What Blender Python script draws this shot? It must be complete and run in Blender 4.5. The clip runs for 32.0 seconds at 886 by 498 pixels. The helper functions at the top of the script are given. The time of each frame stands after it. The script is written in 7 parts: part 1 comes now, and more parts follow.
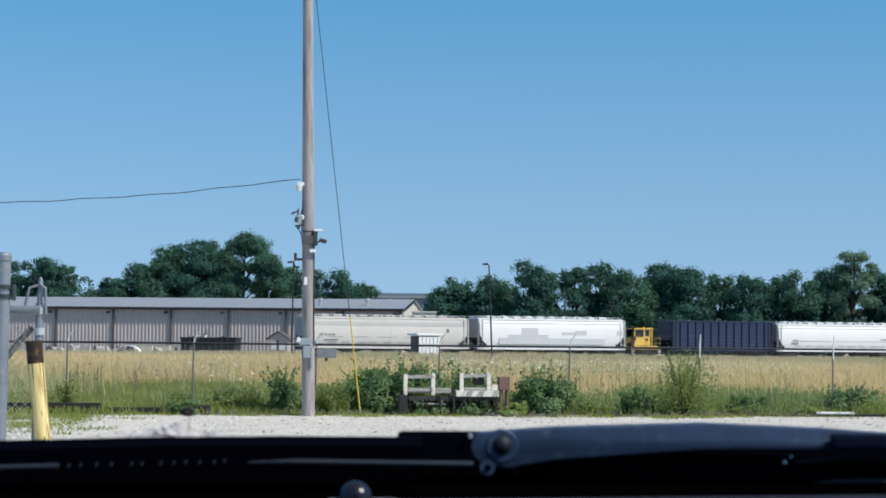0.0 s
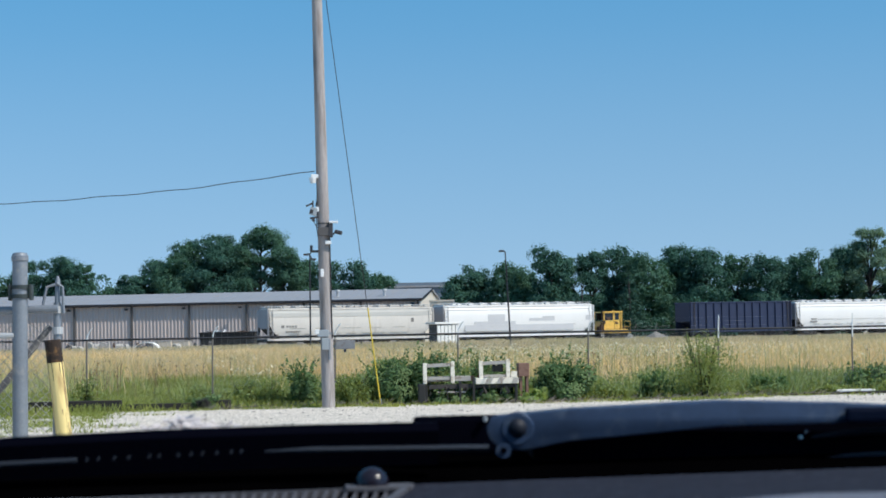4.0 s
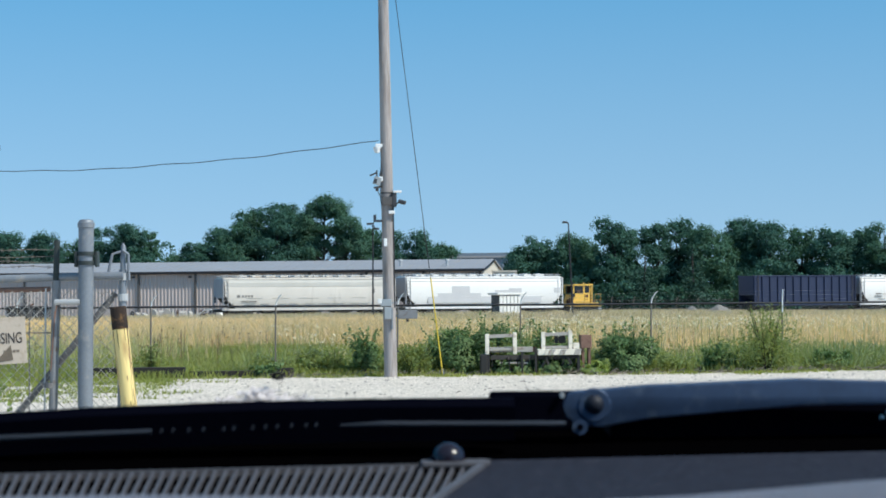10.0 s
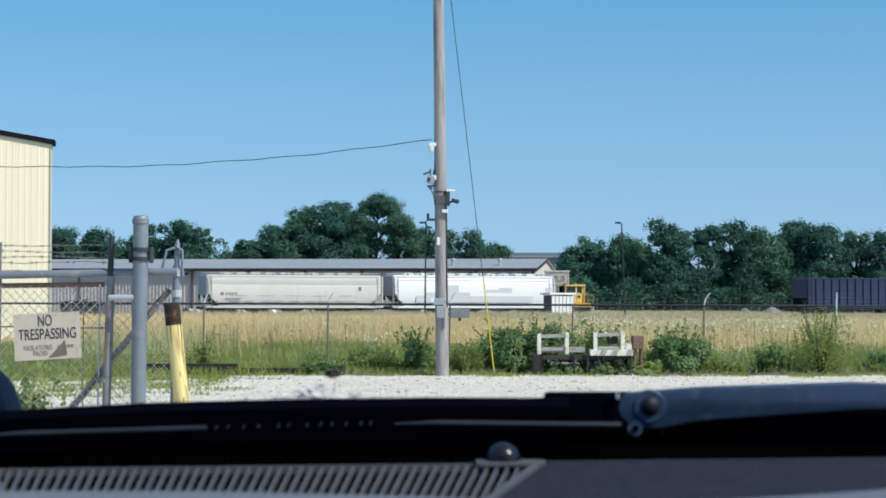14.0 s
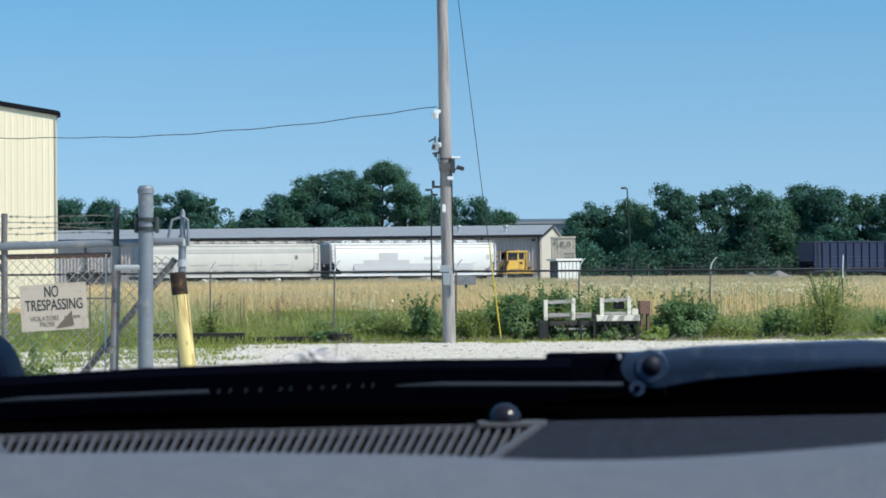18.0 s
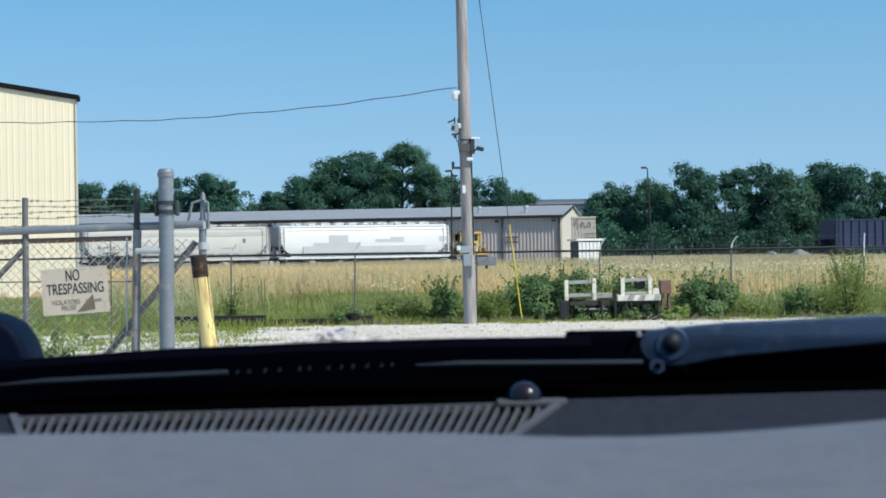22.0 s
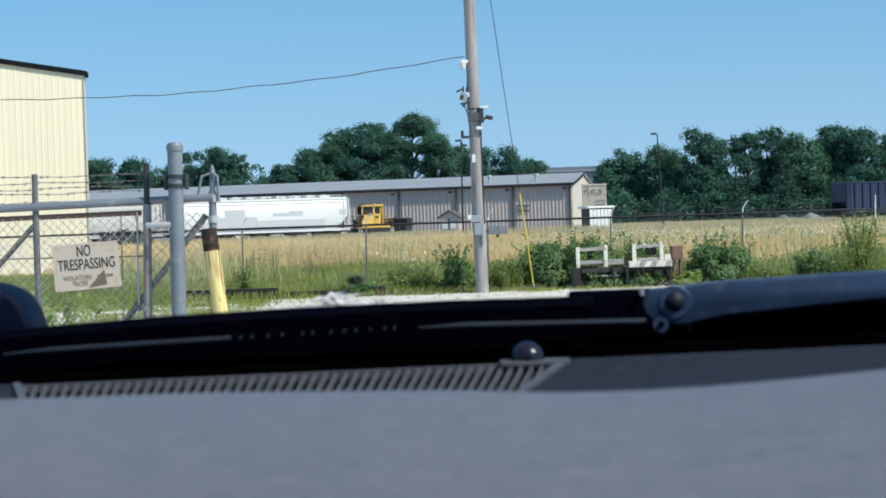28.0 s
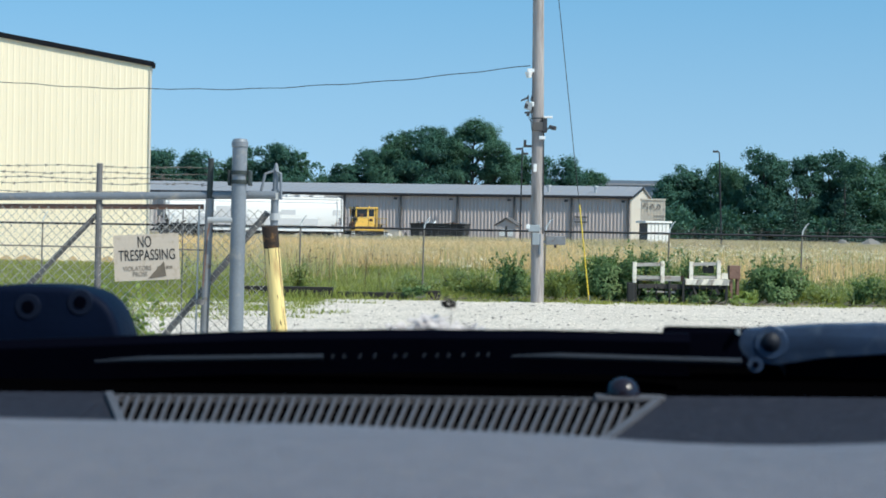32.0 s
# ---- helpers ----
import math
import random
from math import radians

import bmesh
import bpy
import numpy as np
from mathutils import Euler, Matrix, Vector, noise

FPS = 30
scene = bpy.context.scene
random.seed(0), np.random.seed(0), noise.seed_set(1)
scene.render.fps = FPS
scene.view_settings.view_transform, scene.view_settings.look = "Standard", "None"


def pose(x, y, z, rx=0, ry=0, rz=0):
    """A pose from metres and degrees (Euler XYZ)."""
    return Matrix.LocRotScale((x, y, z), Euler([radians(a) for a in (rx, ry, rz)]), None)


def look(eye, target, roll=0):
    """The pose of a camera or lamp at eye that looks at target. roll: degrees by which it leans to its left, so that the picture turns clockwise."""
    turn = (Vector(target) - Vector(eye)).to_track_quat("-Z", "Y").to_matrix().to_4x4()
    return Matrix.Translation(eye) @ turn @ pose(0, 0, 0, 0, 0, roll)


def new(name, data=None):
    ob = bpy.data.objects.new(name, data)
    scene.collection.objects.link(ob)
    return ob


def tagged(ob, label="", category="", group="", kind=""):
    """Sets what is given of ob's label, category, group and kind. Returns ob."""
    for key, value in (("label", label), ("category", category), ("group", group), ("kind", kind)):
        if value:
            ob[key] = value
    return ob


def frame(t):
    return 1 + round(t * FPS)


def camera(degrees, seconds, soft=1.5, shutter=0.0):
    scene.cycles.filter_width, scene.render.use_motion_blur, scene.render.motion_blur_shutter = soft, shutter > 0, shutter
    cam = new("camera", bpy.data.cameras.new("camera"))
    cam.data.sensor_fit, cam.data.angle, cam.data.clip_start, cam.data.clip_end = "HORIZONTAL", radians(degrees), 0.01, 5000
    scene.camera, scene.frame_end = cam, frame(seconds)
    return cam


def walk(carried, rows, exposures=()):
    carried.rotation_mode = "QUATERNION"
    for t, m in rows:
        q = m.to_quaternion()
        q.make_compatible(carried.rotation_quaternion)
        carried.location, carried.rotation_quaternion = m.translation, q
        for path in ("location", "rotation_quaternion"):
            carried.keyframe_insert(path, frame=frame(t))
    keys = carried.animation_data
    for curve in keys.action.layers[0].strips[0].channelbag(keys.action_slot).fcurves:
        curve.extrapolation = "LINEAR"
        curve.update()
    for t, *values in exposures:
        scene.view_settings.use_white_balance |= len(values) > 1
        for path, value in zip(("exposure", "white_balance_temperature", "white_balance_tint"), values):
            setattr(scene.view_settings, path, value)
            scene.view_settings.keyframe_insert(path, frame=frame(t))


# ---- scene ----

def aim(x, y, z, yaw, pitch, roll):
    """A camera pose: yaw to the left from +y, pitch up, roll as look()."""
    return pose(x, y, z) @ pose(0, 0, 0, 90 + pitch, 0, yaw) @ pose(0, 0, 0, 0, 0, roll)


cam = camera(25.0, 32.0, soft=1.75)
cam.data.dof.use_dof, cam.data.dof.focus_distance, cam.data.dof.aperture_fstop = True, 60.0, 28.0  # the dash lies out of focus
PATH = [
    (0, aim(0.0024, -0.0155, 1.6053, -4.496, 2.697, 0.495)),
    (0.5, aim(0.0019, -0.0181, 1.6076, -4.433, 2.570, 0.524)),
    (1, aim(0.0048, -0.0214, 1.6077, -4.419, 2.522, 0.130)),
    (1.5, aim(0.0036, -0.0240, 1.6072, -4.348, 2.538, 0.057)),
    (2, aim(0.0046, -0.0172, 1.6054, -4.315, 2.399, -0.573)),
    (2.5, aim(0.0081, -0.0156, 1.6034, -4.278, 2.458, -0.969)),
    (3, aim(0.0059, -0.0171, 1.6030, -4.250, 2.548, -0.919)),
    (3.5, aim(0.0064, -0.0201, 1.6029, -4.181, 2.507, -1.008)),
    (5.5, aim(0.0050, -0.0134, 1.6024, -3.590, 1.824, -1.066)),
    (6, aim(0.0036, -0.0095, 1.6031, -3.561, 1.781, -0.886)),
    (6.5, aim(-0.0047, -0.0102, 1.6081, -3.543, 1.784, -0.585)),
    (7, aim(0.0019, -0.0124, 1.6045, -3.152, 1.714, -0.735)),
    (7.5, aim(0.0013, -0.0098, 1.6045, -3.023, 1.660, -0.754)),
    (8, aim(0.0005, -0.0095, 1.6046, -2.955, 1.641, -0.725)),
    (8.5, aim(-0.0023, -0.0058, 1.6047, -2.822, 1.658, -0.593)),
    (9, aim(-0.0003, -0.0085, 1.6044, -2.441, 1.623, -0.631)),
    (9.5, aim(0.0003, -0.0053, 1.6039, -2.332, 1.537, -0.704)),
    (10, aim(-0.0034, -0.0043, 1.6057, -2.224, 1.540, -0.479)),
    (10.5, aim(-0.0051, -0.0003, 1.6052, -1.775, 1.560, -0.244)),
    (11, aim(-0.0065, 0.0012, 1.6044, -1.406, 1.532, 0.345)),
    (11.5, aim(-0.0092, 0.0007, 1.6071, -1.310, 1.565, 0.836)),
    (12, aim(-0.0110, 0.0017, 1.6087, -1.088, 1.601, 0.840)),
    (12.5, aim(-0.0096, 0.0014, 1.6074, -0.892, 1.638, 0.751)),
    (13, aim(-0.0084, 0.0016, 1.6064, -0.685, 1.604, 0.609)),
    (13.5, aim(-0.0050, 0.0006, 1.6045, -0.713, 1.557, 0.354)),
    (14, aim(-0.0059, -0.0012, 1.6058, -0.713, 1.520, 0.115)),
    (14.5, aim(-0.0040, -0.0006, 1.6045, -0.715, 1.497, -0.068)),
    (16.5, aim(-0.0045, 0.0027, 1.6038, -0.699, 1.321, -0.395)),
    (17, aim(-0.0011, 0.0015, 1.6018, -0.573, 1.015, -0.534)),
    (17.5, aim(-0.0042, -0.0004, 1.6034, -0.617, 0.921, -0.519)),
    (18, aim(-0.0019, -0.0006, 1.6020, -0.538, 0.582, -0.482)),
    (18.5, aim(-0.0024, 0.0031, 1.6019, -0.407, 0.565, -0.606)),
    (19, aim(0.0003, -0.0006, 1.6005, -0.396, 0.385, -0.836)),
    (19.5, aim(0.0012, 0.0025, 1.5993, -0.368, 0.282, -0.879)),
    (20, aim(-0.0017, 0.0035, 1.6008, -0.268, 0.169, -0.852)),
    (20.5, aim(-0.0017, 0.0037, 1.6009, -0.167, 0.144, -0.861)),
    (21, aim(-0.0008, 0.0032, 1.6008, -0.103, 0.107, -0.820)),
    (21.5, aim(-0.0022, 0.0035, 1.6011, -0.009, 0.093, -0.798)),
    (22, aim(-0.0005, 0.0041, 1.6002, 0.054, 0.049, -0.915)),
    (22.5, aim(0.0019, 0.0039, 1.5986, 0.019, -0.037, -1.161)),
    (23, aim(0.0000, 0.0000, 1.6000, 0.000, -0.146, -1.050)),
    (23.5, aim(0.0010, 0.0036, 1.5991, 0.039, -0.139, -1.092)),
    (24, aim(-0.0022, 0.0043, 1.6009, 0.023, -0.165, -1.089)),
    (24.5, aim(0.0005, 0.0037, 1.5993, 0.062, -0.214, -1.193)),
    (25, aim(0.0027, 0.0058, 1.5973, 0.181, -0.396, -1.360)),
    (25.5, aim(0.0053, 0.0038, 1.5956, 0.224, -0.579, -1.686)),
    (27.5, aim(0.0035, 0.0045, 1.5968, 0.397, -0.788, -1.771)),
    (28, aim(0.0064, 0.0062, 1.5946, 0.400, -0.807, -1.923)),
    (28.5, aim(-0.0051, 0.0089, 1.5994, 0.411, -0.708, -0.765)),
    (29, aim(-0.0100, 0.0128, 1.6005, 0.938, -0.642, 0.444)),
    (29.5, aim(-0.0106, 0.0120, 1.6011, 1.689, -0.649, 0.702)),
    (30, aim(-0.0109, 0.0131, 1.6019, 1.882, -0.670, 0.691)),
    (30.5, aim(-0.0200, 0.0167, 1.6067, 1.924, -0.677, 1.023)),
    (31, aim(-0.0170, 0.0138, 1.6062, 2.003, -0.685, 0.852)),
    (31.5, aim(-0.0196, 0.0166, 1.6070, 1.981, -0.698, 0.905)),
    (32, aim(-0.0227, 0.0151, 1.6090, 1.996, -0.628, 0.943)),
]
walk(cam, PATH, exposures=[(0, -0.13, 6500, 9), (5, -0.08, 6500, 8), (7, 0.0, 6510, 6.5), (9, 0.0, 6520, 5.5), (18, 0.0, 6530, 5.0), (25, 0.02, 6520, 5.0), (32, 0.06, 6550, 3.5)])

# ---- light ----
SUN_AZ, SUN_EL = 120.0, 48.0  # degrees, clockwise from +y, and above the horizon
world = bpy.data.worlds.new("sky")
scene.world = world
world.use_nodes = True
wn = world.node_tree.nodes
sky = wn.new("ShaderNodeTexSky")
sky.sky_type, sky.sun_disc = "NISHITA", False
sky.sun_elevation, sky.sun_rotation = radians(SUN_EL), radians(SUN_AZ)
sky.air_density, sky.dust_density, sky.ozone_density, sky.altitude = 1.0, 0.0, 3.0, 1000
dome = wn.new("ShaderNodeTexCoord")
lift = wn.new("ShaderNodeMapping")
lift.inputs["Scale"].default_value, lift.inputs["Location"].default_value = (1, 1, 0.42), (0, 0, 0.185)
world.node_tree.links.new(dome.outputs["Generated"], lift.inputs["Vector"])
world.node_tree.links.new(lift.outputs[0], sky.inputs["Vector"])
tone = wn.new("ShaderNodeHueSaturation")
height, deepen, twice = wn.new("ShaderNodeSeparateXYZ"), wn.new("ShaderNodeValToRGB"), wn.new("ShaderNodeMath")  # saturation by height: paler near the horizon, lowered overhead so shade turns less blue
world.node_tree.links.new(dome.outputs["Generated"], height.inputs[0])
world.node_tree.links.new(height.outputs[2], deepen.inputs[0])
deepen.color_ramp.interpolation = "LINEAR"
for place, value in ((0.02, 0.455), (0.15, 0.605), (0.30, 0.725), (0.70, 0.46)):
    stop = deepen.color_ramp.elements.new(place)
    stop.color = (value, value, value, 1)
deepen.color_ramp.elements.remove(deepen.color_ramp.elements[0])
deepen.color_ramp.elements.remove(deepen.color_ramp.elements[-1])
twice.operation = "MULTIPLY"
twice.inputs[1].default_value = 2.0
world.node_tree.links.new(deepen.outputs[0], twice.inputs[0])
world.node_tree.links.new(twice.outputs[0], tone.inputs["Saturation"])
tone.inputs["Hue"].default_value = 0.486
world.node_tree.links.new(sky.outputs[0], tone.inputs["Color"])
world.node_tree.links.new(tone.outputs[0], wn["Background"].inputs[0])
wn["Background"].inputs[1].default_value = 0.155
sun_data = bpy.data.lights.new("sun", "SUN")
sun_data.energy, sun_data.angle, sun_data.color = 5.0, radians(0.5), (1.0, 0.945, 0.865)
sun = new("sun", sun_data)
_a, _e = radians(SUN_AZ), radians(SUN_EL)
SUN_DIR = Vector((math.sin(_a) * math.cos(_e), math.cos(_a) * math.cos(_e), math.sin(_e)))
sun.matrix_world = look(SUN_DIR * 50, (0, 0, 0))


# ---- materials ----
def mat(name, color, rough=0.7, metal=0.0, vary=0.25, scale=4.0, fine=40.0, bump=0.15, dirt=None, dirt_amount=0.0,
        island=0.0, piece=0.0, spec=0.5, streak=False):
    """A principled material with two scales of variation, bump, optional dirt stains and per-piece variation."""
    m = bpy.data.materials.new(name)
    m.use_nodes = True
    nt = m.node_tree
    N, L = nt.nodes, nt.links
    b = N["Principled BSDF"]
    b.inputs["Roughness"].default_value, b.inputs["Metallic"].default_value = rough, metal
    b.inputs["Specular IOR Level"].default_value = spec
    tc = N.new("ShaderNodeTexCoord")
    src = tc.outputs["Object"]
    if streak:
        mp = N.new("ShaderNodeMapping")
        mp.inputs["Scale"].default_value = (1, 1, 0.12)
        L.new(src, mp.inputs["Vector"])
        src = mp.outputs[0]

    def tex(s, detail=5.0):
        n = N.new("ShaderNodeTexNoise")
        n.inputs["Scale"].default_value, n.inputs["Detail"].default_value = s, detail
        L.new(src, n.inputs["Vector"])
        return n

    def math_node(op, a, bb):
        n = N.new("ShaderNodeMath")
        n.operation = op
        for k, v in enumerate((a, bb)):
            if isinstance(v, (int, float)):
                n.inputs[k].default_value = v
            else:
                L.new(v, n.inputs[k])
        return n.outputs[0]

    big, small = tex(scale), tex(fine)
    v = math_node("ADD", math_node("MULTIPLY", big.outputs["Fac"], 1.2 * vary), math_node("MULTIPLY", small.outputs["Fac"], 0.8 * vary))
    v = math_node("ADD", v, 1.0 - vary)
    if island:
        g = N.new("ShaderNodeNewGeometry")
        v = math_node("ADD", v, math_node("MULTIPLY", math_node("SUBTRACT", g.outputs["Random Per Island"], 0.5), island))
    if piece:
        o = N.new("ShaderNodeObjectInfo")
        v = math_node("ADD", v, math_node("MULTIPLY", math_node("SUBTRACT", o.outputs["Random"], 0.5), piece))
    mul = N.new("ShaderNodeMix")
    mul.data_type, mul.blend_type = "RGBA", "MULTIPLY"
    mul.inputs[0].default_value = 1.0
    mul.inputs[6].default_value = (*color, 1)
    L.new(v, mul.inputs[7])
    out = mul.outputs[2]
    if dirt:
        ramp = N.new("ShaderNodeMapRange")
        ramp.inputs[1].default_value, ramp.inputs[2].default_value = 0.62 - dirt_amount * 0.4, 0.75
        stain = tex(scale * 2.3, 7.0)
        L.new(stain.outputs["Fac"], ramp.inputs[0])
        mx = N.new("ShaderNodeMix")
        mx.data_type = "RGBA"
        L.new(ramp.outputs[0], mx.inputs[0])
        L.new(out, mx.inputs[6])
        mx.inputs[7].default_value = (*dirt, 1)
        out = mx.outputs[2]
    L.new(out, b.inputs["Base Color"])
    if bump:
        bp = N.new("ShaderNodeBump")
        bp.inputs["Strength"].default_value, bp.inputs["Distance"].default_value = bump, 0.02
        L.new(small.outputs["Fac"], bp.inputs["Height"])
        L.new(bp.outputs[0], b.inputs["Normal"])
    return m


def leaf_mat(name, color, island=0.7, trans=0.25, other=None, patch=0.16):
    """Foliage: a little light comes through, each leaf of its own shade; a second colour comes in patches."""
    m = mat(name, color, 0.55, vary=0.35, scale=0.25, fine=3.0, bump=0, island=island, spec=0.12)
    b = m.node_tree.nodes["Principled BSDF"]
    if other:
        N, K = m.node_tree.nodes, m.node_tree.links
        tc, no, rg = N.new("ShaderNodeTexCoord"), N.new("ShaderNodeTexNoise"), N.new("ShaderNodeMapRange")
        no.inputs["Scale"].default_value, no.inputs["Detail"].default_value = patch, 4.0
        K.new(tc.outputs["Object"], no.inputs["Vector"])
        ge, ad = N.new("ShaderNodeNewGeometry"), N.new("ShaderNodeMath")
        ad.operation = "MULTIPLY_ADD"
        K.new(ge.outputs["Random Per Island"], ad.inputs[0])
        ad.inputs[1].default_value = 0.35
        K.new(no.outputs["Fac"], ad.inputs[2])
        K.new(ad.outputs[0], rg.inputs[0])
        rg.inputs[1].default_value, rg.inputs[2].default_value = 0.52, 0.84
        mx = N.new("ShaderNodeMix")
        mx.data_type = "RGBA"
        was = b.inputs["Base Color"].links[0].from_socket
        K.new(rg.outputs[0], mx.inputs[0])
        K.new(was, mx.inputs[6])
        mx.inputs[7].default_value = (*other, 1)
        K.new(mx.outputs[2], b.inputs["Base Color"])
    if trans:
        b.inputs["Transmission Weight"].default_value = 0.0
        add = m.node_tree.nodes.new("ShaderNodeMixShader")
        tr = m.node_tree.nodes.new("ShaderNodeBsdfTranslucent")
        tr.inputs[0].default_value = (color[0] * 1.6, color[1] * 1.6, color[2] * 0.9, 1)
        add.inputs[0].default_value = trans
        L = m.node_tree.links
        L.new(b.outputs[0], add.inputs[1])
        L.new(tr.outputs[0], add.inputs[2])
        L.new(add.outputs[0], m.node_tree.nodes["Material Output"].inputs[0])
    return m


GRAVEL = mat("white_limestone_gravel", (0.55, 0.50, 0.435), 0.9, vary=0.4, scale=0.5, fine=18, bump=0.6, dirt=(0.36, 0.33, 0.28), dirt_amount=0.12)
STONE = mat("limestone_chip", (0.63, 0.58, 0.52), 0.9, vary=0.2, scale=2, fine=40, bump=0.3, island=0.62)
DARKCHIP = mat("dark_stone_chip", (0.16, 0.15, 0.14), 0.9, vary=0.3, scale=3, fine=40, bump=0.3, island=0.3)
SOIL = mat("field_soil", (0.31, 0.265, 0.205), 0.95, vary=0.4, scale=0.3, fine=8, bump=0.3)
DRYGRASS = leaf_mat("dry_grass", (0.73, 0.585, 0.395), 0.34, 0.4, (0.54, 0.365, 0.245), 0.3)
FIELDGREEN = leaf_mat("field_shoots", (0.48, 0.48, 0.26), 0.5, 0.4, (0.34, 0.37, 0.19), 0.4)
STRIPWEED = leaf_mat("track_side_weeds", (0.55, 0.445, 0.335), 0.45, 0.3, (0.40, 0.37, 0.21), 0.10)
SEEDGRASS = leaf_mat("seed_heads", (0.60, 0.50, 0.38), 0.4, 0.4, (0.42, 0.37, 0.20))
GREENGRASS = leaf_mat("green_grass", (0.285, 0.315, 0.088), 0.8, 0.35, (0.140, 0.180, 0.060), 0.8)
WEED = leaf_mat("weed_leaves", (0.260, 0.300, 0.115), 0.9, 0.4, (0.135, 0.20, 0.095), 0.9)
BRIGHTWEED = leaf_mat("bright_low_weeds", (0.29, 0.36, 0.13), 0.6, 0.35, (0.20, 0.28, 0.10), 1.5)
BUSHLEAF = leaf_mat("bush_leaves", (0.100, 0.178, 0.076), 0.8, 0.3, (0.19, 0.265, 0.12), 1.6)
DRYSTEM = leaf_mat("dry_stem", (0.24, 0.21, 0.17), 0.9, 0.0)
DOCK = leaf_mat("brown_seed_stalk", (0.15, 0.095, 0.055), 0.6, 0.1)
FLOWER = mat("white_umbel", (0.70, 0.67, 0.48), 0.8, vary=0.1, bump=0)
# tree leaf colours are shifted to blue for the haze of distance
TREELEAF = leaf_mat("tree_leaves", (0.057, 0.141, 0.105), 0.34, 0.22, (0.034, 0.086, 0.074), 0.22)
TREELEAF2 = leaf_mat("maple_leaves", (0.072, 0.158, 0.104), 0.34, 0.24, (0.050, 0.116, 0.086), 0.22)
PALELEAF = leaf_mat("pale_poplar_leaves", (0.150, 0.235, 0.170), 0.5, 0.3, (0.085, 0.155, 0.120), 0.3)
TREELEAF3 = leaf_mat("cedar_needles", (0.036, 0.084, 0.064), 0.4, 0.15)
BARK = mat("bark", (0.042, 0.040, 0.039), 0.95, vary=0.4, scale=2, fine=20, bump=0.5)
POLEWOOD = mat("weathered_pole_wood", (0.335, 0.305, 0.295), 0.9, vary=0.7, scale=3, fine=34, bump=0.6, dirt=(0.15, 0.12, 0.105), dirt_amount=0.25, streak=True)
GALV = mat("galvanised_steel", (0.205, 0.228, 0.258), 0.55, 0.35, vary=0.4, scale=5, fine=60, bump=0.08, dirt=(0.32, 0.31, 0.30), dirt_amount=0.1)
LINKWIRE = mat("weathered_link_wire", (0.46, 0.44, 0.40), 0.6, 0.2, vary=0.8, scale=9, fine=60, bump=0, island=0.5, dirt=(0.13, 0.085, 0.06), dirt_amount=0.25)
GALVDULL = mat("dull_galvanised_wire", (0.46, 0.47, 0.48), 0.6, 0.4, vary=0.2, scale=9, fine=60, bump=0)
RUST = mat("rusted_steel", (0.085, 0.045, 0.028), 0.9, 0.1, vary=0.5, scale=9, fine=70, bump=0.4, dirt=(0.07, 0.035, 0.02), dirt_amount=0.2)
FENCEPOST = mat("weathered_fence_post", (0.18, 0.16, 0.14), 0.7, 0.2, vary=0.3, scale=6, fine=50, bump=0.1)
BRACE = mat("dark_weathered_pipe", (0.145, 0.142, 0.145), 0.75, 0.15, vary=0.5, scale=7, fine=50, bump=0.2, dirt=(0.30, 0.29, 0.28), dirt_amount=0.15)
DARKPIPE = mat("dark_green_pipe", (0.03, 0.04, 0.04), 0.6, 0.2, vary=0.3, scale=6, fine=50, bump=0.1)
SAFETYYELLOW = mat("worn_yellow_paint", (0.80, 0.63, 0.26), 0.65, vary=0.35, scale=9, fine=50, bump=0.3, dirt=(0.30, 0.17, 0.07), dirt_amount=0.20, streak=True)
CAPRUST = mat("dark_rusted_pipe_end", (0.030, 0.019, 0.014), 0.9, 0.1, vary=0.6, scale=9, fine=60, bump=0.4, dirt=(0.22, 0.115, 0.04), dirt_amount=0.22)
GUARDYELLOW = mat("yellow_plastic", (0.72, 0.52, 0.05), 0.5, vary=0.15, scale=5, fine=40, bump=0.1)
SIGNBOARD = mat("weathered_tan_signboard", (0.53, 0.45, 0.37), 0.8, vary=0.15, scale=7, fine=60, bump=0.1, dirt=(0.42, 0.34, 0.26), dirt_amount=0.2)
SIGNINK = mat("faded_black_lettering", (0.035, 0.033, 0.035), 0.8, vary=0.3, scale=20, fine=90, bump=0)
SIGNPRINT = mat("faded_small_print", (0.24, 0.20, 0.16), 0.9, vary=0.5, scale=30, fine=90, bump=0)
SIGNSTAIN = mat("torn_sign_patch", (0.16, 0.13, 0.10), 0.9, vary=0.4, scale=20, fine=90, bump=0.1)
CREAMWALL = mat("cream_ribbed_steel", (0.94, 0.815, 0.595), 0.5, 0.0, vary=0.08, scale=0.4, fine=12, bump=0.04, piece=0.04, streak=True)
TRIMBLACK = mat("black_painted_trim", (0.010, 0.011, 0.015), 0.7, vary=0.2, scale=3, fine=30, bump=0.05, spec=0.1)
DARKTRIM = mat("dark_metal_trim", (0.028, 0.028, 0.032), 0.5, 0.3, vary=0.2, scale=3, fine=30, bump=0.05)
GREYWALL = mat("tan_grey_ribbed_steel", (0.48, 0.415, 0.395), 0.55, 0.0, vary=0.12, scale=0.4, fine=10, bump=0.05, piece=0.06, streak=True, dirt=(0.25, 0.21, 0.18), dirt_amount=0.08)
# paler than the long wall: sunlight on the gable is in this colour
GABLEWALL = mat("pale_gable_steel", (0.62, 0.57, 0.49), 0.55, 0.0, vary=0.1, scale=0.5, fine=10, bump=0.04, streak=True)
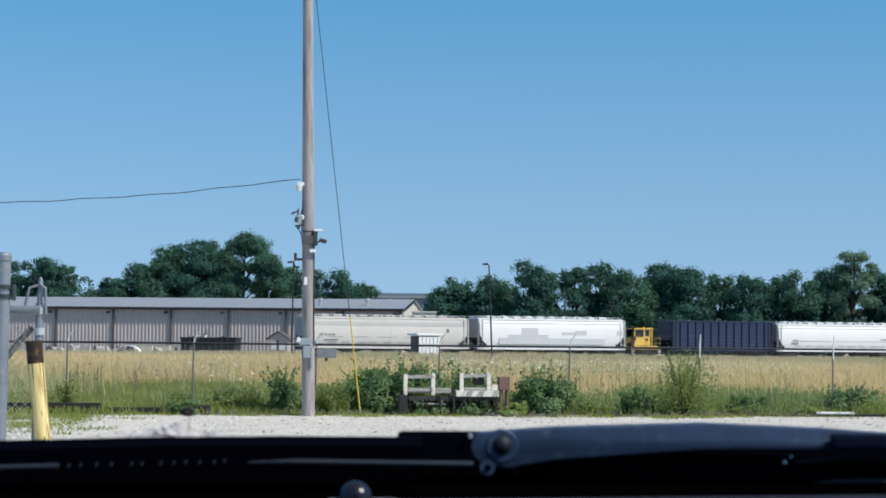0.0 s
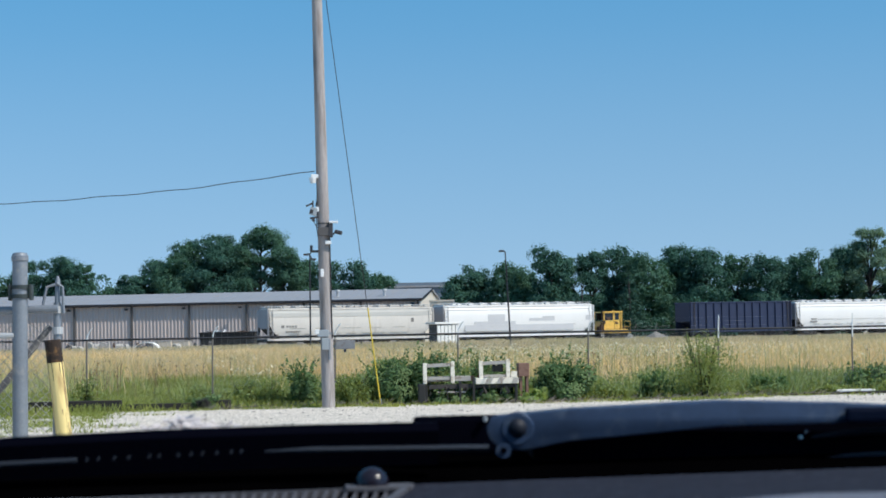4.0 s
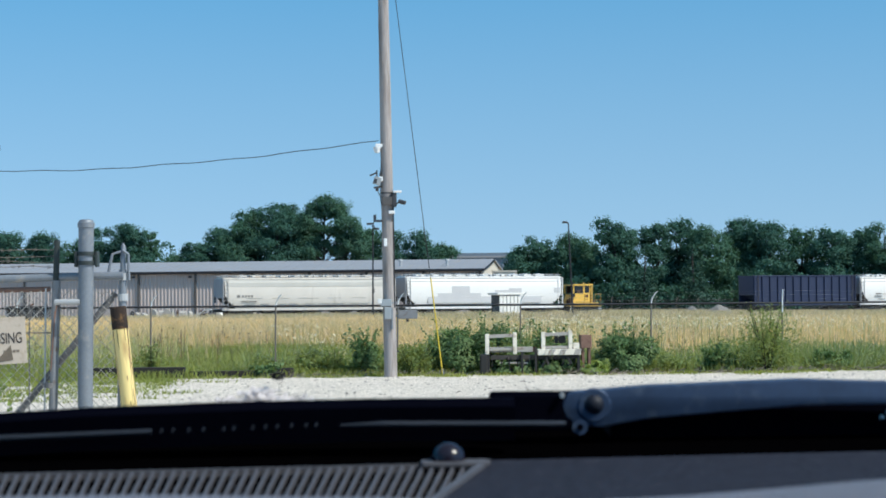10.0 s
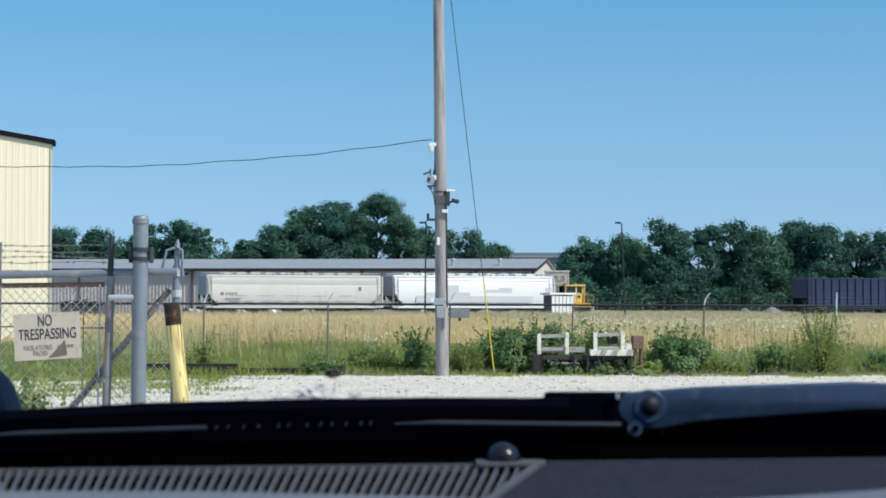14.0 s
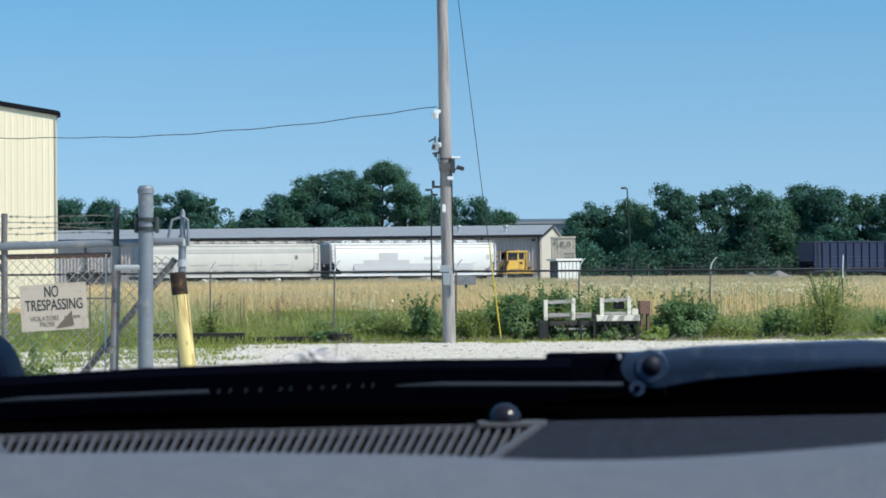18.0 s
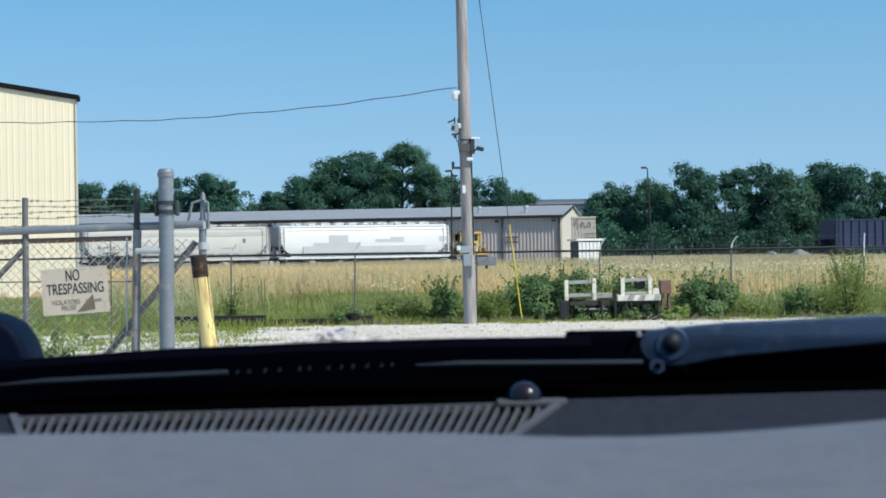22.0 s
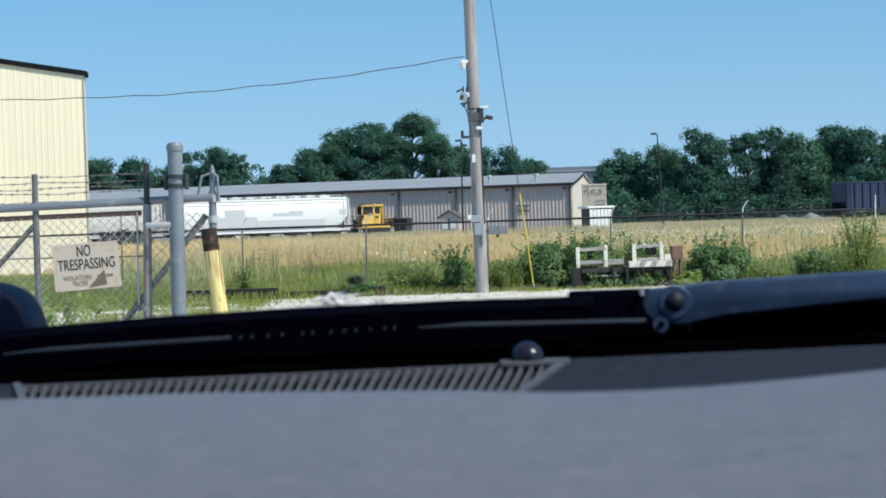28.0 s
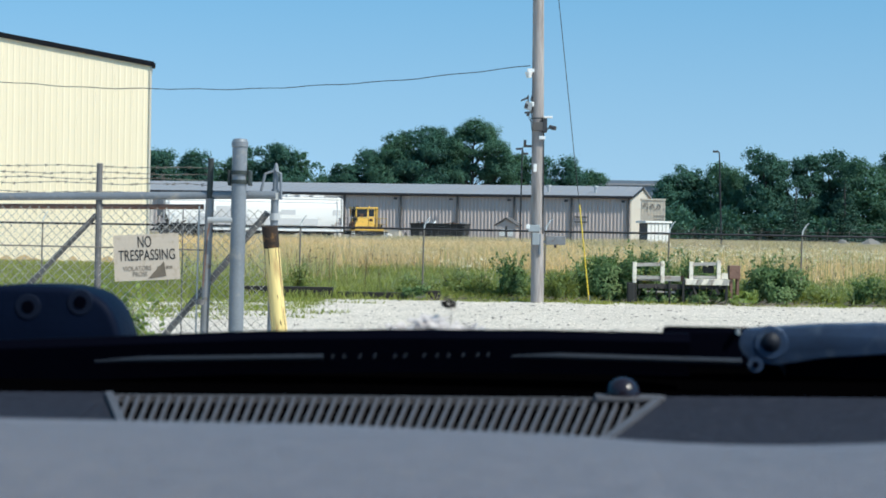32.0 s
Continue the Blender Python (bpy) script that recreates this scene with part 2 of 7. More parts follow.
GREYROOF = mat("galvanised_roof", (0.29, 0.295, 0.315), 0.55, 0.15, vary=0.2, scale=0.3, fine=8, bump=0.04, dirt=(0.33, 0.31, 0.30), dirt_amount=0.1)
FARROOF = mat("far_blue_grey_roof", (0.16, 0.20, 0.25), 0.5, 0.1, vary=0.1, scale=0.2, fine=4, bump=0)
GRIME = mat("grime_streak", (0.40, 0.385, 0.35), 0.8, vary=0.3, scale=0.8, fine=12, bump=0)
WHITECAR = mat("white_hopper_paint", (0.80, 0.79, 0.77), 0.5, vary=0.1, scale=0.5, fine=14, bump=0.05, streak=True, dirt=(0.62, 0.60, 0.56), dirt_amount=0.06)
GREYCAR = mat("grimy_pale_grey_paint", (0.63, 0.595, 0.545), 0.6, vary=0.2, scale=0.5, fine=14, bump=0.05, streak=True, dirt=(0.42, 0.38, 0.33), dirt_amount=0.12)
PATCH = mat("grey_overpaint", (0.55, 0.55, 0.56), 0.6, vary=0.12, scale=0.8, fine=14, bump=0.03)
# darker grey: the shade of the car ends is put into this colour
CARSHADE = mat("shaded_car_paint", (0.36, 0.36, 0.375), 0.8, vary=0.3, scale=1, fine=14, bump=0.1)
UNDERFRAME = mat("dark_underframe_steel", (0.05, 0.045, 0.042), 0.85, 0.1, vary=0.4, scale=2, fine=20, bump=0.2)
WHEELSTEEL = mat("worn_wheel_steel", (0.13, 0.11, 0.10), 0.6, 0.6, vary=0.4, scale=3, fine=30, bump=0.1)
DARKCAR = mat("dark_navy_hopper_paint", (0.012, 0.023, 0.066), 0.6, vary=0.35, scale=0.6, fine=12, bump=0.06, streak=True)
MOVERYELLOW = mat("machine_yellow_paint", (0.76, 0.47, 0.09), 0.5, vary=0.12, scale=2, fine=20, bump=0.05, dirt=(0.30, 0.18, 0.05), dirt_amount=0.08)
UPPERBAND = mat("grey_upper_side_paint", (0.46, 0.45, 0.42), 0.65, vary=0.2, scale=0.6, fine=14, bump=0.04, streak=True)
SKIRTYELLOW = mat("grimy_machine_yellow", (0.46, 0.29, 0.06), 0.7, vary=0.4, scale=2.5, fine=20, bump=0.1, dirt=(0.10, 0.05, 0.025), dirt_amount=0.35)
RUSTYBOX = mat("brown_rusted_box", (0.22, 0.13, 0.10), 0.9, 0.1, vary=0.4, scale=7, fine=50, bump=0.3, dirt=(0.12, 0.06, 0.045), dirt_amount=0.15)
WALLSTAIN = mat("orange_splash_stain", (0.62, 0.45, 0.24), 0.8, vary=0.4, scale=3, fine=30, bump=0.05)
DULLPOST = mat("dull_weathered_post", (0.22, 0.225, 0.235), 0.6, 0.3, vary=0.4, scale=7, fine=60, bump=0.08, dirt=(0.16, 0.12, 0.09), dirt_amount=0.12)
PALERUST = mat("pale_rust_streak", (0.26, 0.14, 0.08), 0.9, vary=0.5, scale=14, fine=80, bump=0.3, streak=True)
CABGLASS = mat("dark_cab_glass_and_inside", (0.015, 0.017, 0.02), 0.08, vary=0.05, scale=2, fine=10, bump=0)
STENCIL = mat("dark_stencil_paint", (0.20, 0.19, 0.18), 0.8, vary=0.2, scale=6, fine=30, bump=0)
HEAP = mat("grey_crushed_stone", (0.20, 0.195, 0.185), 0.95, vary=0.4, scale=2, fine=10, bump=0.5)
RUBBLE = mat("dusty_concrete_rubble", (0.44, 0.41, 0.37), 0.9, vary=0.5, scale=1.5, fine=12, bump=0.3)
BALLAST = mat("track_ballast", (0.24, 0.22, 0.20), 0.95, vary=0.5, scale=2, fine=18, bump=0.6)
TIE = mat("creosote_timber", (0.022, 0.020, 0.018), 0.9, vary=0.4, scale=4, fine=30, bump=0.4)
SHEDWHITE = mat("shed_white_paint", (0.80, 0.79, 0.76), 0.6, vary=0.1, scale=1, fine=20, bump=0.05)
SHEDDARK = mat("dark_shed_tone", (0.09, 0.085, 0.085), 0.8, vary=0.3, scale=2, fine=20, bump=0.2)
BOXTAN = mat("tan_boxcar_paint", (0.62, 0.54, 0.44), 0.6, vary=0.15, scale=1, fine=14, bump=0.05, dirt=(0.34, 0.26, 0.2), dirt_amount=0.1)
GREYBOARD = mat("grey_weathered_steel", (0.38, 0.36, 0.33), 0.8, vary=0.35, scale=5, fine=30, bump=0.2, dirt=(0.20, 0.14, 0.10), dirt_amount=0.2)
WHITEPAINT = mat("white_painted_steel", (0.76, 0.71, 0.61), 0.6, vary=0.3, scale=4, fine=30, bump=0.15, dirt=(0.30, 0.21, 0.14), dirt_amount=0.24)
BLACKSTEEL = mat("black_steel", (0.02, 0.02, 0.02), 0.7, 0.1, vary=0.3, scale=5, fine=30, bump=0.15)
EQUIPWHITE = mat("equipment_white_plastic", (0.75, 0.76, 0.76), 0.45, vary=0.05, scale=8, fine=60, bump=0)
EQUIPGREY = mat("equipment_grey_steel", (0.33, 0.36, 0.38), 0.5, 0.2, vary=0.12, scale=6, fine=40, bump=0.03)
EQUIPDARK = mat("equipment_dark_plastic", (0.04, 0.04, 0.045), 0.5, vary=0.1, scale=8, fine=60, bump=0)
CABLE = mat("black_cable", (0.025, 0.025, 0.027), 0.6, vary=0.1, scale=8, fine=60, bump=0)
DASHPAD = mat("grey_dash_pad_vinyl", (0.126, 0.113, 0.127), 0.45, vary=0.6, scale=70, fine=420, bump=0.3, spec=0.62, dirt=(0.170, 0.146, 0.140), dirt_amount=0.25)
DASHDECK = mat("charcoal_dash_plastic", (0.014, 0.015, 0.024), 0.75, vary=1.0, scale=130, fine=420, bump=0.3, spec=0.15, dirt=(0.06, 0.06, 0.075), dirt_amount=0.10)
GRILLE = mat("grey_vent_plastic", (0.068, 0.068, 0.080), 0.6, vary=0.5, scale=60, fine=700, bump=0.1)
BLACKPLASTIC = mat("black_rubber", (0.0012, 0.0015, 0.0042), 0.8, vary=0.2, scale=30, fine=300, bump=0.05, spec=0.01)
COVERRIM = mat("lighter_navy_rim_plastic", (0.005, 0.009, 0.023), 0.6, vary=0.3, scale=30, fine=200, bump=0.05, spec=0.15)
# navy tint stands in for sky reflected by black plastic
COVER = mat("sky_tinted_black_plastic", (0.0022, 0.0055, 0.0175), 0.6, vary=0.3, scale=30, fine=200, bump=0.05, spec=0.05)
FLAKE = leaf_mat("pale_smudge_flake", (0.86, 0.81, 0.80), 0.2, 0.55)
FLAKE.node_tree.nodes["Translucent BSDF"].inputs[0].default_value = (0.72, 0.69, 0.70, 1)
FLUFF = mat("grey_smudge_fibre", (0.50, 0.46, 0.47), 0.95, vary=0.3, scale=60, fine=300, bump=0)
RAILSTEEL = mat("dull_wiper_rail_steel", (0.026, 0.032, 0.044), 0.5, 0.4, vary=0.3, scale=30, fine=300, bump=0.05, spec=0.3)
# near zero: paints shade between the grille slats; also the black cowl
NEARBLACK = mat("near_black_cowl_well", (0.0006, 0.0006, 0.0008), 0.9, vary=0.1, scale=30, fine=300, bump=0, spec=0.0)
# blue base puts the sky's reflection into the arm's colour
WIPERSTEEL = mat("sky_tinted_wiper_arm", (0.028, 0.052, 0.104), 0.48, 0.4, vary=0.6, scale=26, fine=160, bump=0.008, dirt=(0.085, 0.115, 0.165), dirt_amount=0.16)
PIVOT = mat("blue_black_pivot_plastic", (0.006, 0.009, 0.018), 0.6, vary=0.3, scale=30, fine=200, bump=0.02, spec=0.3)
SENSOR = mat("smoked_sensor_dome", (0.012, 0.010, 0.018), 0.22, spec=0.35, vary=0.05, scale=20, fine=100, bump=0)
CABLINING = mat("grey_cab_lining", (0.22, 0.22, 0.23), 0.9, vary=0.1, scale=6, fine=90, bump=0.1)


# ---- mesh building ----
class Mesh:
    """Gathers vertices and faces of one mesh."""

    def __init__(self):
        self.v, self.f = [], []

    def add(self, verts, faces):
        n = len(self.v)
        self.v += [tuple(p) for p in verts]
        self.f += [tuple(i + n for i in q) for q in faces]
        return self

    def box(self, x0, x1, y0, y1, z0, z1, c=0.0):
        """A box, with all its edges cut off by c."""
        if c <= 0:
            p = [(x, y, z) for z in (z0, z1) for y in (y0, y1) for x in (x0, x1)]
            return self.add(p, [(0, 2, 3, 1), (4, 5, 7, 6), (0, 1, 5, 4), (2, 6, 7, 3), (0, 4, 6, 2), (1, 3, 7, 5)])
        bm = bmesh.new()
        bmesh.ops.create_cube(bm, size=1, matrix=Matrix.Translation(((x0 + x1) / 2, (y0 + y1) / 2, (z0 + z1) / 2)) @ Matrix.Diagonal((x1 - x0, y1 - y0, z1 - z0, 1)))
        bmesh.ops.bevel(bm, geom=bm.edges[:], offset=c, segments=2, profile=0.6, affect="EDGES")
        self.take(bm)
        return self

    def take(self, bm):
        bm.verts.index_update()
        self.add([v.co for v in bm.verts], [[v.index for v in f.verts] for f in bm.faces])
        bm.free()

    def tube(self, points, radii, n=10, caps=True):
        """A round bar through points; radii one number or one a point."""
        pts = [Vector(p) for p in points]
        if isinstance(radii, (int, float)):
            radii = [radii] * len(pts)
        rings = []
        for k, p in enumerate(pts):
            d = (pts[min(k + 1, len(pts) - 1)] - pts[max(k - 1, 0)]).normalized()
            side = d.cross(Vector((0, 1, 0)) if abs(d.y) < 0.9 else Vector((1, 0, 0))).normalized()
            up = side.cross(d)
            rings.append([p + (side * math.cos(2 * math.pi * i / n) + up * math.sin(2 * math.pi * i / n)) * radii[k] for i in range(n)])
        faces = [(k * n + i, k * n + (i + 1) % n, (k + 1) * n + (i + 1) % n, (k + 1) * n + i) for k in range(len(pts) - 1) for i in range(n)]
        if caps:
            faces += [tuple(reversed(range(n))), tuple(range((len(pts) - 1) * n, len(pts) * n))]
        return self.add([p for r in rings for p in r], faces)

    def beam(self, a, b, w, h):
        """A rectangular bar from a to b."""
        a, b = Vector(a), Vector(b)
        d = (b - a).normalized()
        side = d.cross(Vector((0, 0, 1)) if abs(d.z) < 0.95 else Vector((0, 1, 0))).normalized() * w / 2
        up = side.cross(d).normalized() * h / 2
        p = [q + s * side + u * up for q in (a, b) for u in (-1, 1) for s in (-1, 1)]
        return self.add(p, [(0, 1, 3, 2), (4, 6, 7, 5), (0, 4, 5, 1), (2, 3, 7, 6), (0, 2, 6, 4), (1, 5, 7, 3)])

    def prism(self, outline, axis, a, b):
        """An outline of (u, v) drawn along an axis from a to b; for x the outline is (y, z), for y (x, z), for z (x, y)."""
        def at(u, v, w):
            return {"x": (w, u, v), "y": (u, w, v), "z": (u, v, w)}[axis]
        n = len(outline)
        faces = [tuple(reversed(range(n))), tuple(range(n, 2 * n))] + [(i, (i + 1) % n, n + (i + 1) % n, n + i) for i in range(n)]
        return self.add([at(u, v, w) for w in (a, b) for u, v in outline], faces)

    def data(self, name, material, smooth=False):
        me = bpy.data.meshes.new(name)
        me.from_pydata(self.v, [], self.f)
        bm = bmesh.new()
        bm.from_mesh(me)
        bmesh.ops.recalc_face_normals(bm, faces=bm.faces)
        bm.to_mesh(me)
        bm.free()
        me.materials.append(material)
        if smooth:
            me.polygons.foreach_set("use_smooth", [True] * len(me.polygons))
            me.set_sharp_from_angle(angle=radians(35))
        return me


def part(name, mesh, material, parent, label="", smooth=False, at=None):
    ob = new(name, mesh.data(name, material, smooth) if isinstance(mesh, Mesh) else mesh)
    ob.parent = parent
    if at is not None:
        ob.matrix_basis = at
    return tagged(ob, label)


def thing(name, label, category, group="", kind="", at=None, mesh=None, material=None, smooth=False):
    ob = new(name, mesh.data(name, material, smooth) if mesh else None)
    if at is not None:
        ob.matrix_basis = at
    return tagged(ob, label, category, group, kind)


def quads(name, corners, material):
    """A mesh of loose four-cornered leaves or blades from an array (n, 4, 3)."""
    n = len(corners)
    me = bpy.data.meshes.new(name)
    me.vertices.add(n * 4)
    me.vertices.foreach_set("co", np.asarray(corners, np.float32).ravel())
    me.loops.add(n * 4)
    me.loops.foreach_set("vertex_index", np.arange(n * 4, dtype=np.int32))
    me.polygons.add(n)
    me.polygons.foreach_set("loop_start", np.arange(0, n * 4, 4, dtype=np.int32))
    me.update(calc_edges=True)
    me.validate()
    me.materials.append(material)
    return me


def blades(rng, xs, ys, heights, widths, lean=0.35, z0=None):
    """Grass blades standing at xs, ys: tapered, leaning quads."""
    n = len(xs)
    yaw = rng.uniform(0, 2 * np.pi, n)
    side = np.stack([np.cos(yaw), np.sin(yaw), np.zeros(n)], 1)
    tip = np.stack([rng.normal(0, lean, n) * heights, rng.normal(0, lean, n) * heights, heights], 1)
    base = np.stack([xs, ys, np.zeros(n) if z0 is None else z0], 1)
    w = widths[:, None] / 2
    return np.stack([base - side * w, base + side * w, base + tip + side * w * 0.3, base + tip - side * w * 0.3], 1)


def leaves(rng, centres, size, spread_up=0.4, facing=None):
    """Leaf quads of about the given size at the centres, turned at random or mostly facing a given way."""
    n = len(centres)
    nrm = rng.normal(0, 1, (n, 3))
    if facing is not None:
        nrm = nrm * 0.36 + facing
    nrm[:, 2] += spread_up
    nrm /= np.linalg.norm(nrm, axis=1)[:, None]
    a = np.cross(nrm, rng.normal(0, 1, (n, 3)))
    a /= np.linalg.norm(a, axis=1)[:, None]
    b = np.cross(nrm, a)
    s = (size * rng.uniform(0.6, 1.3, n))[:, None]
    return np.stack([centres - a * s * 0.5, centres - b * s * 0.3, centres + a * s * 0.5, centres + b * s * 0.3], 1)


def lobe_points(rng, lobes, n, ways=False):
    """n points near the skins of ellipsoids (x, y, z, rx, ry, rz)."""
    lobes = np.array(lobes)
    area = lobes[:, 3] * lobes[:, 5]
    pick = rng.choice(len(lobes), n, p=area / area.sum())
    d = rng.normal(0, 1, (n, 3))
    d /= np.linalg.norm(d, axis=1)[:, None]
    r = rng.uniform(0.72, 1.06, n)
    at = lobes[pick, :3] + d * lobes[pick, 3:] * r[:, None]
    return (at, d) if ways else at


# ---- the ground ----
RNG = np.random.default_rng(7)
m = Mesh()
m.add([(-2500, -2500, 0), (2500, -2500, 0), (2500, 2500, 0), (-2500, 2500, 0)], [(0, 1, 2, 3)])
thing("ground", "dry field soil reaching the horizon", "ground", kind="structure", mesh=m, material=SOIL)


def lot_edge(x):
    """Where the gravel ends and the weeds begin."""
    return 43.6 + 0.35 * math.sin(x * 0.7) + 0.2 * math.sin(x * 1.9 + 1) + (0.09 * (x - 5) if x > 5 else 0) - (0.95 * min(-3.2 - x, 2.2) if x < -3.2 else 0)


m = Mesh()
xs = [-60 + i for i in range(121)]
for i, x in enumerate(xs):
    m.v += [(x, -40, 0.012), (x, 15, 0.012), (x, lot_edge(x), 0.012)]
for i in range(len(xs) - 1):
    for j in range(2):
        m.f.append((i * 3 + j, i * 3 + 3 + j, i * 3 + 4 + j, i * 3 + 1 + j))
gravel_lot = thing("gravel_lot", "sunlit white crushed limestone parking lot", "gravel", kind="structure", mesh=m, material=GRAVEL)


def stones(n, x0, x1, y0, y1, r0, r1, material=STONE):
    """Crushed stones lying on the lot, as small octahedra."""
    x, y, r = RNG.uniform(x0, x1, n), RNG.uniform(y0, y1, n), RNG.uniform(r0, r1, n)
    keep = np.array([b < lot_edge(a) + RNG.normal(0, 0.25) for a, b in zip(x, y)])
    x, y, r = x[keep], y[keep], r[keep]
    n = len(x)
    yaw = RNG.uniform(0, 6.28, n)
    ax = np.stack([np.cos(yaw), np.sin(yaw), 0 * yaw], 1) * (r * RNG.uniform(0.8, 1.4, n))[:, None]
    ay = np.stack([-np.sin(yaw), np.cos(yaw), 0 * yaw], 1) * (r * RNG.uniform(0.6, 1.1, n))[:, None]
    az = np.stack([0 * yaw, 0 * yaw, r * 0.42], 1)
    c = np.stack([x, y, 0.012 + r * 0.25], 1)
    v = np.stack([c + ax, c + ay, c - ax, c - ay, c + az, c - az * 0.4], 1).reshape(-1, 3)
    tri = np.array([(0, 1, 4), (1, 2, 4), (2, 3, 4), (3, 0, 4), (1, 0, 5), (2, 1, 5), (3, 2, 5), (0, 3, 5)])
    f = (np.arange(n)[:, None, None] * 6 + tri).reshape(-1, 3)
    me = bpy.data.meshes.new("gravel_stones")
    me.from_pydata(v.tolist(), [], f.tolist())
    me.materials.append(material)
    return me


tagged(new("dark_chips", stones(1500, -9, 17, 27, 44.5, 0.012, 0.04, DARKCHIP)), "scattered dark stone chips in the white gravel", "gravel", kind="stuff")
tagged(new("gravel_stones", stones(52000, -9, 17, 28, 45.5, 0.010, 0.026)), "loose chips of white crushed limestone", "gravel", kind="stuff")

# ---- tall grass and weeds ----
GRASS_FRONT = 66.0


def field_points(n, y0, y1, power=1.0):
    y = y0 + (y1 - y0) * RNG.uniform(0, 1, n) ** power
    return RNG.uniform(-0.31, 0.36, n) * y, y


def soft(x, y, s, seed):
    """A cheap wavy field between about -1 and 1."""
    return (np.sin(x * s + seed) + np.sin(y * s * 0.8 + 2 * seed) + np.sin((x + y) * s * 0.6 + 3 * seed) + np.sin((x - 1.7 * y) * s * 1.7)) / 3


x, y = field_points(290000, 54.0, 154.0, 1.4)
front = GRASS_FRONT - 9.0 * np.clip((x - 1) / 5, 0, 1) + 1.6 * soft(x, y, 0.35, 3.0) + 1.0 * soft(x, y, 1.6, 1.0) - np.abs(RNG.normal(0, 1, len(x))) * np.where(x < 1, 0.9, 2.4) + 1.5
stand = (y > front) & (x > -0.184 * y) & (RNG.uniform(0, 1, len(x)) < np.clip(0.92 + 0.35 * soft(x, y, 0.8, 8.0), 0.25, 1)) & (y < 104 + 44 * np.clip(0.6 - x / y * 8, 0, 1) + 6 * soft(x, y, 0.3, 0.7) + RNG.normal(0, 3.0, len(x)))
x, y = x[stand], y[stand]
h = 0.74 + 0.15 * soft(x, y, 0.35, 1.0) + 0.10 * soft(x, y, 1.9, 2.2) + RNG.normal(0, 0.10, len(x)) - np.where(x < 0.03 * y, 0.08, 0.22) * np.clip((y - 84) / 22, 0, 1)
tagged(new("dry_field_grass", quads("dry_field_grass", blades(RNG, x, y, h, RNG.uniform(0.010, 0.034, len(x)), 0.72), DRYGRASS)), "tall sun-dried tan field grass", "grass", kind="stuff")
x, y = field_points(30000, GRASS_FRONT, 100, 1.2)
x, y = x[x > -0.184 * y], y[x > -0.184 * y]
h = 0.86 + 0.14 * soft(x, y, 0.3, 2.0) + RNG.normal(0, 0.08, len(x)) - 0.20 * np.clip((y - 80) / 20, 0, 1)
tagged(new("seed_heads", quads("seed_heads", blades(RNG, x, y, h, RNG.uniform(0.010, 0.026, len(x)), 0.2), SEEDGRASS)), "greyish tan seed heads above the dry grass", "grass", kind="stuff")
# green shoots coming up in drifts through the dry stand
x, y = field_points(62000, 56, 112, 1.2)
drift = soft(x, y * 0.45, 0.33, 5.5) + 0.5 * soft(x, y, 1.1, 2.5) + 0.55 * np.clip((x - 4) / 4, 0, 1)
keep = (drift > 0.35) & (x > -0.184 * y)
x, y = x[keep], y[keep]
h = 0.62 + 0.14 * soft(x, y, 0.5, 1.5) + RNG.normal(0, 0.12, len(x)) - 0.25 * np.clip((y - 84) / 22, 0, 1)
tagged(new("green_shoots", quads("green_shoots", blades(RNG, x, y, h, RNG.uniform(0.010, 0.028, len(x)), 0.32), FIELDGREEN)), "drifts of yellow-green shoots in the dry grass", "grass", kind="stuff")
# brown, uneven weeds before the track, raised near rails to fit the camera's view
x, y = field_points(150000, 98, 225, 0.75)
keep = (x > -0.2 * y) & (y < 190 + 0.364 * x) & (RNG.uniform(0, 1, len(x)) < np.clip(0.62 + 0.6 * soft(x, y * 0.4, 0.35, 4.0), 0.15, 1))
x, y = x[keep], y[keep]
h = 0.18 + 0.58 * np.clip((y - 112) / 46, 0, 1) ** 0.8 + 0.07 * soft(x, y * 0.5, 0.5, 3.5) + RNG.normal(0, 0.06, len(x)) - 0.20 * np.clip((x / y - 0.13) / 0.08, 0, 1)
tagged(new("track_side_weeds", quads("track_side_weeds", blades(RNG, x, y, np.clip(h, 0.1, 1), RNG.uniform(0.02, 0.065, len(x)), 0.5), STRIPWEED)), "rank brown and tan weeds on the strip by the track", "weeds", kind="stuff")
# the pale meadow between the track and the wood
x, y = field_points(60000, 196, 252, 1.0)
keep = (y > 204 + 0.364 * x) & (x > 0.055 * y)
x, y = x[keep], y[keep]
h = 0.56 + 0.08 * soft(x, y, 0.3, 2.5) + RNG.normal(0, 0.07, len(x)) - 0.18 * np.clip((x / y - 0.15) / 0.06, 0, 1)
tagged(new("far_meadow_grass", quads("far_meadow_grass", blades(RNG, x, y, np.clip(h, 0.1, 1), RNG.uniform(0.03, 0.08, len(x)), 0.5), STRIPWEED)), "pale dry meadow grass between the track and the wood", "grass", kind="stuff")

# short green grass behind the fence, running up into the dry stand
x, y = field_points(180000, 33.0, 75.0, 0.8)
keep = y > np.array([lot_edge(a) + RNG.normal(0.55 + (1.1 if a > 4 else 0.0), 0.5) for a in x])
x, y = x[keep], y[keep]
h = 0.09 + 0.04 * soft(x, y, 0.9, 4.0) + RNG.uniform(0, 0.10, len(x)) + np.where(x > -0.17 * y, np.clip((y - 60) / 40, 0, 0.3), 0.02)
tagged(new("green_grass", quads("green_grass", blades(RNG, x, y, h, RNG.uniform(0.014, 0.04, len(x)), 0.5), GREENGRASS)), "short green grass behind the fence", "grass", kind="stuff")
x, y = field_points(16000, 47.5, 68.0, 0.7)
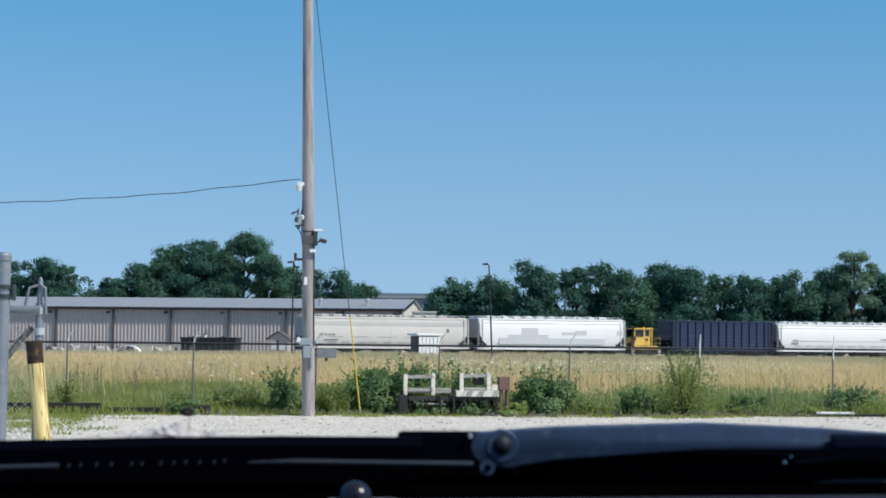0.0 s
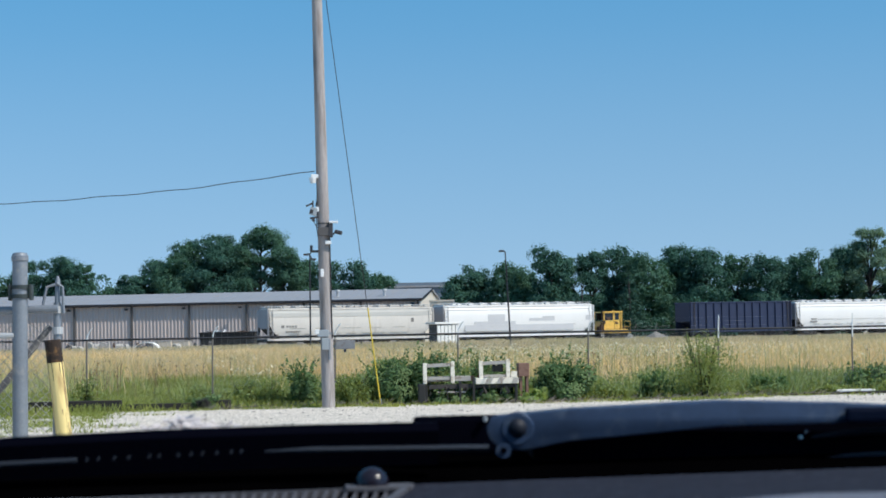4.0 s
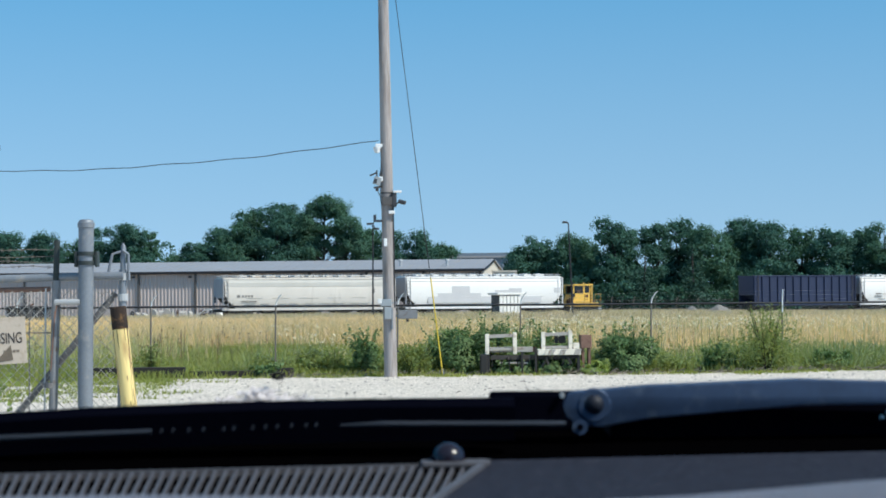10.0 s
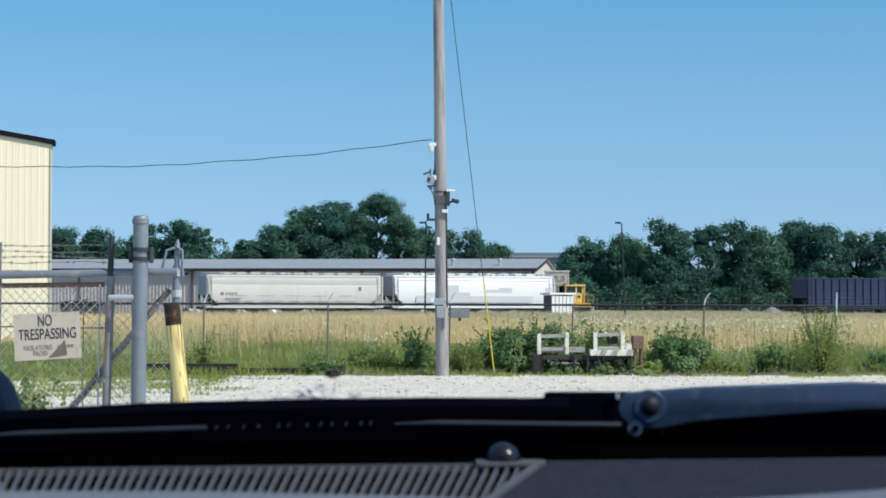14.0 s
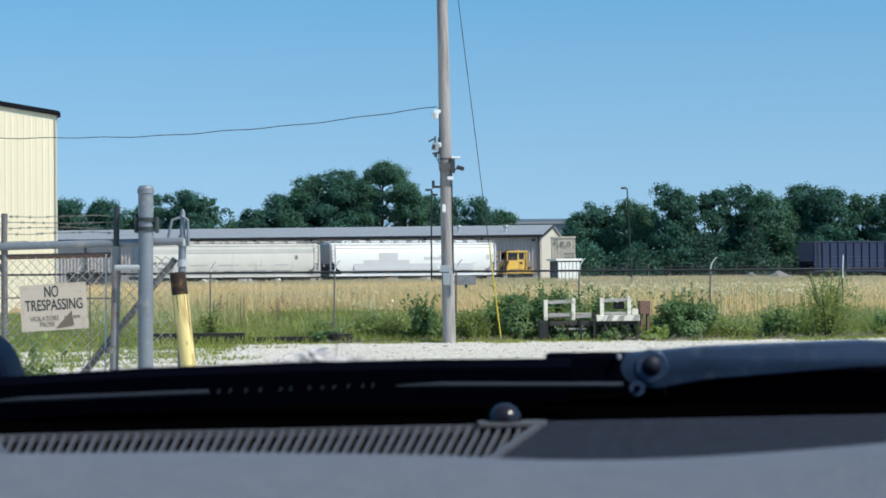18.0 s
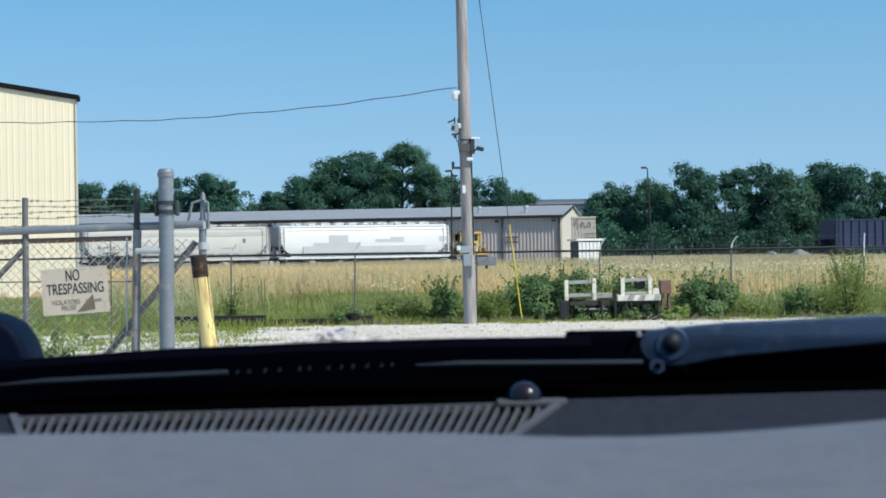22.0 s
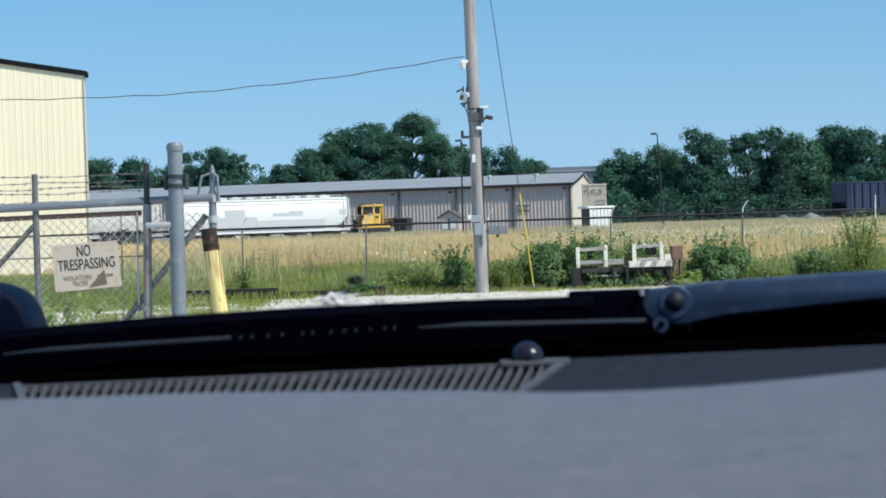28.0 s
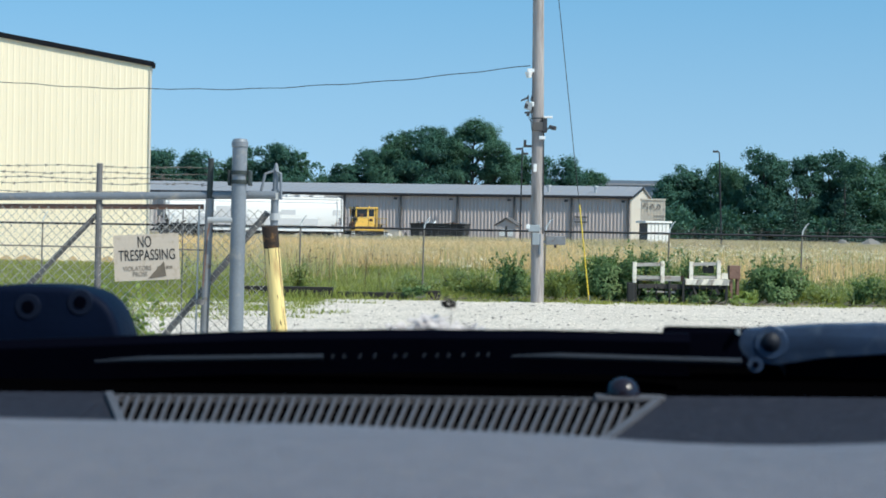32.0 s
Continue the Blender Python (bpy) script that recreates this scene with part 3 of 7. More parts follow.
keep = (soft(x, y * 0.6, 0.9, 7.7) + RNG.normal(0, 0.25, len(x)) > np.where(x < 0.5, 0.85, 0.30)) & (x > -0.16 * y)
x, y = x[keep], y[keep]
h = 0.30 + 0.02 * (y - 47) + RNG.normal(0, 0.10, len(x))
tagged(new("dry_tufts", quads("dry_tufts", blades(RNG, x, y, np.clip(h, 0.1, 1), RNG.uniform(0.008, 0.022, len(x)), 0.35), DRYGRASS)), "tufts of dry tan grass in the green weeds", "grass", kind="stuff")
# taller weeds along the fence east of the pole
x = RNG.uniform(-3.2, 17, 24000)
y = RNG.uniform(44.9, 62, 24000)
dens = np.clip(0.30 + 0.6 * soft(x, y, 0.8, 5.0) + 0.03 * np.minimum(x, 5) - 0.03 * np.clip(y - 49, 0, 20), 0.03, 1)
keep = (RNG.uniform(0, 1, len(x)) < dens) & (y > 44.6)
x, y = x[keep], y[keep]
h = np.clip(0.22 + 0.22 * soft(x, y, 0.7, 6.0) + RNG.uniform(0, 0.25, len(x)), 0.1, 1.05)
tagged(new("tall_weeds", quads("tall_weeds", blades(RNG, x, y, h, RNG.uniform(0.015, 0.045, len(x)), 0.3), WEED)), "rank green weeds along the fence", "weeds", kind="stuff")
# broad-leaved weeds massed along the fence


def weed_height(x):
    """The height of the weed bank along the fence."""
    h = 0.22 + 0.10 * np.sin(x * 2.1) + 0.08 * np.sin(x * 4.7 + 1)
    for c, w, k in ((0.3, 0.9, 0.30), (2.0, 0.7, 0.62), (3.4, 1.2, 0.66), (5.8, 0.75, 0.45), (9.0, 0.7, 0.42), (8.0, 0.5, 0.25), (10.4, 0.6, 0.2), (13.2, 0.8, 0.42), (-1.2, 0.8, 0.22)):
        h = h + k * np.exp(-((x - c) / w) ** 2)
    return h


x = RNG.uniform(-2.6, 17.5, 90000)
y = 45.1 + RNG.uniform(0, 1, len(x)) ** 1.8 * np.where(x > 1, 9.0, 3.0)
clump = 0.55 + 0.6 * np.clip(soft(x * 1.0, y, 2.6, 9.0), -0.8, 1)
z = np.clip(weed_height(x) * clump, 0.05, 1.1) * RNG.uniform(0.1, 1.0, len(x)) ** 0.7
keep = (np.abs(x - 0.5) > 0.02) & (RNG.uniform(0, 1, len(x)) < 0.35 + 0.65 * clump)
p = np.stack([x, y, z], 1)[keep]
tagged(new("leafy_weeds", quads("leafy_weeds", leaves(RNG, p, 0.085, 0.9), WEED)), "bank of leafy green weeds along the fence", "weeds", kind="stuff")
# thin tufts on the gravel
k = RNG.integers(0, 330, 15000)
cx, cy = np.concatenate([RNG.uniform(-8, 16, 90), RNG.uniform(-12, -4, 240)]), RNG.uniform(0, 1, 330)
cy = np.array([lot_edge(a) for a in cx]) - cy ** 2 * np.where(cx < -3, 9.0, 1.0)
x, y = cx[k] + RNG.normal(0, 0.22, len(k)), cy[k] + RNG.normal(0, 0.10, len(k))
tagged(new("gravel_tufts", quads("gravel_tufts", blades(RNG, x, y, RNG.uniform(0.02, 0.085, len(k)), RNG.uniform(0.015, 0.035, len(k)), 0.7, np.full(len(k), 0.01)), GREENGRASS)), "sparse green tufts in the gravel", "grass", kind="stuff")
# white umbels standing in the field
pts = []
for cx, cy, sx, sy, k in ((7.6, 63, 1.3, 2.0, 330), (10.8, 66, 1.5, 2.2, 360), (14.0, 70, 1.8, 2.5, 300), (5.2, 60, 0.8, 2.0, 90), (9.0, 57, 2.6, 5, 420), (4.3, 47.5, 0.6, 1.2, 60), (-0.85, 48.5, 0.55, 1.2, 60), (-1.5, 46.6, 0.5, 0.5, 50), (15, 60, 3, 4, 420), (12, 52, 2.0, 3, 40), (4.25, 46.0, 0.55, 0.4, 70), (3.3, 46.4, 0.5, 0.4, 50), (7.2, 47, 0.8, 0.8, 30)):
    for _ in range(k):
        pts.append((cx + RNG.normal(0, sx), cy + RNG.normal(0, sy), RNG.uniform(0.72, 1.08) - (0.18 if cx < 0 else 0) + (0.22 if cy < 47.2 else 0)))
pts = np.array(pts)
stalks = blades(RNG, pts[:, 0], pts[:, 1], pts[:, 2] - 0.02, np.full(len(pts), 0.014), 0.02)
tagged(new("umbel_stalks", quads("umbel_stalks", stalks, WEED)), "thin green stalks of the wildflowers", "wildflowers", kind="stuff")
tagged(new("white_umbels", quads("white_umbels", leaves(RNG, np.repeat(pts, 4, 0) + RNG.normal(0, 0.035, (len(pts) * 4, 3)) * (1, 1, 0.4), 0.050, 3.0), FLOWER)), "flat white wildflower heads in the weeds", "wildflowers", kind="stuff")


# dry stems and sticks lying along the edge of the gravel
x = RNG.uniform(-2.5, 12, 420)
y = np.array([lot_edge(a) for a in x]) + RNG.normal(0.15, 0.22, len(x))
turn, run = RNG.normal(0, 0.5, len(x)), RNG.uniform(0.05, 0.22, len(x))
a0, a1 = np.stack([x, y, RNG.uniform(0.02, 0.06, len(x))], 1), np.stack([x + run * np.cos(turn), y + run * np.sin(turn), RNG.uniform(0.02, 0.16, len(x))], 1)
thick = np.stack([0 * x, 0 * x, RNG.uniform(0.006, 0.014, len(x))], 1)
tagged(new("dry_stems", quads("dry_stems", np.stack([a0, a1, a1 + thick, a0 + thick], 1), DRYSTEM)), "dry pale stems and sticks lying along the gravel edge", "plant litter", kind="stuff")
# brown dock stalks gone to seed, standing in the grass
x = np.concatenate([RNG.normal(-5.2, 1.6, 60), RNG.uniform(-12, 16, 90), RNG.normal(7.5, 1.6, 50)])
y = np.concatenate([RNG.uniform(47, 62, 60), RNG.uniform(56, 100, 90), RNG.uniform(47, 58, 50)])
x = x * np.where(np.arange(len(x)) >= 60, y / 56, 1.0)
h = RNG.uniform(0.65, 1.12, len(x))
stems = blades(RNG, x, y, h, np.full(len(x), 0.016), 0.10)
tips = (stems[:, 2] + stems[:, 3]) / 2
foot = (stems[:, 0] + stems[:, 1]) / 2
along = RNG.uniform(0.5, 1.0, (len(x), 9, 1))
seeds = (foot[:, None] * (1 - along) + tips[:, None] * along).reshape(-1, 3) + RNG.normal(0, 0.022, (len(x) * 9, 3))
tagged(new("dock_stalks", quads("dock_stalks", np.concatenate([stems, leaves(RNG, seeds, 0.05, 0.2)]), DOCK)), "dark brown seed stalks standing in the dry grass", "weeds", kind="stuff")


# ---- bushes ----
def bush(x, y, w, h, n, label, leaf=0.058, seed=0, tall=False, foliage=None):
    r = np.random.default_rng(seed)
    ob = thing("bush", label, "bush", "bushes along the fence", at=pose(x, y, 0))
    for _ in range(7 if not tall else 12):
        a, s = r.uniform(0, 6.28), r.uniform(0.2, 0.8)
        tip = (math.cos(a) * w * 0.42 * s, math.sin(a) * w * 0.42 * s, h * r.uniform(0.6, 0.95))
        part("stem", Mesh().tube([(0.05 * math.cos(a), 0.05 * math.sin(a), 0), (tip[0] * 0.5, tip[1] * 0.5, h * 0.45), tip], [min(0.014, w * 0.016), min(0.01, w * 0.011), min(0.004, w * 0.005)], 5), BARK, ob)
    lobes = []
    for _ in range(22):
        a, s = r.uniform(0, 6.28), r.uniform(0, 1) ** 0.55
        z = h * r.uniform(0.12, 0.80 - 0.25 * s)
        k = r.uniform(0.11, 0.24) if not tall else r.uniform(0.08, 0.17)
        lobes.append((math.cos(a) * w * 0.42 * s, math.sin(a) * w * 0.36 * s, z, w * k * r.uniform(0.7, 1.2), w * k, h * k * r.uniform(0.7, 1.2)))
    p, d = lobe_points(r, lobes, int(n * 2.0), True)
    d = d + np.stack([p[:, 0] / w, p[:, 1] / w, (p[:, 2] - h * 0.4) / h], 1)
    sprigs = []  # shoots that stand out of the mass
    for _ in range(60 if not tall else 70):
        a, s = r.uniform(0, 6.28), r.uniform(0.2, 1.15)
        foot = np.array([math.cos(a) * w * 0.42 * s, math.sin(a) * w * 0.36 * s, h * r.uniform(0.1, 0.72)])
        way = np.array([math.cos(a) * r.uniform(0, 0.9), math.sin(a) * r.uniform(0, 0.5), 1.0])
        reach = h * r.uniform(0.12, 0.46)
        sprigs.append(foot + way * (np.linspace(0, 1, 16) * reach)[:, None] + r.normal(0, 0.022, (16, 3)) * np.linspace(1.6, 0.5, 16)[:, None])
    if tall:  # upright feathery shoots instead of a mass
        k = n // 12
        a, s = r.uniform(0, 6.28, k), np.abs(r.normal(0, 0.5, k))
        fx, fy = np.cos(a) * w * 0.5 * s, np.sin(a) * w * 0.4 * s
        top = h * np.clip(1.05 - 0.55 * s, 0.25, 1.1) * r.uniform(0.55, 1.0, k)
        u = r.uniform(0.08, 1.0, (k, 22)) ** 0.8
        lean = r.normal(0, 0.12, (k, 2)) + np.stack([np.cos(a), np.sin(a)], 1) * 0.15
        shoot = np.stack([fx[:, None] + lean[:, :1] * u * top[:, None], fy[:, None] + lean[:, 1:] * u * top[:, None], u * top[:, None]], 2)
        p, sprigs, d = (shoot + r.normal(0, 0.028, shoot.shape)).reshape(-1, 3), [], None
    else:
        tips = np.concatenate(sprigs)
        p, d = np.concatenate([p, tips]), np.concatenate([d * 0.8, r.normal(0, 1, tips.shape)])
    p[:, 2] = np.clip(p[:, 2], 0.04, None)
    part("foliage", quads("foliage", leaves(r, p, leaf * (1.0 if tall else 1.3), 0.6, d), foliage or (BUSHLEAF if not tall else WEED)), None, ob)
    return ob


bush(2.1, 45.2, 1.7, 1.18, 4200, "dense dark green bush behind the white rack", seed=1)
bush(2.95, 45.0, 1.35, 1.25, 3600, "leafy green bush growing through the steel rack", seed=2)
bush(4.12, 45.2, 1.25, 1.12, 1500, "thin leafy weeds grown up behind the rack", 0.055, seed=19)
bush(2.85, 44.35, 0.8, 0.95, 420, "sparse weeds standing up through the rack", 0.055, seed=20, tall=True)
bush(5.85, 44.9, 1.40, 1.12, 6200, "round dark green bush beside the gravel", seed=3)
bush(9.1, 45.1, 1.55, 1.62, 3000, "tall feathery green weed clump at the fence", 0.055, seed=4, tall=True)
bush(8.0, 45.3, 0.8, 0.6, 600, "low dark green bush at the fence", seed=5)
bush(-0.05, 44.9, 0.62, 1.0, 1100, "dark green bush beside the utility pole", seed=6)
bush(-0.75, 45.4, 0.9, 0.62, 1500, "pale green weeds with small flowers by the pole", 0.05, seed=16, tall=True)
bush(1.05, 44.9, 1.3, 0.74, 2600, "loose leafy weeds behind the utility pole", 0.06, seed=7, tall=True)
bush(-1.3, 46.2, 1.7, 0.6, 1100, "low pale green weed clump with small flowers", 0.08, seed=8, tall=True)
bush(13.3, 46.2, 1.3, 0.72, 700, "leafy green bush at the fence", seed=9)
bush(10.7, 45.6, 0.9, 0.42, 380, "low green bush at the fence", seed=10)
bush(-2.15, 44.0, 0.55, 0.28, 500, "small dark weed tuft at the edge of the gravel", 0.07, seed=11)
bush(-4.9, 45.6, 0.7, 0.75, 500, "thin green weed clump by the fence post", 0.07, seed=12, tall=True)
bush(-3.11, 16.0, 0.27, 1.10, 700, "leafy bright green weed growing at the gate", 0.055, seed=13, foliage=BRIGHTWEED)
bush(3.2, 44.25, 1.0, 0.36, 700, "dark weeds growing under the steel rack", 0.05, seed=17)
bush(4.15, 44.2, 0.9, 0.34, 600, "dark weeds growing under the steel rack", 0.05, seed=18)
bush(4.9, 44.3, 1.1, 0.30, 1000, "low bright yellow-green weeds under the rack", 0.07, seed=14, foliage=BRIGHTWEED)


# ---- trees ----
def tree(az, dist, top, width, label, leaf=TREELEAF, airy=0.0, seed=0, conic=False, masses=()):
    """A broadleaf tree: tapered trunk, limbs to every clump, and a crown of rounded leaf clumps with gaps between them."""
    r = np.random.default_rng(seed)
    a = radians(az)
    ob = thing("tree", label, "tree", "trees behind the yard", at=pose(math.sin(a) * dist, math.cos(a) * dist, 0))
    rw = width / 2
    lean = r.normal(0, 0.25)
    fork = top * (0.30 if airy else 0.22)
    base = top * (0.26 if airy else 0.07)
    clumps = [(x * 0.95, r.uniform(-1.8, 1.8), z * 0.925, q * r.uniform(1.2, 1.4), q * 1.2, q * r.uniform(0.8, 0.95)) for x, z, q in masses]
    if masses:
        lean = 0.3
    elif conic:
        for tier in range(11):
            u = tier / 10
            rad = rw * (1.02 - u) ** 0.85
            for k in range(max(2, int(9 * (1 - u)))):
                b = k * 6.283 / max(2, int(9 * (1 - u))) + tier * 1.3 + r.uniform(-0.3, 0.3)
                q = rad * r.uniform(0.36, 0.5) + 0.22
                clumps.append((math.cos(b) * rad * 0.68, math.sin(b) * rad * 0.68, top * (0.08 + 0.88 * u) + r.normal(0, 0.12), q, q, q * 0.42))
    else:
        ph, aim_n = r.uniform(0, 6.28, 3), (int(20 + 8 * airy) if airy else 40)
        for _ in range(900):
            u, b, k = r.uniform(0, 1), r.uniform(0, 6.283), r.uniform(0.2, 1) ** 0.5
            env = math.sin(math.pi * ((0.20 + 0.64 * u) if airy else (0.25 + 0.62 * u))) ** 0.65
            env *= 1 + 0.16 * math.sin(2 * b + ph[0] + 3 * u) + 0.10 * math.sin(7 * u + ph[1])
            q = rw * (r.uniform(0.20, 0.36) if airy else r.uniform(0.28, 0.50)) * (1.0 if u < 0.75 else 0.85)
            x, y, z = lean * u + math.cos(b) * (env * rw - q * 0.55) * k, math.sin(b) * (env * rw - q * 0.55) * k, base + (top - base - q * 1.25) * u + q * 0.25
            if all((x - c[0]) ** 2 + (y - c[1]) ** 2 + (1.25 * (z - c[2])) ** 2 > ((0.76 if airy else 0.34) * (q + c[3])) ** 2 for c in clumps):
                clumps.append((x, y, z, q * r.uniform(0.9, 1.25), q * r.uniform(0.9, 1.2), q * r.uniform(0.62, 0.85)))
            if len(clumps) >= aim_n:
                break
    trunk = Mesh()
    trunk.tube([(0, 0, 0), (lean * 0.3, 0.0, fork), (lean * 0.8, 0, top * 0.72), (lean, 0, top * 0.9)], [0.36, 0.26, 0.10, 0.03], 8)
    for k, c in enumerate(clumps):
        if conic or (not airy and k % 3):
            continue
        z0 = max(fork, c[2] - 0.9 - 0.55 * abs(c[0])) if masses else fork + max(0.0, c[2] - fork) * 0.30
        bend = r.normal(0, 0.2, 2)
        trunk.tube([(lean * 0.4, 0, z0), (c[0] * 0.45 + bend[0], c[1] * 0.45 + bend[1], z0 + (c[2] - z0) * 0.55), (c[0] * 0.9, c[1] * 0.9, c[2] - 0.1)], [0.11 if airy else 0.12, 0.08, 0.03], 6)
    part("trunk", trunk, BARK, ob)
    n = int((8500 if airy else 15500 if not conic else 6500) * (width / 7) * (top / 11))
    tufts = []  # smaller tufts that break up every clump
    for x, y, z, q, w, h in clumps:
        for _ in range(0 if conic else 9):
            d = Vector(r.normal(0, 1, 3)).normalized()
            k = r.uniform(0.28, 0.52)
            tufts.append((x + d.x * q * 0.85, y + d.y * w * 0.85, z + d.z * h * 0.85, q * k, w * k, h * k))
    (p, d), p2 = lobe_points(r, clumps + tufts, n, True), lobe_points(r, [(x, y, z, q * 0.72, w * 0.72, h * 0.72) for x, y, z, q, w, h in clumps], n // 6)
    k0, k1 = r.uniform(4, 6, 3), r.uniform(0, 6.28, 3)
    p = p + d * (0.16 * np.sin(p * k0 + k1).sum(1) * rw * 0.10)[:, None] + r.normal(0, 0.17, p.shape)
    out = p - np.array([lean, 0, top * 0.5])
    out /= np.linalg.norm(out, axis=1)[:, None] + 1e-6
    lit = d[:, 2] > -0.75 + r.uniform(-0.2, 0.5, len(d))
    p, way = p[lit], (d * 0.85 + out * 0.35)[lit]
    skin, core = leaves(r, p, 0.29, 0.22, way), leaves(r, p2, 0.55, 0.3)
    every = np.concatenate([skin, core])
    part("crown", quads("crown", every[every[:, :, 2].min(1) > 0.1], leaf), None, ob)
    return ob


GREENTREE = "full dark green broadleaf tree"
TREES_WEST = [  # azimuth, distance, height of the top as it shows at 280 m, crown width in degrees
    (-11.2, 300, 12, 1.6), (-10.1, 302, 11.8, 1.3), (-9.1, 298, 11.5, 1.2), (-8.3, 304, 10.8, 1.1), (-7.5, 300, 12.2, 1.1), (-6.65, 297, 13.0, 1.1),
    (-5.6, 305, 8.7, 1.0), (-4.9, 300, 10.6, 0.9), (-4.3, 302, 12.4, 1.2), (-3.4, 300, 14.7, 1.5), (-2.55, 298, 15.6, 1.4), (-2.05, 302, 16.3, 1.25), (-3.0, 303, 14.6, 1.2), (-1.6, 304, 12.6, 1.0),
    (-0.50, 303, 11.6, 0.9), (0.0, 302, 12.0, 1.1), (0.75, 300, 11.8, 1.2), (1.55, 299, 11.8, 1.1), (2.25, 303, 9.9, 0.9)]
TREES_EAST = [
    (4.45, 262, 9.4, 1.1), (4.95, 264, 10.9, 1.2), (5.9, 262, 11.0, 1.5), (6.45, 266, 10.6, 1.0), (7.12, 258, 13.4, 1.25), (7.45, 264, 11.8, 0.8),
    (8.4, 262, 12.2, 1.0), (9.0, 264, 12.8, 1.3), (9.9, 260, 12.0, 1.4), (10.75, 266, 13.1, 1.2), (11.4, 262, 12.9, 1.5), (12.4, 265, 11.3, 1.3),
    (13.25, 262, 11.5, 1.3), (14.0, 265, 11.3, 1.2), (14.75, 262, 11.7, 1.1), (15.3, 268, 12.2, 1.2), (17.4, 264, 11.3, 1.5), (18.6, 266, 12.0, 1.7), (20.0, 264, 12.0, 1.8)]


def tree_at(az, d, z, w, *rest):
    return tree(az, d, 1.6 + (z - 1.6) * 1.05 * d / 280, radians(w) * 1.05 * d, *rest)


for k, (az, d, z, w) in enumerate(TREES_WEST + TREES_EAST):
    tree_at(az, d, z, w * 1.12, GREENTREE, (TREELEAF, TREELEAF2)[(k * 7) % 3 == 0], 0.0, 100 + k)
OPEN_CROWN = ((0.5, 17.9, 1.75), (2.2, 17.0, 1.5), (-1.5, 16.5, 1.2), (0.6, 16.0, 1.0), (3.6, 14.6, 1.55), (5.1, 13.4, 1.25), (2.1, 13.3, 1.2), (4.2, 11.4, 1.4), (-1.3, 14.1, 1.1),
              (-2.7, 12.4, 1.2), (5.7, 10.7, 1.1), (2.3, 10.3, 1.1), (-2.2, 10.0, 1.3), (6.6, 12.0, 0.9), (3.0, 16.0, 1.0), (-2.6, 15.0, 0.9),
              (-3.7, 14.2, 1.2), (-1.1, 12.3, 0.9), (0.9, 13.7, 0.8), (3.4, 12.6, 0.9), (-3.9, 11.6, 1.2), (0.6, 11.3, 0.8))
tree_at(-1.22, 299, 16.6, 2.1, "tall airy tree with open branches against the sky", TREELEAF2, 1.0, 201, False, OPEN_CROWN)
tree_at(16.05, 263, 14.9, 1.7, "tall airy pale green tree", PALELEAF, 1.6, 202)
tree_at(16.85, 268, 11.8, 1.2, GREENTREE, TREELEAF, 0.0, 206)
tree_at(-6.1, 301, 11.5, 0.7, "thin half-bare tree beside the cream warehouse", TREELEAF2, 1.0, 203)
tree_at(7.95, 254, 8.8, 1.1, "dark conical evergreen tree", TREELEAF3, 0, 204, True)
tree_at(9.35, 255, 9.8, 1.2, "dark conical evergreen tree", TREELEAF3, 0, 205, True)
# the undergrowth that fills the foot of the wood
p = []
for k in range(260):
    az, d = RNG.uniform(4.0, 21, 1)[0], RNG.uniform(252, 272)
    a = radians(az)
    p.append((math.sin(a) * d, math.cos(a) * d, RNG.uniform(0.8, 3.8), RNG.uniform(1.2, 2.2), 1.6, RNG.uniform(0.9, 1.6)))
for k in range(120):
    az, d = RNG.uniform(-12, 4.2), RNG.uniform(300, 312)
    a = radians(az)
    p.append((math.sin(a) * d, math.cos(a) * d, RNG.uniform(0.8, 6.0), RNG.uniform(1.4, 2.4), 1.6, RNG.uniform(0.9, 1.6)))
for k in range(46):  # leaf lumps placed to fill the camera's skyline over the long roof
    az = RNG.uniform(-11.5, -5.6) if k < 36 else RNG.uniform(0.2, 2.6)
    a, d = radians(az), RNG.uniform(303, 312)
    p.append((math.sin(a) * d, math.cos(a) * d, RNG.uniform(5.5, 10.2 if k < 36 else 8.6), RNG.uniform(1.0, 1.8), 1.4, RNG.uniform(0.9, 1.6)))
p = lobe_points(RNG, p, 72000)
p = p[p[:, 2] > 0.1]
tagged(new("undergrowth", quads("undergrowth", leaves(RNG, p, 0.5, 0.5), TREELEAF)), "dark thicket at the foot of the trees", "undergrowth", kind="stuff")


# ---- the railway ----
TRACK_TURN, BANK = 20.0, 0.15
FOOT = Vector((-63.47, 174.39, 0))
ALONG = Vector((math.cos(radians(TRACK_TURN)), math.sin(radians(TRACK_TURN)), 0))


def on_track(s, z=BANK):
    p = FOOT + ALONG * s
    return pose(p.x, p.y, z, 0, 0, TRACK_TURN)


RAIL_TOP = 0.14
track = thing("railway_track", "steel rails on dark timber ties and grey ballast", "track", kind="structure", at=on_track(0))
part("ballast", Mesh().prism([(-3.2, 0.004 - BANK), (-1.7, 0.05), (1.7, 0.05), (3.2, 0.004 - BANK)], "x", -60, 240), BALLAST, track)
for side in (-0.75, 0.75):
    part("rail", Mesh().prism([(side - 0.06, 0.05), (side - 0.02, 0.07), (side - 0.035, RAIL_TOP), (side + 0.035, RAIL_TOP), (side + 0.02, 0.07), (side + 0.06, 0.05)], "x", -60, 240), WHEELSTEEL, track)
m = Mesh()
for k in range(500):
    m.box(-60 + k * 0.6, -60 + k * 0.6 + 0.22, -1.3, 1.3, 0.02, 0.06)
tagged(part("ties", m, TIE, track), kind="stuff")


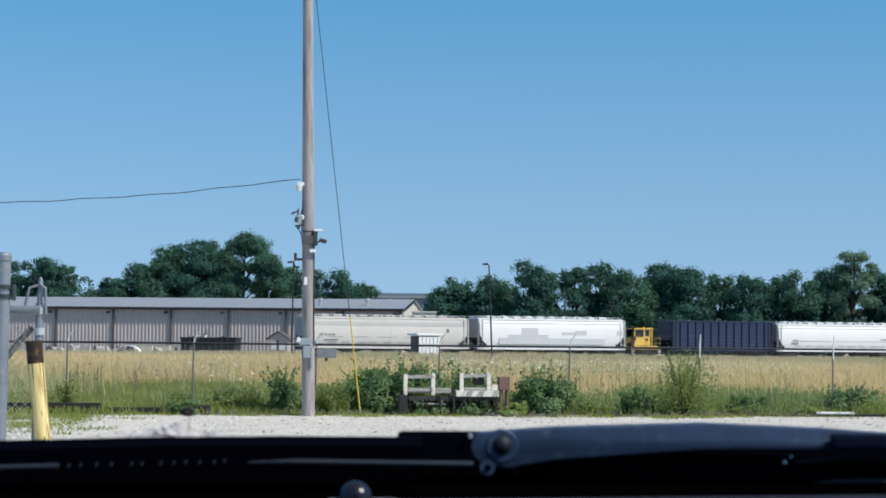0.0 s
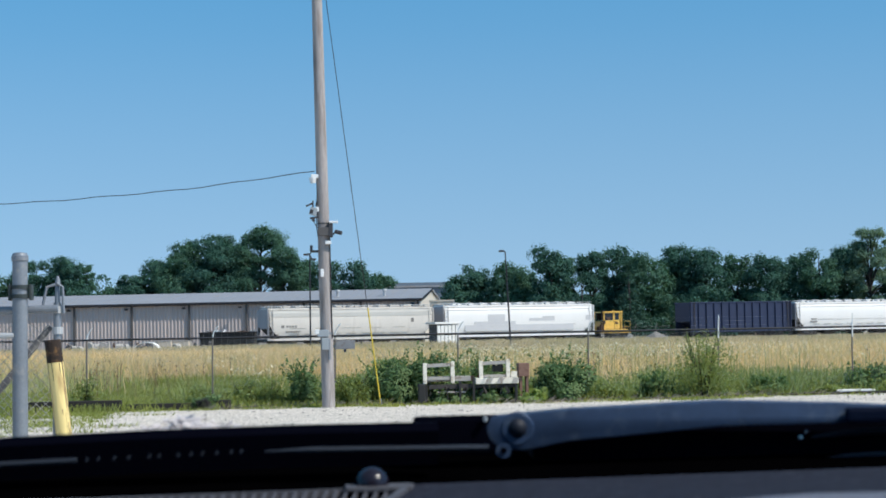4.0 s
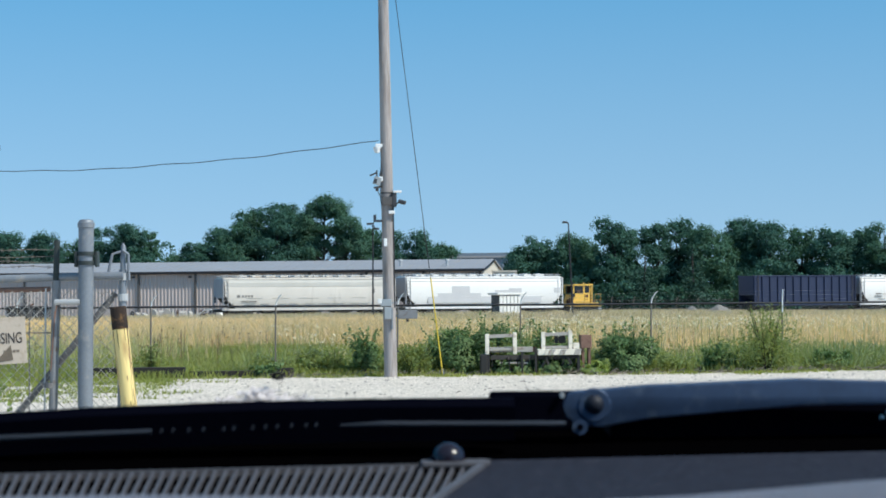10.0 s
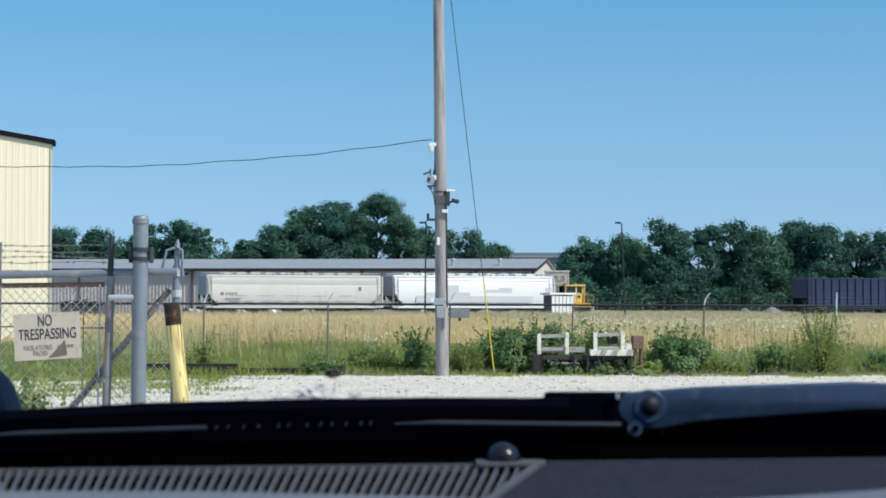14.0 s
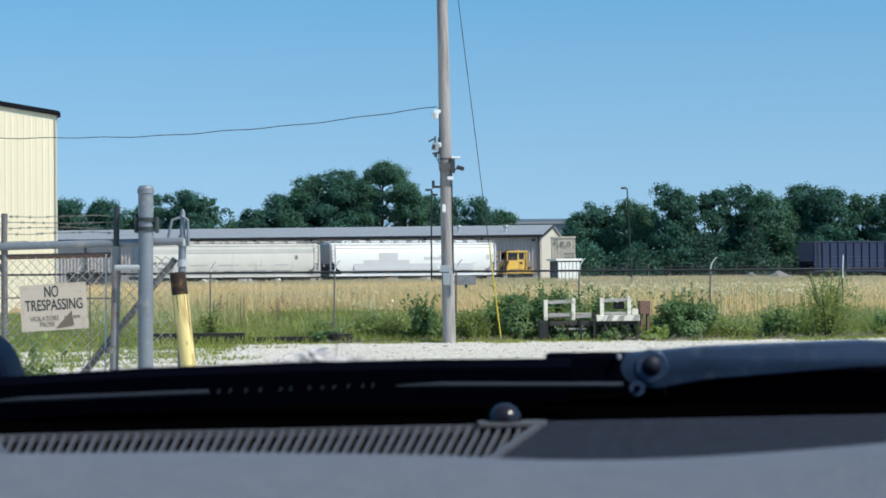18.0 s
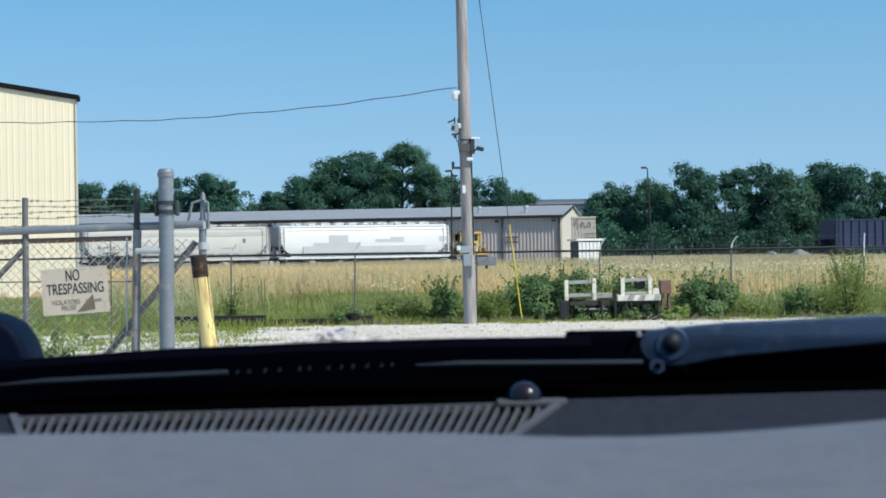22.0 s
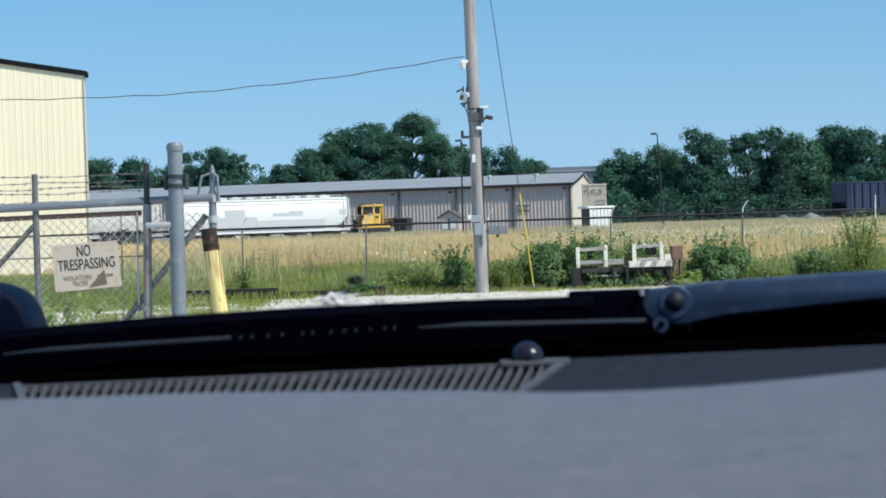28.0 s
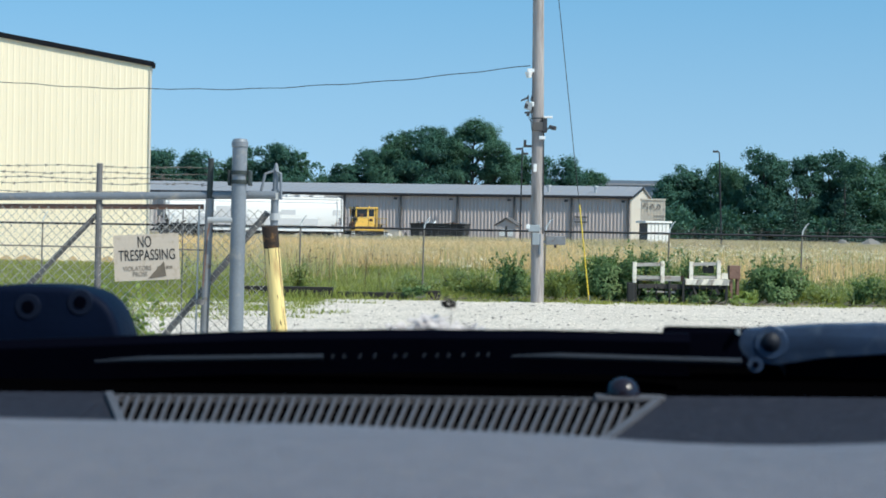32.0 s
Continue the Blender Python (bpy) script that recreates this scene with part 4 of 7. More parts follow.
def wheelsets(car, places):
    made = []
    for x in places:
        m = Mesh()
        m.tube([(0, -0.85, 0), (0, 0.85, 0)], 0.07, 8)
        for sy in (-1, 1):
            m.tube([(0, sy * 0.70, 0), (0, sy * 0.73, 0), (0, sy * 0.83, 0)], [0.45, 0.42, 0.41], 20)
            m.tube([(0, sy * 0.83, 0), (0, sy * 0.86, 0)], [0.16, 0.14], 12)
            for q in range(3):
                b = q * 2.09
                m.beam((math.cos(b) * 0.14, sy * 0.84, math.sin(b) * 0.14), (math.cos(b) * 0.36, sy * 0.84, math.sin(b) * 0.36), 0.05, 0.03)
        made.append(part("wheelset", m, WHEELSTEEL, car, at=pose(x, 0, RAIL_TOP + 0.42)))
    return made


def truck_frames(car, places):
    for x in places:
        for sy in (-1, 1):
            m = Mesh()
            m.prism([(x - 1.15, 0.62), (x - 0.95, 0.50), (x - 0.35, 0.30), (x + 0.35, 0.30), (x + 0.95, 0.50), (x + 1.15, 0.62), (x + 0.9, 0.78), (x + 0.3, 0.72), (x - 0.3, 0.72), (x - 0.9, 0.78)], "y", sy * 0.93 - 0.06, sy * 0.93 + 0.06)
            part("truck_frame", m, UNDERFRAME, car)
            part("spring_pack", Mesh().tube([(x - 0.12, sy * 0.93, 0.36), (x - 0.12, sy * 0.93, 0.68)], 0.08, 8).tube([(x + 0.12, sy * 0.93, 0.36), (x + 0.12, sy * 0.93, 0.68)], 0.08, 8), UNDERFRAME, car)


def ladder(x, y, z0, z1, w=0.45, along="x"):
    m = Mesh()
    for s in (-w / 2, w / 2):
        a, b = ((x + s, y, z0), (x + s, y, z1)) if along == "x" else ((x, y + s, z0), (x, y + s, z1))
        m.beam(a, b, 0.05, 0.05)
    z = z0 + 0.15
    while z < z1:
        a, b = ((x - w / 2, y, z), (x + w / 2, y, z)) if along == "x" else ((x, y - w / 2, z), (x, y + w / 2, z))
        m.tube([a, b], 0.02, 5)
        z += 0.38
    return m


def covered_hopper(name, label, length, top, paint, s, patches=(), bars=()):
    """A curved-side covered hopper: shell, roof, hatches, running board, slope sheets, bays, ends, trucks. Its origin is its middle."""
    car = thing(name, label, "railway car", "covered hopper cars", at=on_track(s))
    L, W = length / 2, 1.58
    sill, eave = 1.02, top - 0.42
    # the curved shell, with the roof's slope
    prof = [(-W * 0.80, sill), (-W * 0.91, sill + 0.38), (-W * 0.975, sill + 0.85), (-W, sill + 1.35), (-W * 0.995, eave - 0.95), (-W * 0.96, eave - 0.35), (-W * 0.86, eave)]
    prof = prof + [(-a, b) for a, b in reversed(prof)]

    def reach(z):
        """Half the length at a height: the lower corners are cut away by the slope sheets."""
        return L - 0.25 - max(0.0, 2.14 - z) * 1.02

    n = len(prof)
    shell = Mesh().add([(-reach(z), y, z) for y, z in prof] + [(reach(z), y, z) for y, z in prof], [(i, (i + 1) % n, n + (i + 1) % n, n + i) for i in range(n)])
    part("shell", shell, paint, car, smooth=True)
    for e in (-1, 1):
        sheet = Mesh().add([(e * (reach(z) + 0.004), y, z) for y, z in prof], [(i, i + 1, n - 2 - i, n - 1 - i) for i in range(n // 2 - 1)])
        # dark underframe colour puts shade on this downward-facing sheet
        part("slope_sheet", sheet, UNDERFRAME, car)
    roof = [(-W * 0.90, eave), (-W * 0.90, eave + 0.05), (-0.75, top - 0.22), (0.75, top - 0.22), (W * 0.90, eave + 0.05), (W * 0.90, eave)]
    part("roof", Mesh().prism(roof, "x", -L + 0.2, L - 0.2), paint, car)
    board = Mesh()
    for sy in (-0.95, 0.95):
        board.box(-L + 0.1, L - 0.1, sy - 0.22, sy + 0.22, top - 0.12, top - 0.08)
        k = -L + 0.6
        while k < L - 0.3:
            board.box(k - 0.03, k + 0.03, sy - 0.2, sy + 0.2, top - 0.3, top - 0.10)
            k += 1.25
    part("running_board", board, GALVDULL, car, "galvanised roof walkway")
    n = int((length - 2) / 1.45)
    for k in range(n):
        xk = (k - (n - 1) / 2) * 1.45
        part("hatch", Mesh().box(xk - 0.5, xk + 0.5, -0.38, 0.38, top - 0.22, top - 0.05, 0.04).beam((xk, -0.45, top - 0.02), (xk, 0.45, top - 0.02), 0.06, 0.05), paint, car)
    # top chord and side sill
    for sy in (-1, 1):
        part("side_sill", Mesh().box(-L, L, sy * W * 0.93 - 0.05, sy * W * 0.93 + 0.05, 0.86, 1.06), paint, car)
        part("top_chord", Mesh().box(-L + 0.2, L - 0.2, sy * W * 0.90 - 0.05, sy * W * 0.90 + 0.05, eave - 0.06, eave + 0.06), paint, car)
    # the ends: bulkhead, slope sheet, posts, ladder and platform
    for e in (-1, 1):
        x0, x1 = e * (L - 0.24), e * (L - 0.02)
        # bulkheads, and the left end's posts and ladder, wear the shade colour
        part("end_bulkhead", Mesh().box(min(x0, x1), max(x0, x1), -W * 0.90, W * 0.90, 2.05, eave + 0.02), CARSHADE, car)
        part("end_platform", Mesh().box(min(e * (L - 2.0), e * L), max(e * (L - 2.0), e * L), -W * 0.95, W * 0.95, 0.88, 0.98), UNDERFRAME, car)
        for sy in (-1, 1):
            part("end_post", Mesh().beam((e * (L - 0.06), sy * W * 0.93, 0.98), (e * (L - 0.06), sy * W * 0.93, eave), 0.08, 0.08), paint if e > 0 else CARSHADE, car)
            part("end_brace", Mesh().beam((e * (L - 0.75), sy * W * 0.9, 0.98), (e * (L - 1.25), sy * W * 0.9, 1.75), 0.08, 0.08), UNDERFRAME, car)
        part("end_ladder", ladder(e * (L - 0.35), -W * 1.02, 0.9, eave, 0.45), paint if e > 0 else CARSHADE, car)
        part("coupler", Mesh().box(min(e * L, e * (L + 0.5)), max(e * L, e * (L + 0.5)), -0.14, 0.14, 0.72, 0.98, 0.03), UNDERFRAME, car)
        part("brake_wheel", Mesh().tube([(e * (L + 0.02), 0.8, 1.9), (e * (L + 0.06), 0.8, 1.9)], 0.28, 14), UNDERFRAME, car)
    # outlet bays between the trucks
    for k in range(3):
        xk = (k - 1) * (length * 0.2)
        part("outlet_bay", Mesh().add([(xk - 1.6, -1.3, 1.02), (xk + 1.6, -1.3, 1.02), (xk + 1.6, 1.3, 1.02), (xk - 1.6, 1.3, 1.02), (xk - 0.4, -0.5, 0.40), (xk + 0.4, -0.5, 0.40), (xk + 0.4, 0.5, 0.40), (xk - 0.4, 0.5, 0.40)],
                                      [(0, 1, 2, 3), (4, 5, 6, 7), (0, 1, 5, 4), (1, 2, 6, 5), (2, 3, 7, 6), (3, 0, 4, 7)]), UNDERFRAME, car)
    part("centre_sill", Mesh().box(-L, L, -0.2, 0.2, 0.7, 0.88), UNDERFRAME, car)
    if paint is not GREYCAR:
        # strip of the shade colour draws the shadow line below the eave
        part("side_seam", Mesh().box(-L + 0.5, L - 0.5, -W * 0.97 - 0.004, -W * 0.94, eave - 0.40, eave - 0.35), CARSHADE, car, "painted shadow line under the eave")
    if paint is GREYCAR:
        part("upper_band", Mesh().prism([(-W * 0.992 - 0.012, eave - 0.74), (-W * 0.965 - 0.012, eave - 0.36), (-W * 0.90, eave - 0.06), (-W * 0.86, eave - 0.06), (-W * 0.93, eave - 0.36), (-W * 0.96, eave - 0.74)], "x", -L + 0.4, L - 0.4), UPPERBAND, car, "greyer band along the upper side")
    for z, n, reach in ((1.50, 9, 0.9), (2.02, 5, 0.95)):  # runs of grime along the seams
        rr = random.Random(int(length * 10) + n)
        for k in range(n):
            x0 = -L + 2.2 + (length - 4.4) * k / n + rr.uniform(0, 0.4)
            y = -W * (0.945 if z < 1.8 else 0.99)
            part("grime_streak", Mesh().box(x0, x0 + (length - 4.4) / n * rr.uniform(0.5, reach), y - 0.012, y + 0.05, z - 0.02, z + rr.uniform(0.01, 0.04)), GRIME, car)
    for x0, x1, z0, z1 in patches:
        part("paint_patch", Mesh().box(x0, x1, -W * 1.0 - 0.014, -W * 0.96, z0, z1), PATCH, car, "grey rectangle of overpainted lettering")
    for x0, x1, z0, z1 in bars:
        part("stencil_bar", Mesh().box(x0, x1, -W * 1.0 - 0.012, -W * 0.96, z0, z1), STENCIL, car, "faded dark stencilled mark")
    truck_frames(car, (-L + 2.0, L - 2.0))
    car_wheels[car.name] = wheelsets(car, [e * (L - 2.0) + q for e in (-1, 1) for q in (-0.88, 0.88)])
    return car


car_wheels = {}
WHITE_L, GREY_L = 17.3, 17.7
white_hopper = covered_hopper("covered_hopper", "white curved-side covered hopper car with grey overpainted patches", WHITE_L, 4.36, WHITECAR, 105.1 - WHITE_L / 2,
                              patches=[(-3.63, -1.72, 2.40, 3.10), (1.03, 2.57, 2.40, 2.68), (2.58, 3.96, 2.40, 2.86), (7.6, 8.3, 2.40, 2.90), (-5.18, -0.52, 2.06, 2.395), (-6.2, -0.53, 1.42, 2.055), (-0.52, 6.16, 1.42, 2.05)])
grey_hopper = covered_hopper("covered_hopper", "grimy pale grey covered hopper car with faded stencils", GREY_L, 4.30, GREYCAR, 105.1 - WHITE_L - 0.95 - GREY_L / 2,
                             bars=[(-7.4, -7.1, 2.1, 2.35)] + [(-6.9 + 0.3 * k, -6.72 + 0.3 * k, 2.14, 2.32) for k in range(4)] + [(-6.9 + 0.26 * k, -6.76 + 0.26 * k, 1.68, 1.80) for k in range(6)] + [(6.3, 6.6, 2.5, 2.9)])
covered_hopper("covered_hopper", "parked white covered hopper car behind the tall grass", WHITE_L, 4.2, WHITECAR, 124.1 + WHITE_L / 2,
                               bars=[(-6.6, -5.9, 2.0, 2.12), (-6.7, -5.8, 1.75, 1.85), (5.2, 6.4, 2.2, 2.3)])
covered_hopper("covered_hopper", "parked white covered hopper car behind the tall grass", WHITE_L, 4.2, WHITECAR, 142.3 + WHITE_L / 2)


def ribbed_hopper(s, length, top):
    """An open-top coal hopper with outside posts."""
    car = thing("open_hopper", "parked dark navy open-top hopper car with ribbed sides", "railway car", at=on_track(s))
    L, W = length / 2, 1.5
    for sy in (-1, 1):
        part("side_sheet", Mesh().box(-L + 0.1, L - 0.1, sy * W - 0.02, sy * W + 0.02, 1.0, top - 0.05), DARKCAR, car)
        part("top_chord", Mesh().box(-L, L, sy * W - 0.08, sy * W + 0.08, top - 0.14, top, 0.02), DARKCAR, car)
        part("side_sill", Mesh().box(-L, L, sy * W - 0.08, sy * W + 0.08, 0.86, 1.06, 0.02), DARKCAR, car)
        for k in range(14):
            xk = -L + 0.2 + k * (length - 0.4) / 13
            part("side_post", Mesh().prism([(xk - 0.08, sy * W), (xk - 0.05, sy * (W + 0.16)), (xk + 0.05, sy * (W + 0.16)), (xk + 0.08, sy * W)], "z", 1.05, top - 0.12), DARKCAR, car)
    for e in (-1, 1):
        part("end_sheet", Mesh().box(e * (L - 0.1) - 0.03, e * (L - 0.1) + 0.03, -W, W, 2.0, top - 0.05), DARKCAR, car)
        part("slope_sheet", Mesh().prism([(e * (L - 0.1), 2.2), (e * (L - 3.2), 0.9), (e * (L - 3.1), 0.86), (e * (L - 0.05), 2.1)], "y", -W, W), DARKCAR, car)
        part("end_ladder", ladder(e * (L - 0.4), -W - 0.12, 0.9, top), UNDERFRAME, car)
        part("coupler", Mesh().box(min(e * L, e * (L + 0.4)), max(e * L, e * (L + 0.4)), -0.14, 0.14, 0.72, 0.98, 0.03), UNDERFRAME, car)
        part("end_platform", Mesh().box(min(e * (L - 1.2), e * L), max(e * (L - 1.2), e * L), -W * 0.95, W * 0.95, 0.86, 0.96), UNDERFRAME, car)
    part("floor", Mesh().box(-L + 2.5, L - 2.5, -W + 0.05, W - 0.05, 0.78, 0.98), UNDERFRAME, car)
    truck_frames(car, (-L + 1.9, L - 1.9))
    wheelsets(car, [e * (L - 1.9) + q for e in (-1, 1) for q in (-0.88, 0.88)])
    return car


ribbed_hopper(123.7 - 13.0 / 2, 13.0, 4.08)


def rail_mover(s):
    """A small yellow railcar mover: frame, deck, hood, open cab with windows, stacks and railings. Its origin is its left end on the rails."""
    ob = thing("railcar_mover", "yellow railcar mover with an open cab pushing hopper cars", "locomotive", at=on_track(s))
    part("chassis", Mesh().box(0.25, 4.5, -1.15, 1.15, 0.62, 0.98, 0.05), UNDERFRAME, ob)
    part("deck", Mesh().box(0.22, 4.45, -1.32, 1.32, 1.0, 1.08, 0.02), SKIRTYELLOW, ob)
    part("deck_skirt", Mesh().box(0.75, 4.05, -1.34, -1.24, 1.085, 1.40, 0.03), MOVERYELLOW, ob)
    part("hood", Mesh().prism([(0.80, 1.09), (0.80, 1.62), (0.98, 2.02), (1.04, 2.32), (3.02, 2.32), (3.02, 1.09)], "y", -1.12, 1.12), MOVERYELLOW, ob)
    part("hood_top", Mesh().box(1.02, 2.30, -1.16, -0.6, 2.33, 2.40, 0.02), MOVERYELLOW, ob)
    # black block added where the hood has a dark notch
    part("front_notch", Mesh().box(0.80, 1.06, -1.145, -1.05, 2.02, 2.42, 0.02), BLACKSTEEL, ob, "black block standing in for a dark notch")
    part("vent", Mesh().box(2.42, 2.78, -1.15, -1.125, 1.98, 2.24), RUST, ob, "dark louvred vent")
    part("panel_seam", Mesh().box(2.30, 2.34, -1.14, -1.125, 1.42, 2.30), RUST, ob)
    part("panel_seam", Mesh().box(1.10, 2.95, -1.14, -1.125, 1.43, 1.47), RUST, ob)
    # the cab stands on the hood: posts, sills and a thin roof round a dark inside
    for x0, x1 in ((0.84, 0.97), (2.16, 2.36), (2.98, 3.10)):
        for y in (-1.10, 0.98):
            part("cab_pillar", Mesh().box(x0, x1, y, y + 0.12, 2.42, 3.26, 0.015), MOVERYELLOW, ob)
    part("rear_pillar", Mesh().box(3.16, 3.42, -1.12, -0.92, 1.09, 3.40, 0.02), SKIRTYELLOW, ob, "dull yellow rear pillar")
    part("window_sill", Mesh().box(2.36, 2.98, -1.11, -1.0, 2.33, 2.46), MOVERYELLOW, ob)
    part("cab_roof", Mesh().prism([(0.74, 3.26), (0.80, 3.37), (3.36, 3.42), (3.44, 3.28)], "y", -1.20, 1.20), MOVERYELLOW, ob)
    part("roof_lip", Mesh().box(0.78, 3.36, -1.22, -1.205, 3.20, 3.30), SKIRTYELLOW, ob)
    # dark sheet painted as the shade inside the cab
    part("cab_back", Mesh().box(0.98, 2.96, 0.70, 0.76, 2.42, 3.24), CABGLASS, ob, "dark sheet standing in for the shaded cab inside")
    part("cab_glass", Mesh().box(0.98, 2.15, -1.06, -1.04, 2.46, 3.18), CABGLASS, ob, "dark cab window")
    part("cab_glass", Mesh().box(2.37, 2.97, -1.06, -1.04, 2.48, 3.18), CABGLASS, ob, "dark cab window")
    part("window_bar", Mesh().box(0.98, 2.15, -1.085, -1.065, 2.70, 2.75), RUST, ob)
    part("seat_back", Mesh().box(1.35, 1.75, -1.082, -1.065, 2.47, 2.68, 0.005), RUST, ob, "worn brown seat back behind the window")
    part("stack", Mesh().tube([(0.68, -0.95, 1.2), (0.68, -0.95, 3.30), (0.68, -0.95, 3.42)], [0.075, 0.075, 0.10], 10), BLACKSTEEL, ob, "black exhaust stack")
    part("beacon", Mesh().tube([(2.6, -0.4, 3.4), (2.6, -0.4, 3.56)], [0.07, 0.05], 10), MOVERYELLOW, ob, "amber roof beacon")
    part("horn", Mesh().tube([(1.4, -0.6, 3.46), (1.0, -0.6, 3.46)], [0.03, 0.07], 8), BLACKSTEEL, ob)
    part("engine_cover", Mesh().box(3.46, 4.1, -0.7, 0.7, 1.09, 1.75, 0.05), BLACKSTEEL, ob, "dark engine cover")
    for x0, x1, y in ((3.6, 4.38, -1.28), (3.6, 4.38, 1.28), (0.28, 0.70, -1.28), (0.28, 0.70, 1.28)):
        m = Mesh()
        for q in (x0, x1):
            m.tube([(q, y, 1.08), (q, y, 2.30)], 0.03, 6)
        m.tube([(x0, y, 2.30), (x1, y, 2.30)], 0.03, 6).tube([(x0, y, 1.70), (x1, y, 1.70)], 0.025, 6)
        part("handrail", m, SKIRTYELLOW if x0 > 2 else BLACKSTEEL, ob)
    part("front_frame", Mesh().box(0.30, 0.62, -1.2, -1.0, 1.09, 1.95, 0.03), RUST, ob, "dark mechanical frame")
    part("air_tank", Mesh().tube([(0.32, -0.6, 1.5), (0.66, -0.6, 1.5)], 0.28, 12), RUST, ob)
    part("fuel_tank", Mesh().box(1.6, 2.9, -1.3, -1.0, 0.50, 0.95, 0.04), BLACKSTEEL, ob)
    for x in (0.35, 4.1):
        part("step", Mesh().box(x, x + 0.32, -1.36, -1.06, 0.42, 0.47).box(x, x + 0.32, -1.36, -1.06, 0.72, 0.77).box(x, x + 0.04, -1.36, -1.32, 0.42, 1.0).box(x + 0.28, x + 0.32, -1.36, -1.32, 0.42, 1.0), EQUIPWHITE, ob, "pale step irons")
    for e, x in ((-1, 0.25), (1, 4.5)):
        part("coupler", Mesh().box(min(x, x + e * 0.45), max(x, x + e * 0.45), -0.14, 0.14, 0.72, 0.98, 0.03), UNDERFRAME, ob)
    part("door_handle", Mesh().box(2.55, 2.70, -1.16, -1.13, 1.72, 1.77), BLACKSTEEL, ob)
    for child in ob.children:
        child.data.transform(Matrix.Diagonal((0.86, 1, 0.955, 1)))
    car_wheels[ob.name] = wheelsets(ob, (1.05, 3.0))
    return ob


MOVER_GAP = 0.62
mover = rail_mover(105.1 + MOVER_GAP)


# ---- buildings ----
def ribbed_panel(width, height0, height1, pitch, depth, rib):
    """A steel wall panel in the xz plane facing -y with trapezoid ribs; its top runs from height0 to height1."""
    m = Mesh()
    pts, x = [], 0.0
    while x < width - 1e-6:
        e = min(x + pitch, width)
        pts += [(x, 0.0), (e - rib * 1.6, 0.0), (e - rib * 1.3, -depth), (e - rib * 0.3, -depth)]
        x = e
    pts.append((width, 0.0))
    n = len(pts)
    for u, v in pts:
        m.v += [(u, v, 0), (u, v, height0 + (height1 - height0) * u / width)]
    m.f += [(2 * i, 2 * i + 2, 2 * i + 3, 2 * i + 1) for i in range(n - 1)]
    m.v += [(0, 0.08, 0), (0, 0.08, height0), (width, 0.08, 0), (width, 0.08, height1)]
    k = 2 * n
    m.f += [(k, k + 1, k + 3, k + 2), (0, 1, k + 1, k), (2 * n - 2, k + 2, k + 3, 2 * n - 1)]
    return m


def yellow_building():
    """The tall cream building: front gable wall of ribbed panels, eave corner, roof edge, side wall."""
    az, dist = -10.39, 75.0
    a = radians(az)
    ob = thing("warehouse", "tall cream ribbed-steel warehouse with dark roof trim", "building", at=pose(math.sin(a) * dist, math.cos(a) * dist, 0, 0, 0, 10.75))
    eave, slope, n, w = 7.47, 0.163, 44, 0.675
    for k in range(n):
        x1 = -k * w
        h1 = eave + slope * (-x1 if -x1 < 14.83 else 29.66 + x1)
        x0 = x1 - w
        h0 = eave + slope * (-x0 if -x0 < 14.83 else 29.66 + x0)
        part("wall_panel", ribbed_panel(w - 0.004, h0, h1, 0.225, 0.007, 0.045), CREAMWALL, ob, at=pose(x0, 0, 0))
    side = Mesh().box(-0.1, -0.02, 0.09, 30, 0, eave)
    part("side_wall", side, CREAMWALL, ob)
    part("back_wall", Mesh().box(-29.66, 0, 30, 30.1, 0, eave), CREAMWALL, ob)
    part("far_side_wall", Mesh().box(-29.66, -29.56, 0.09, 30, 0, eave), CREAMWALL, ob)
    ridge = eave + slope * 14.83
    part("roof", Mesh().prism([(0.06, eave - 0.05), (0.06, eave + 0.06), (-14.83, ridge + 0.12), (-29.9, eave + 0.06), (-29.9, eave - 0.05), (-14.83, ridge + 0.02)], "y", -0.05, 30.2), GREYROOF, ob)
    part("rake_trim", Mesh().prism([(0.10, eave - 0.10), (0.10, eave + 0.09), (-14.83, ridge + 0.15), (-29.9, eave + 0.09), (-29.9, eave - 0.10), (-14.83, ridge - 0.04)], "y", -0.09, -0.055), TRIMBLACK, ob, "black roof edge trim")
    part("gutter", Mesh().box(0.025, 0.15, -0.12, 0.10, eave - 0.15, eave + 0.04, 0.02), TRIMBLACK, ob, "black end of the eave gutter")
    part("corner_trim", Mesh().box(-0.05, 0.02, -0.05, 0.12, 0, eave), GABLEWALL, ob)
    q = random.Random(17)
    for k in range(22):  # splashed rust along the foot of the wall
        x = -0.8 - k * 0.62 - q.uniform(0, 0.3)
        h, d = q.uniform(0.12, 0.42), q.uniform(0.2, 0.5)
        part("rust_stain", Mesh().prism([(x - d, 0.01), (x + d, 0.01), (x + d * 0.6, h * 0.6), (x + d * 0.1, h), (x - d * 0.5, h * 0.7)], "y", -0.0155, -0.0125), WALLSTAIN, ob)
    return ob


yellow_building()


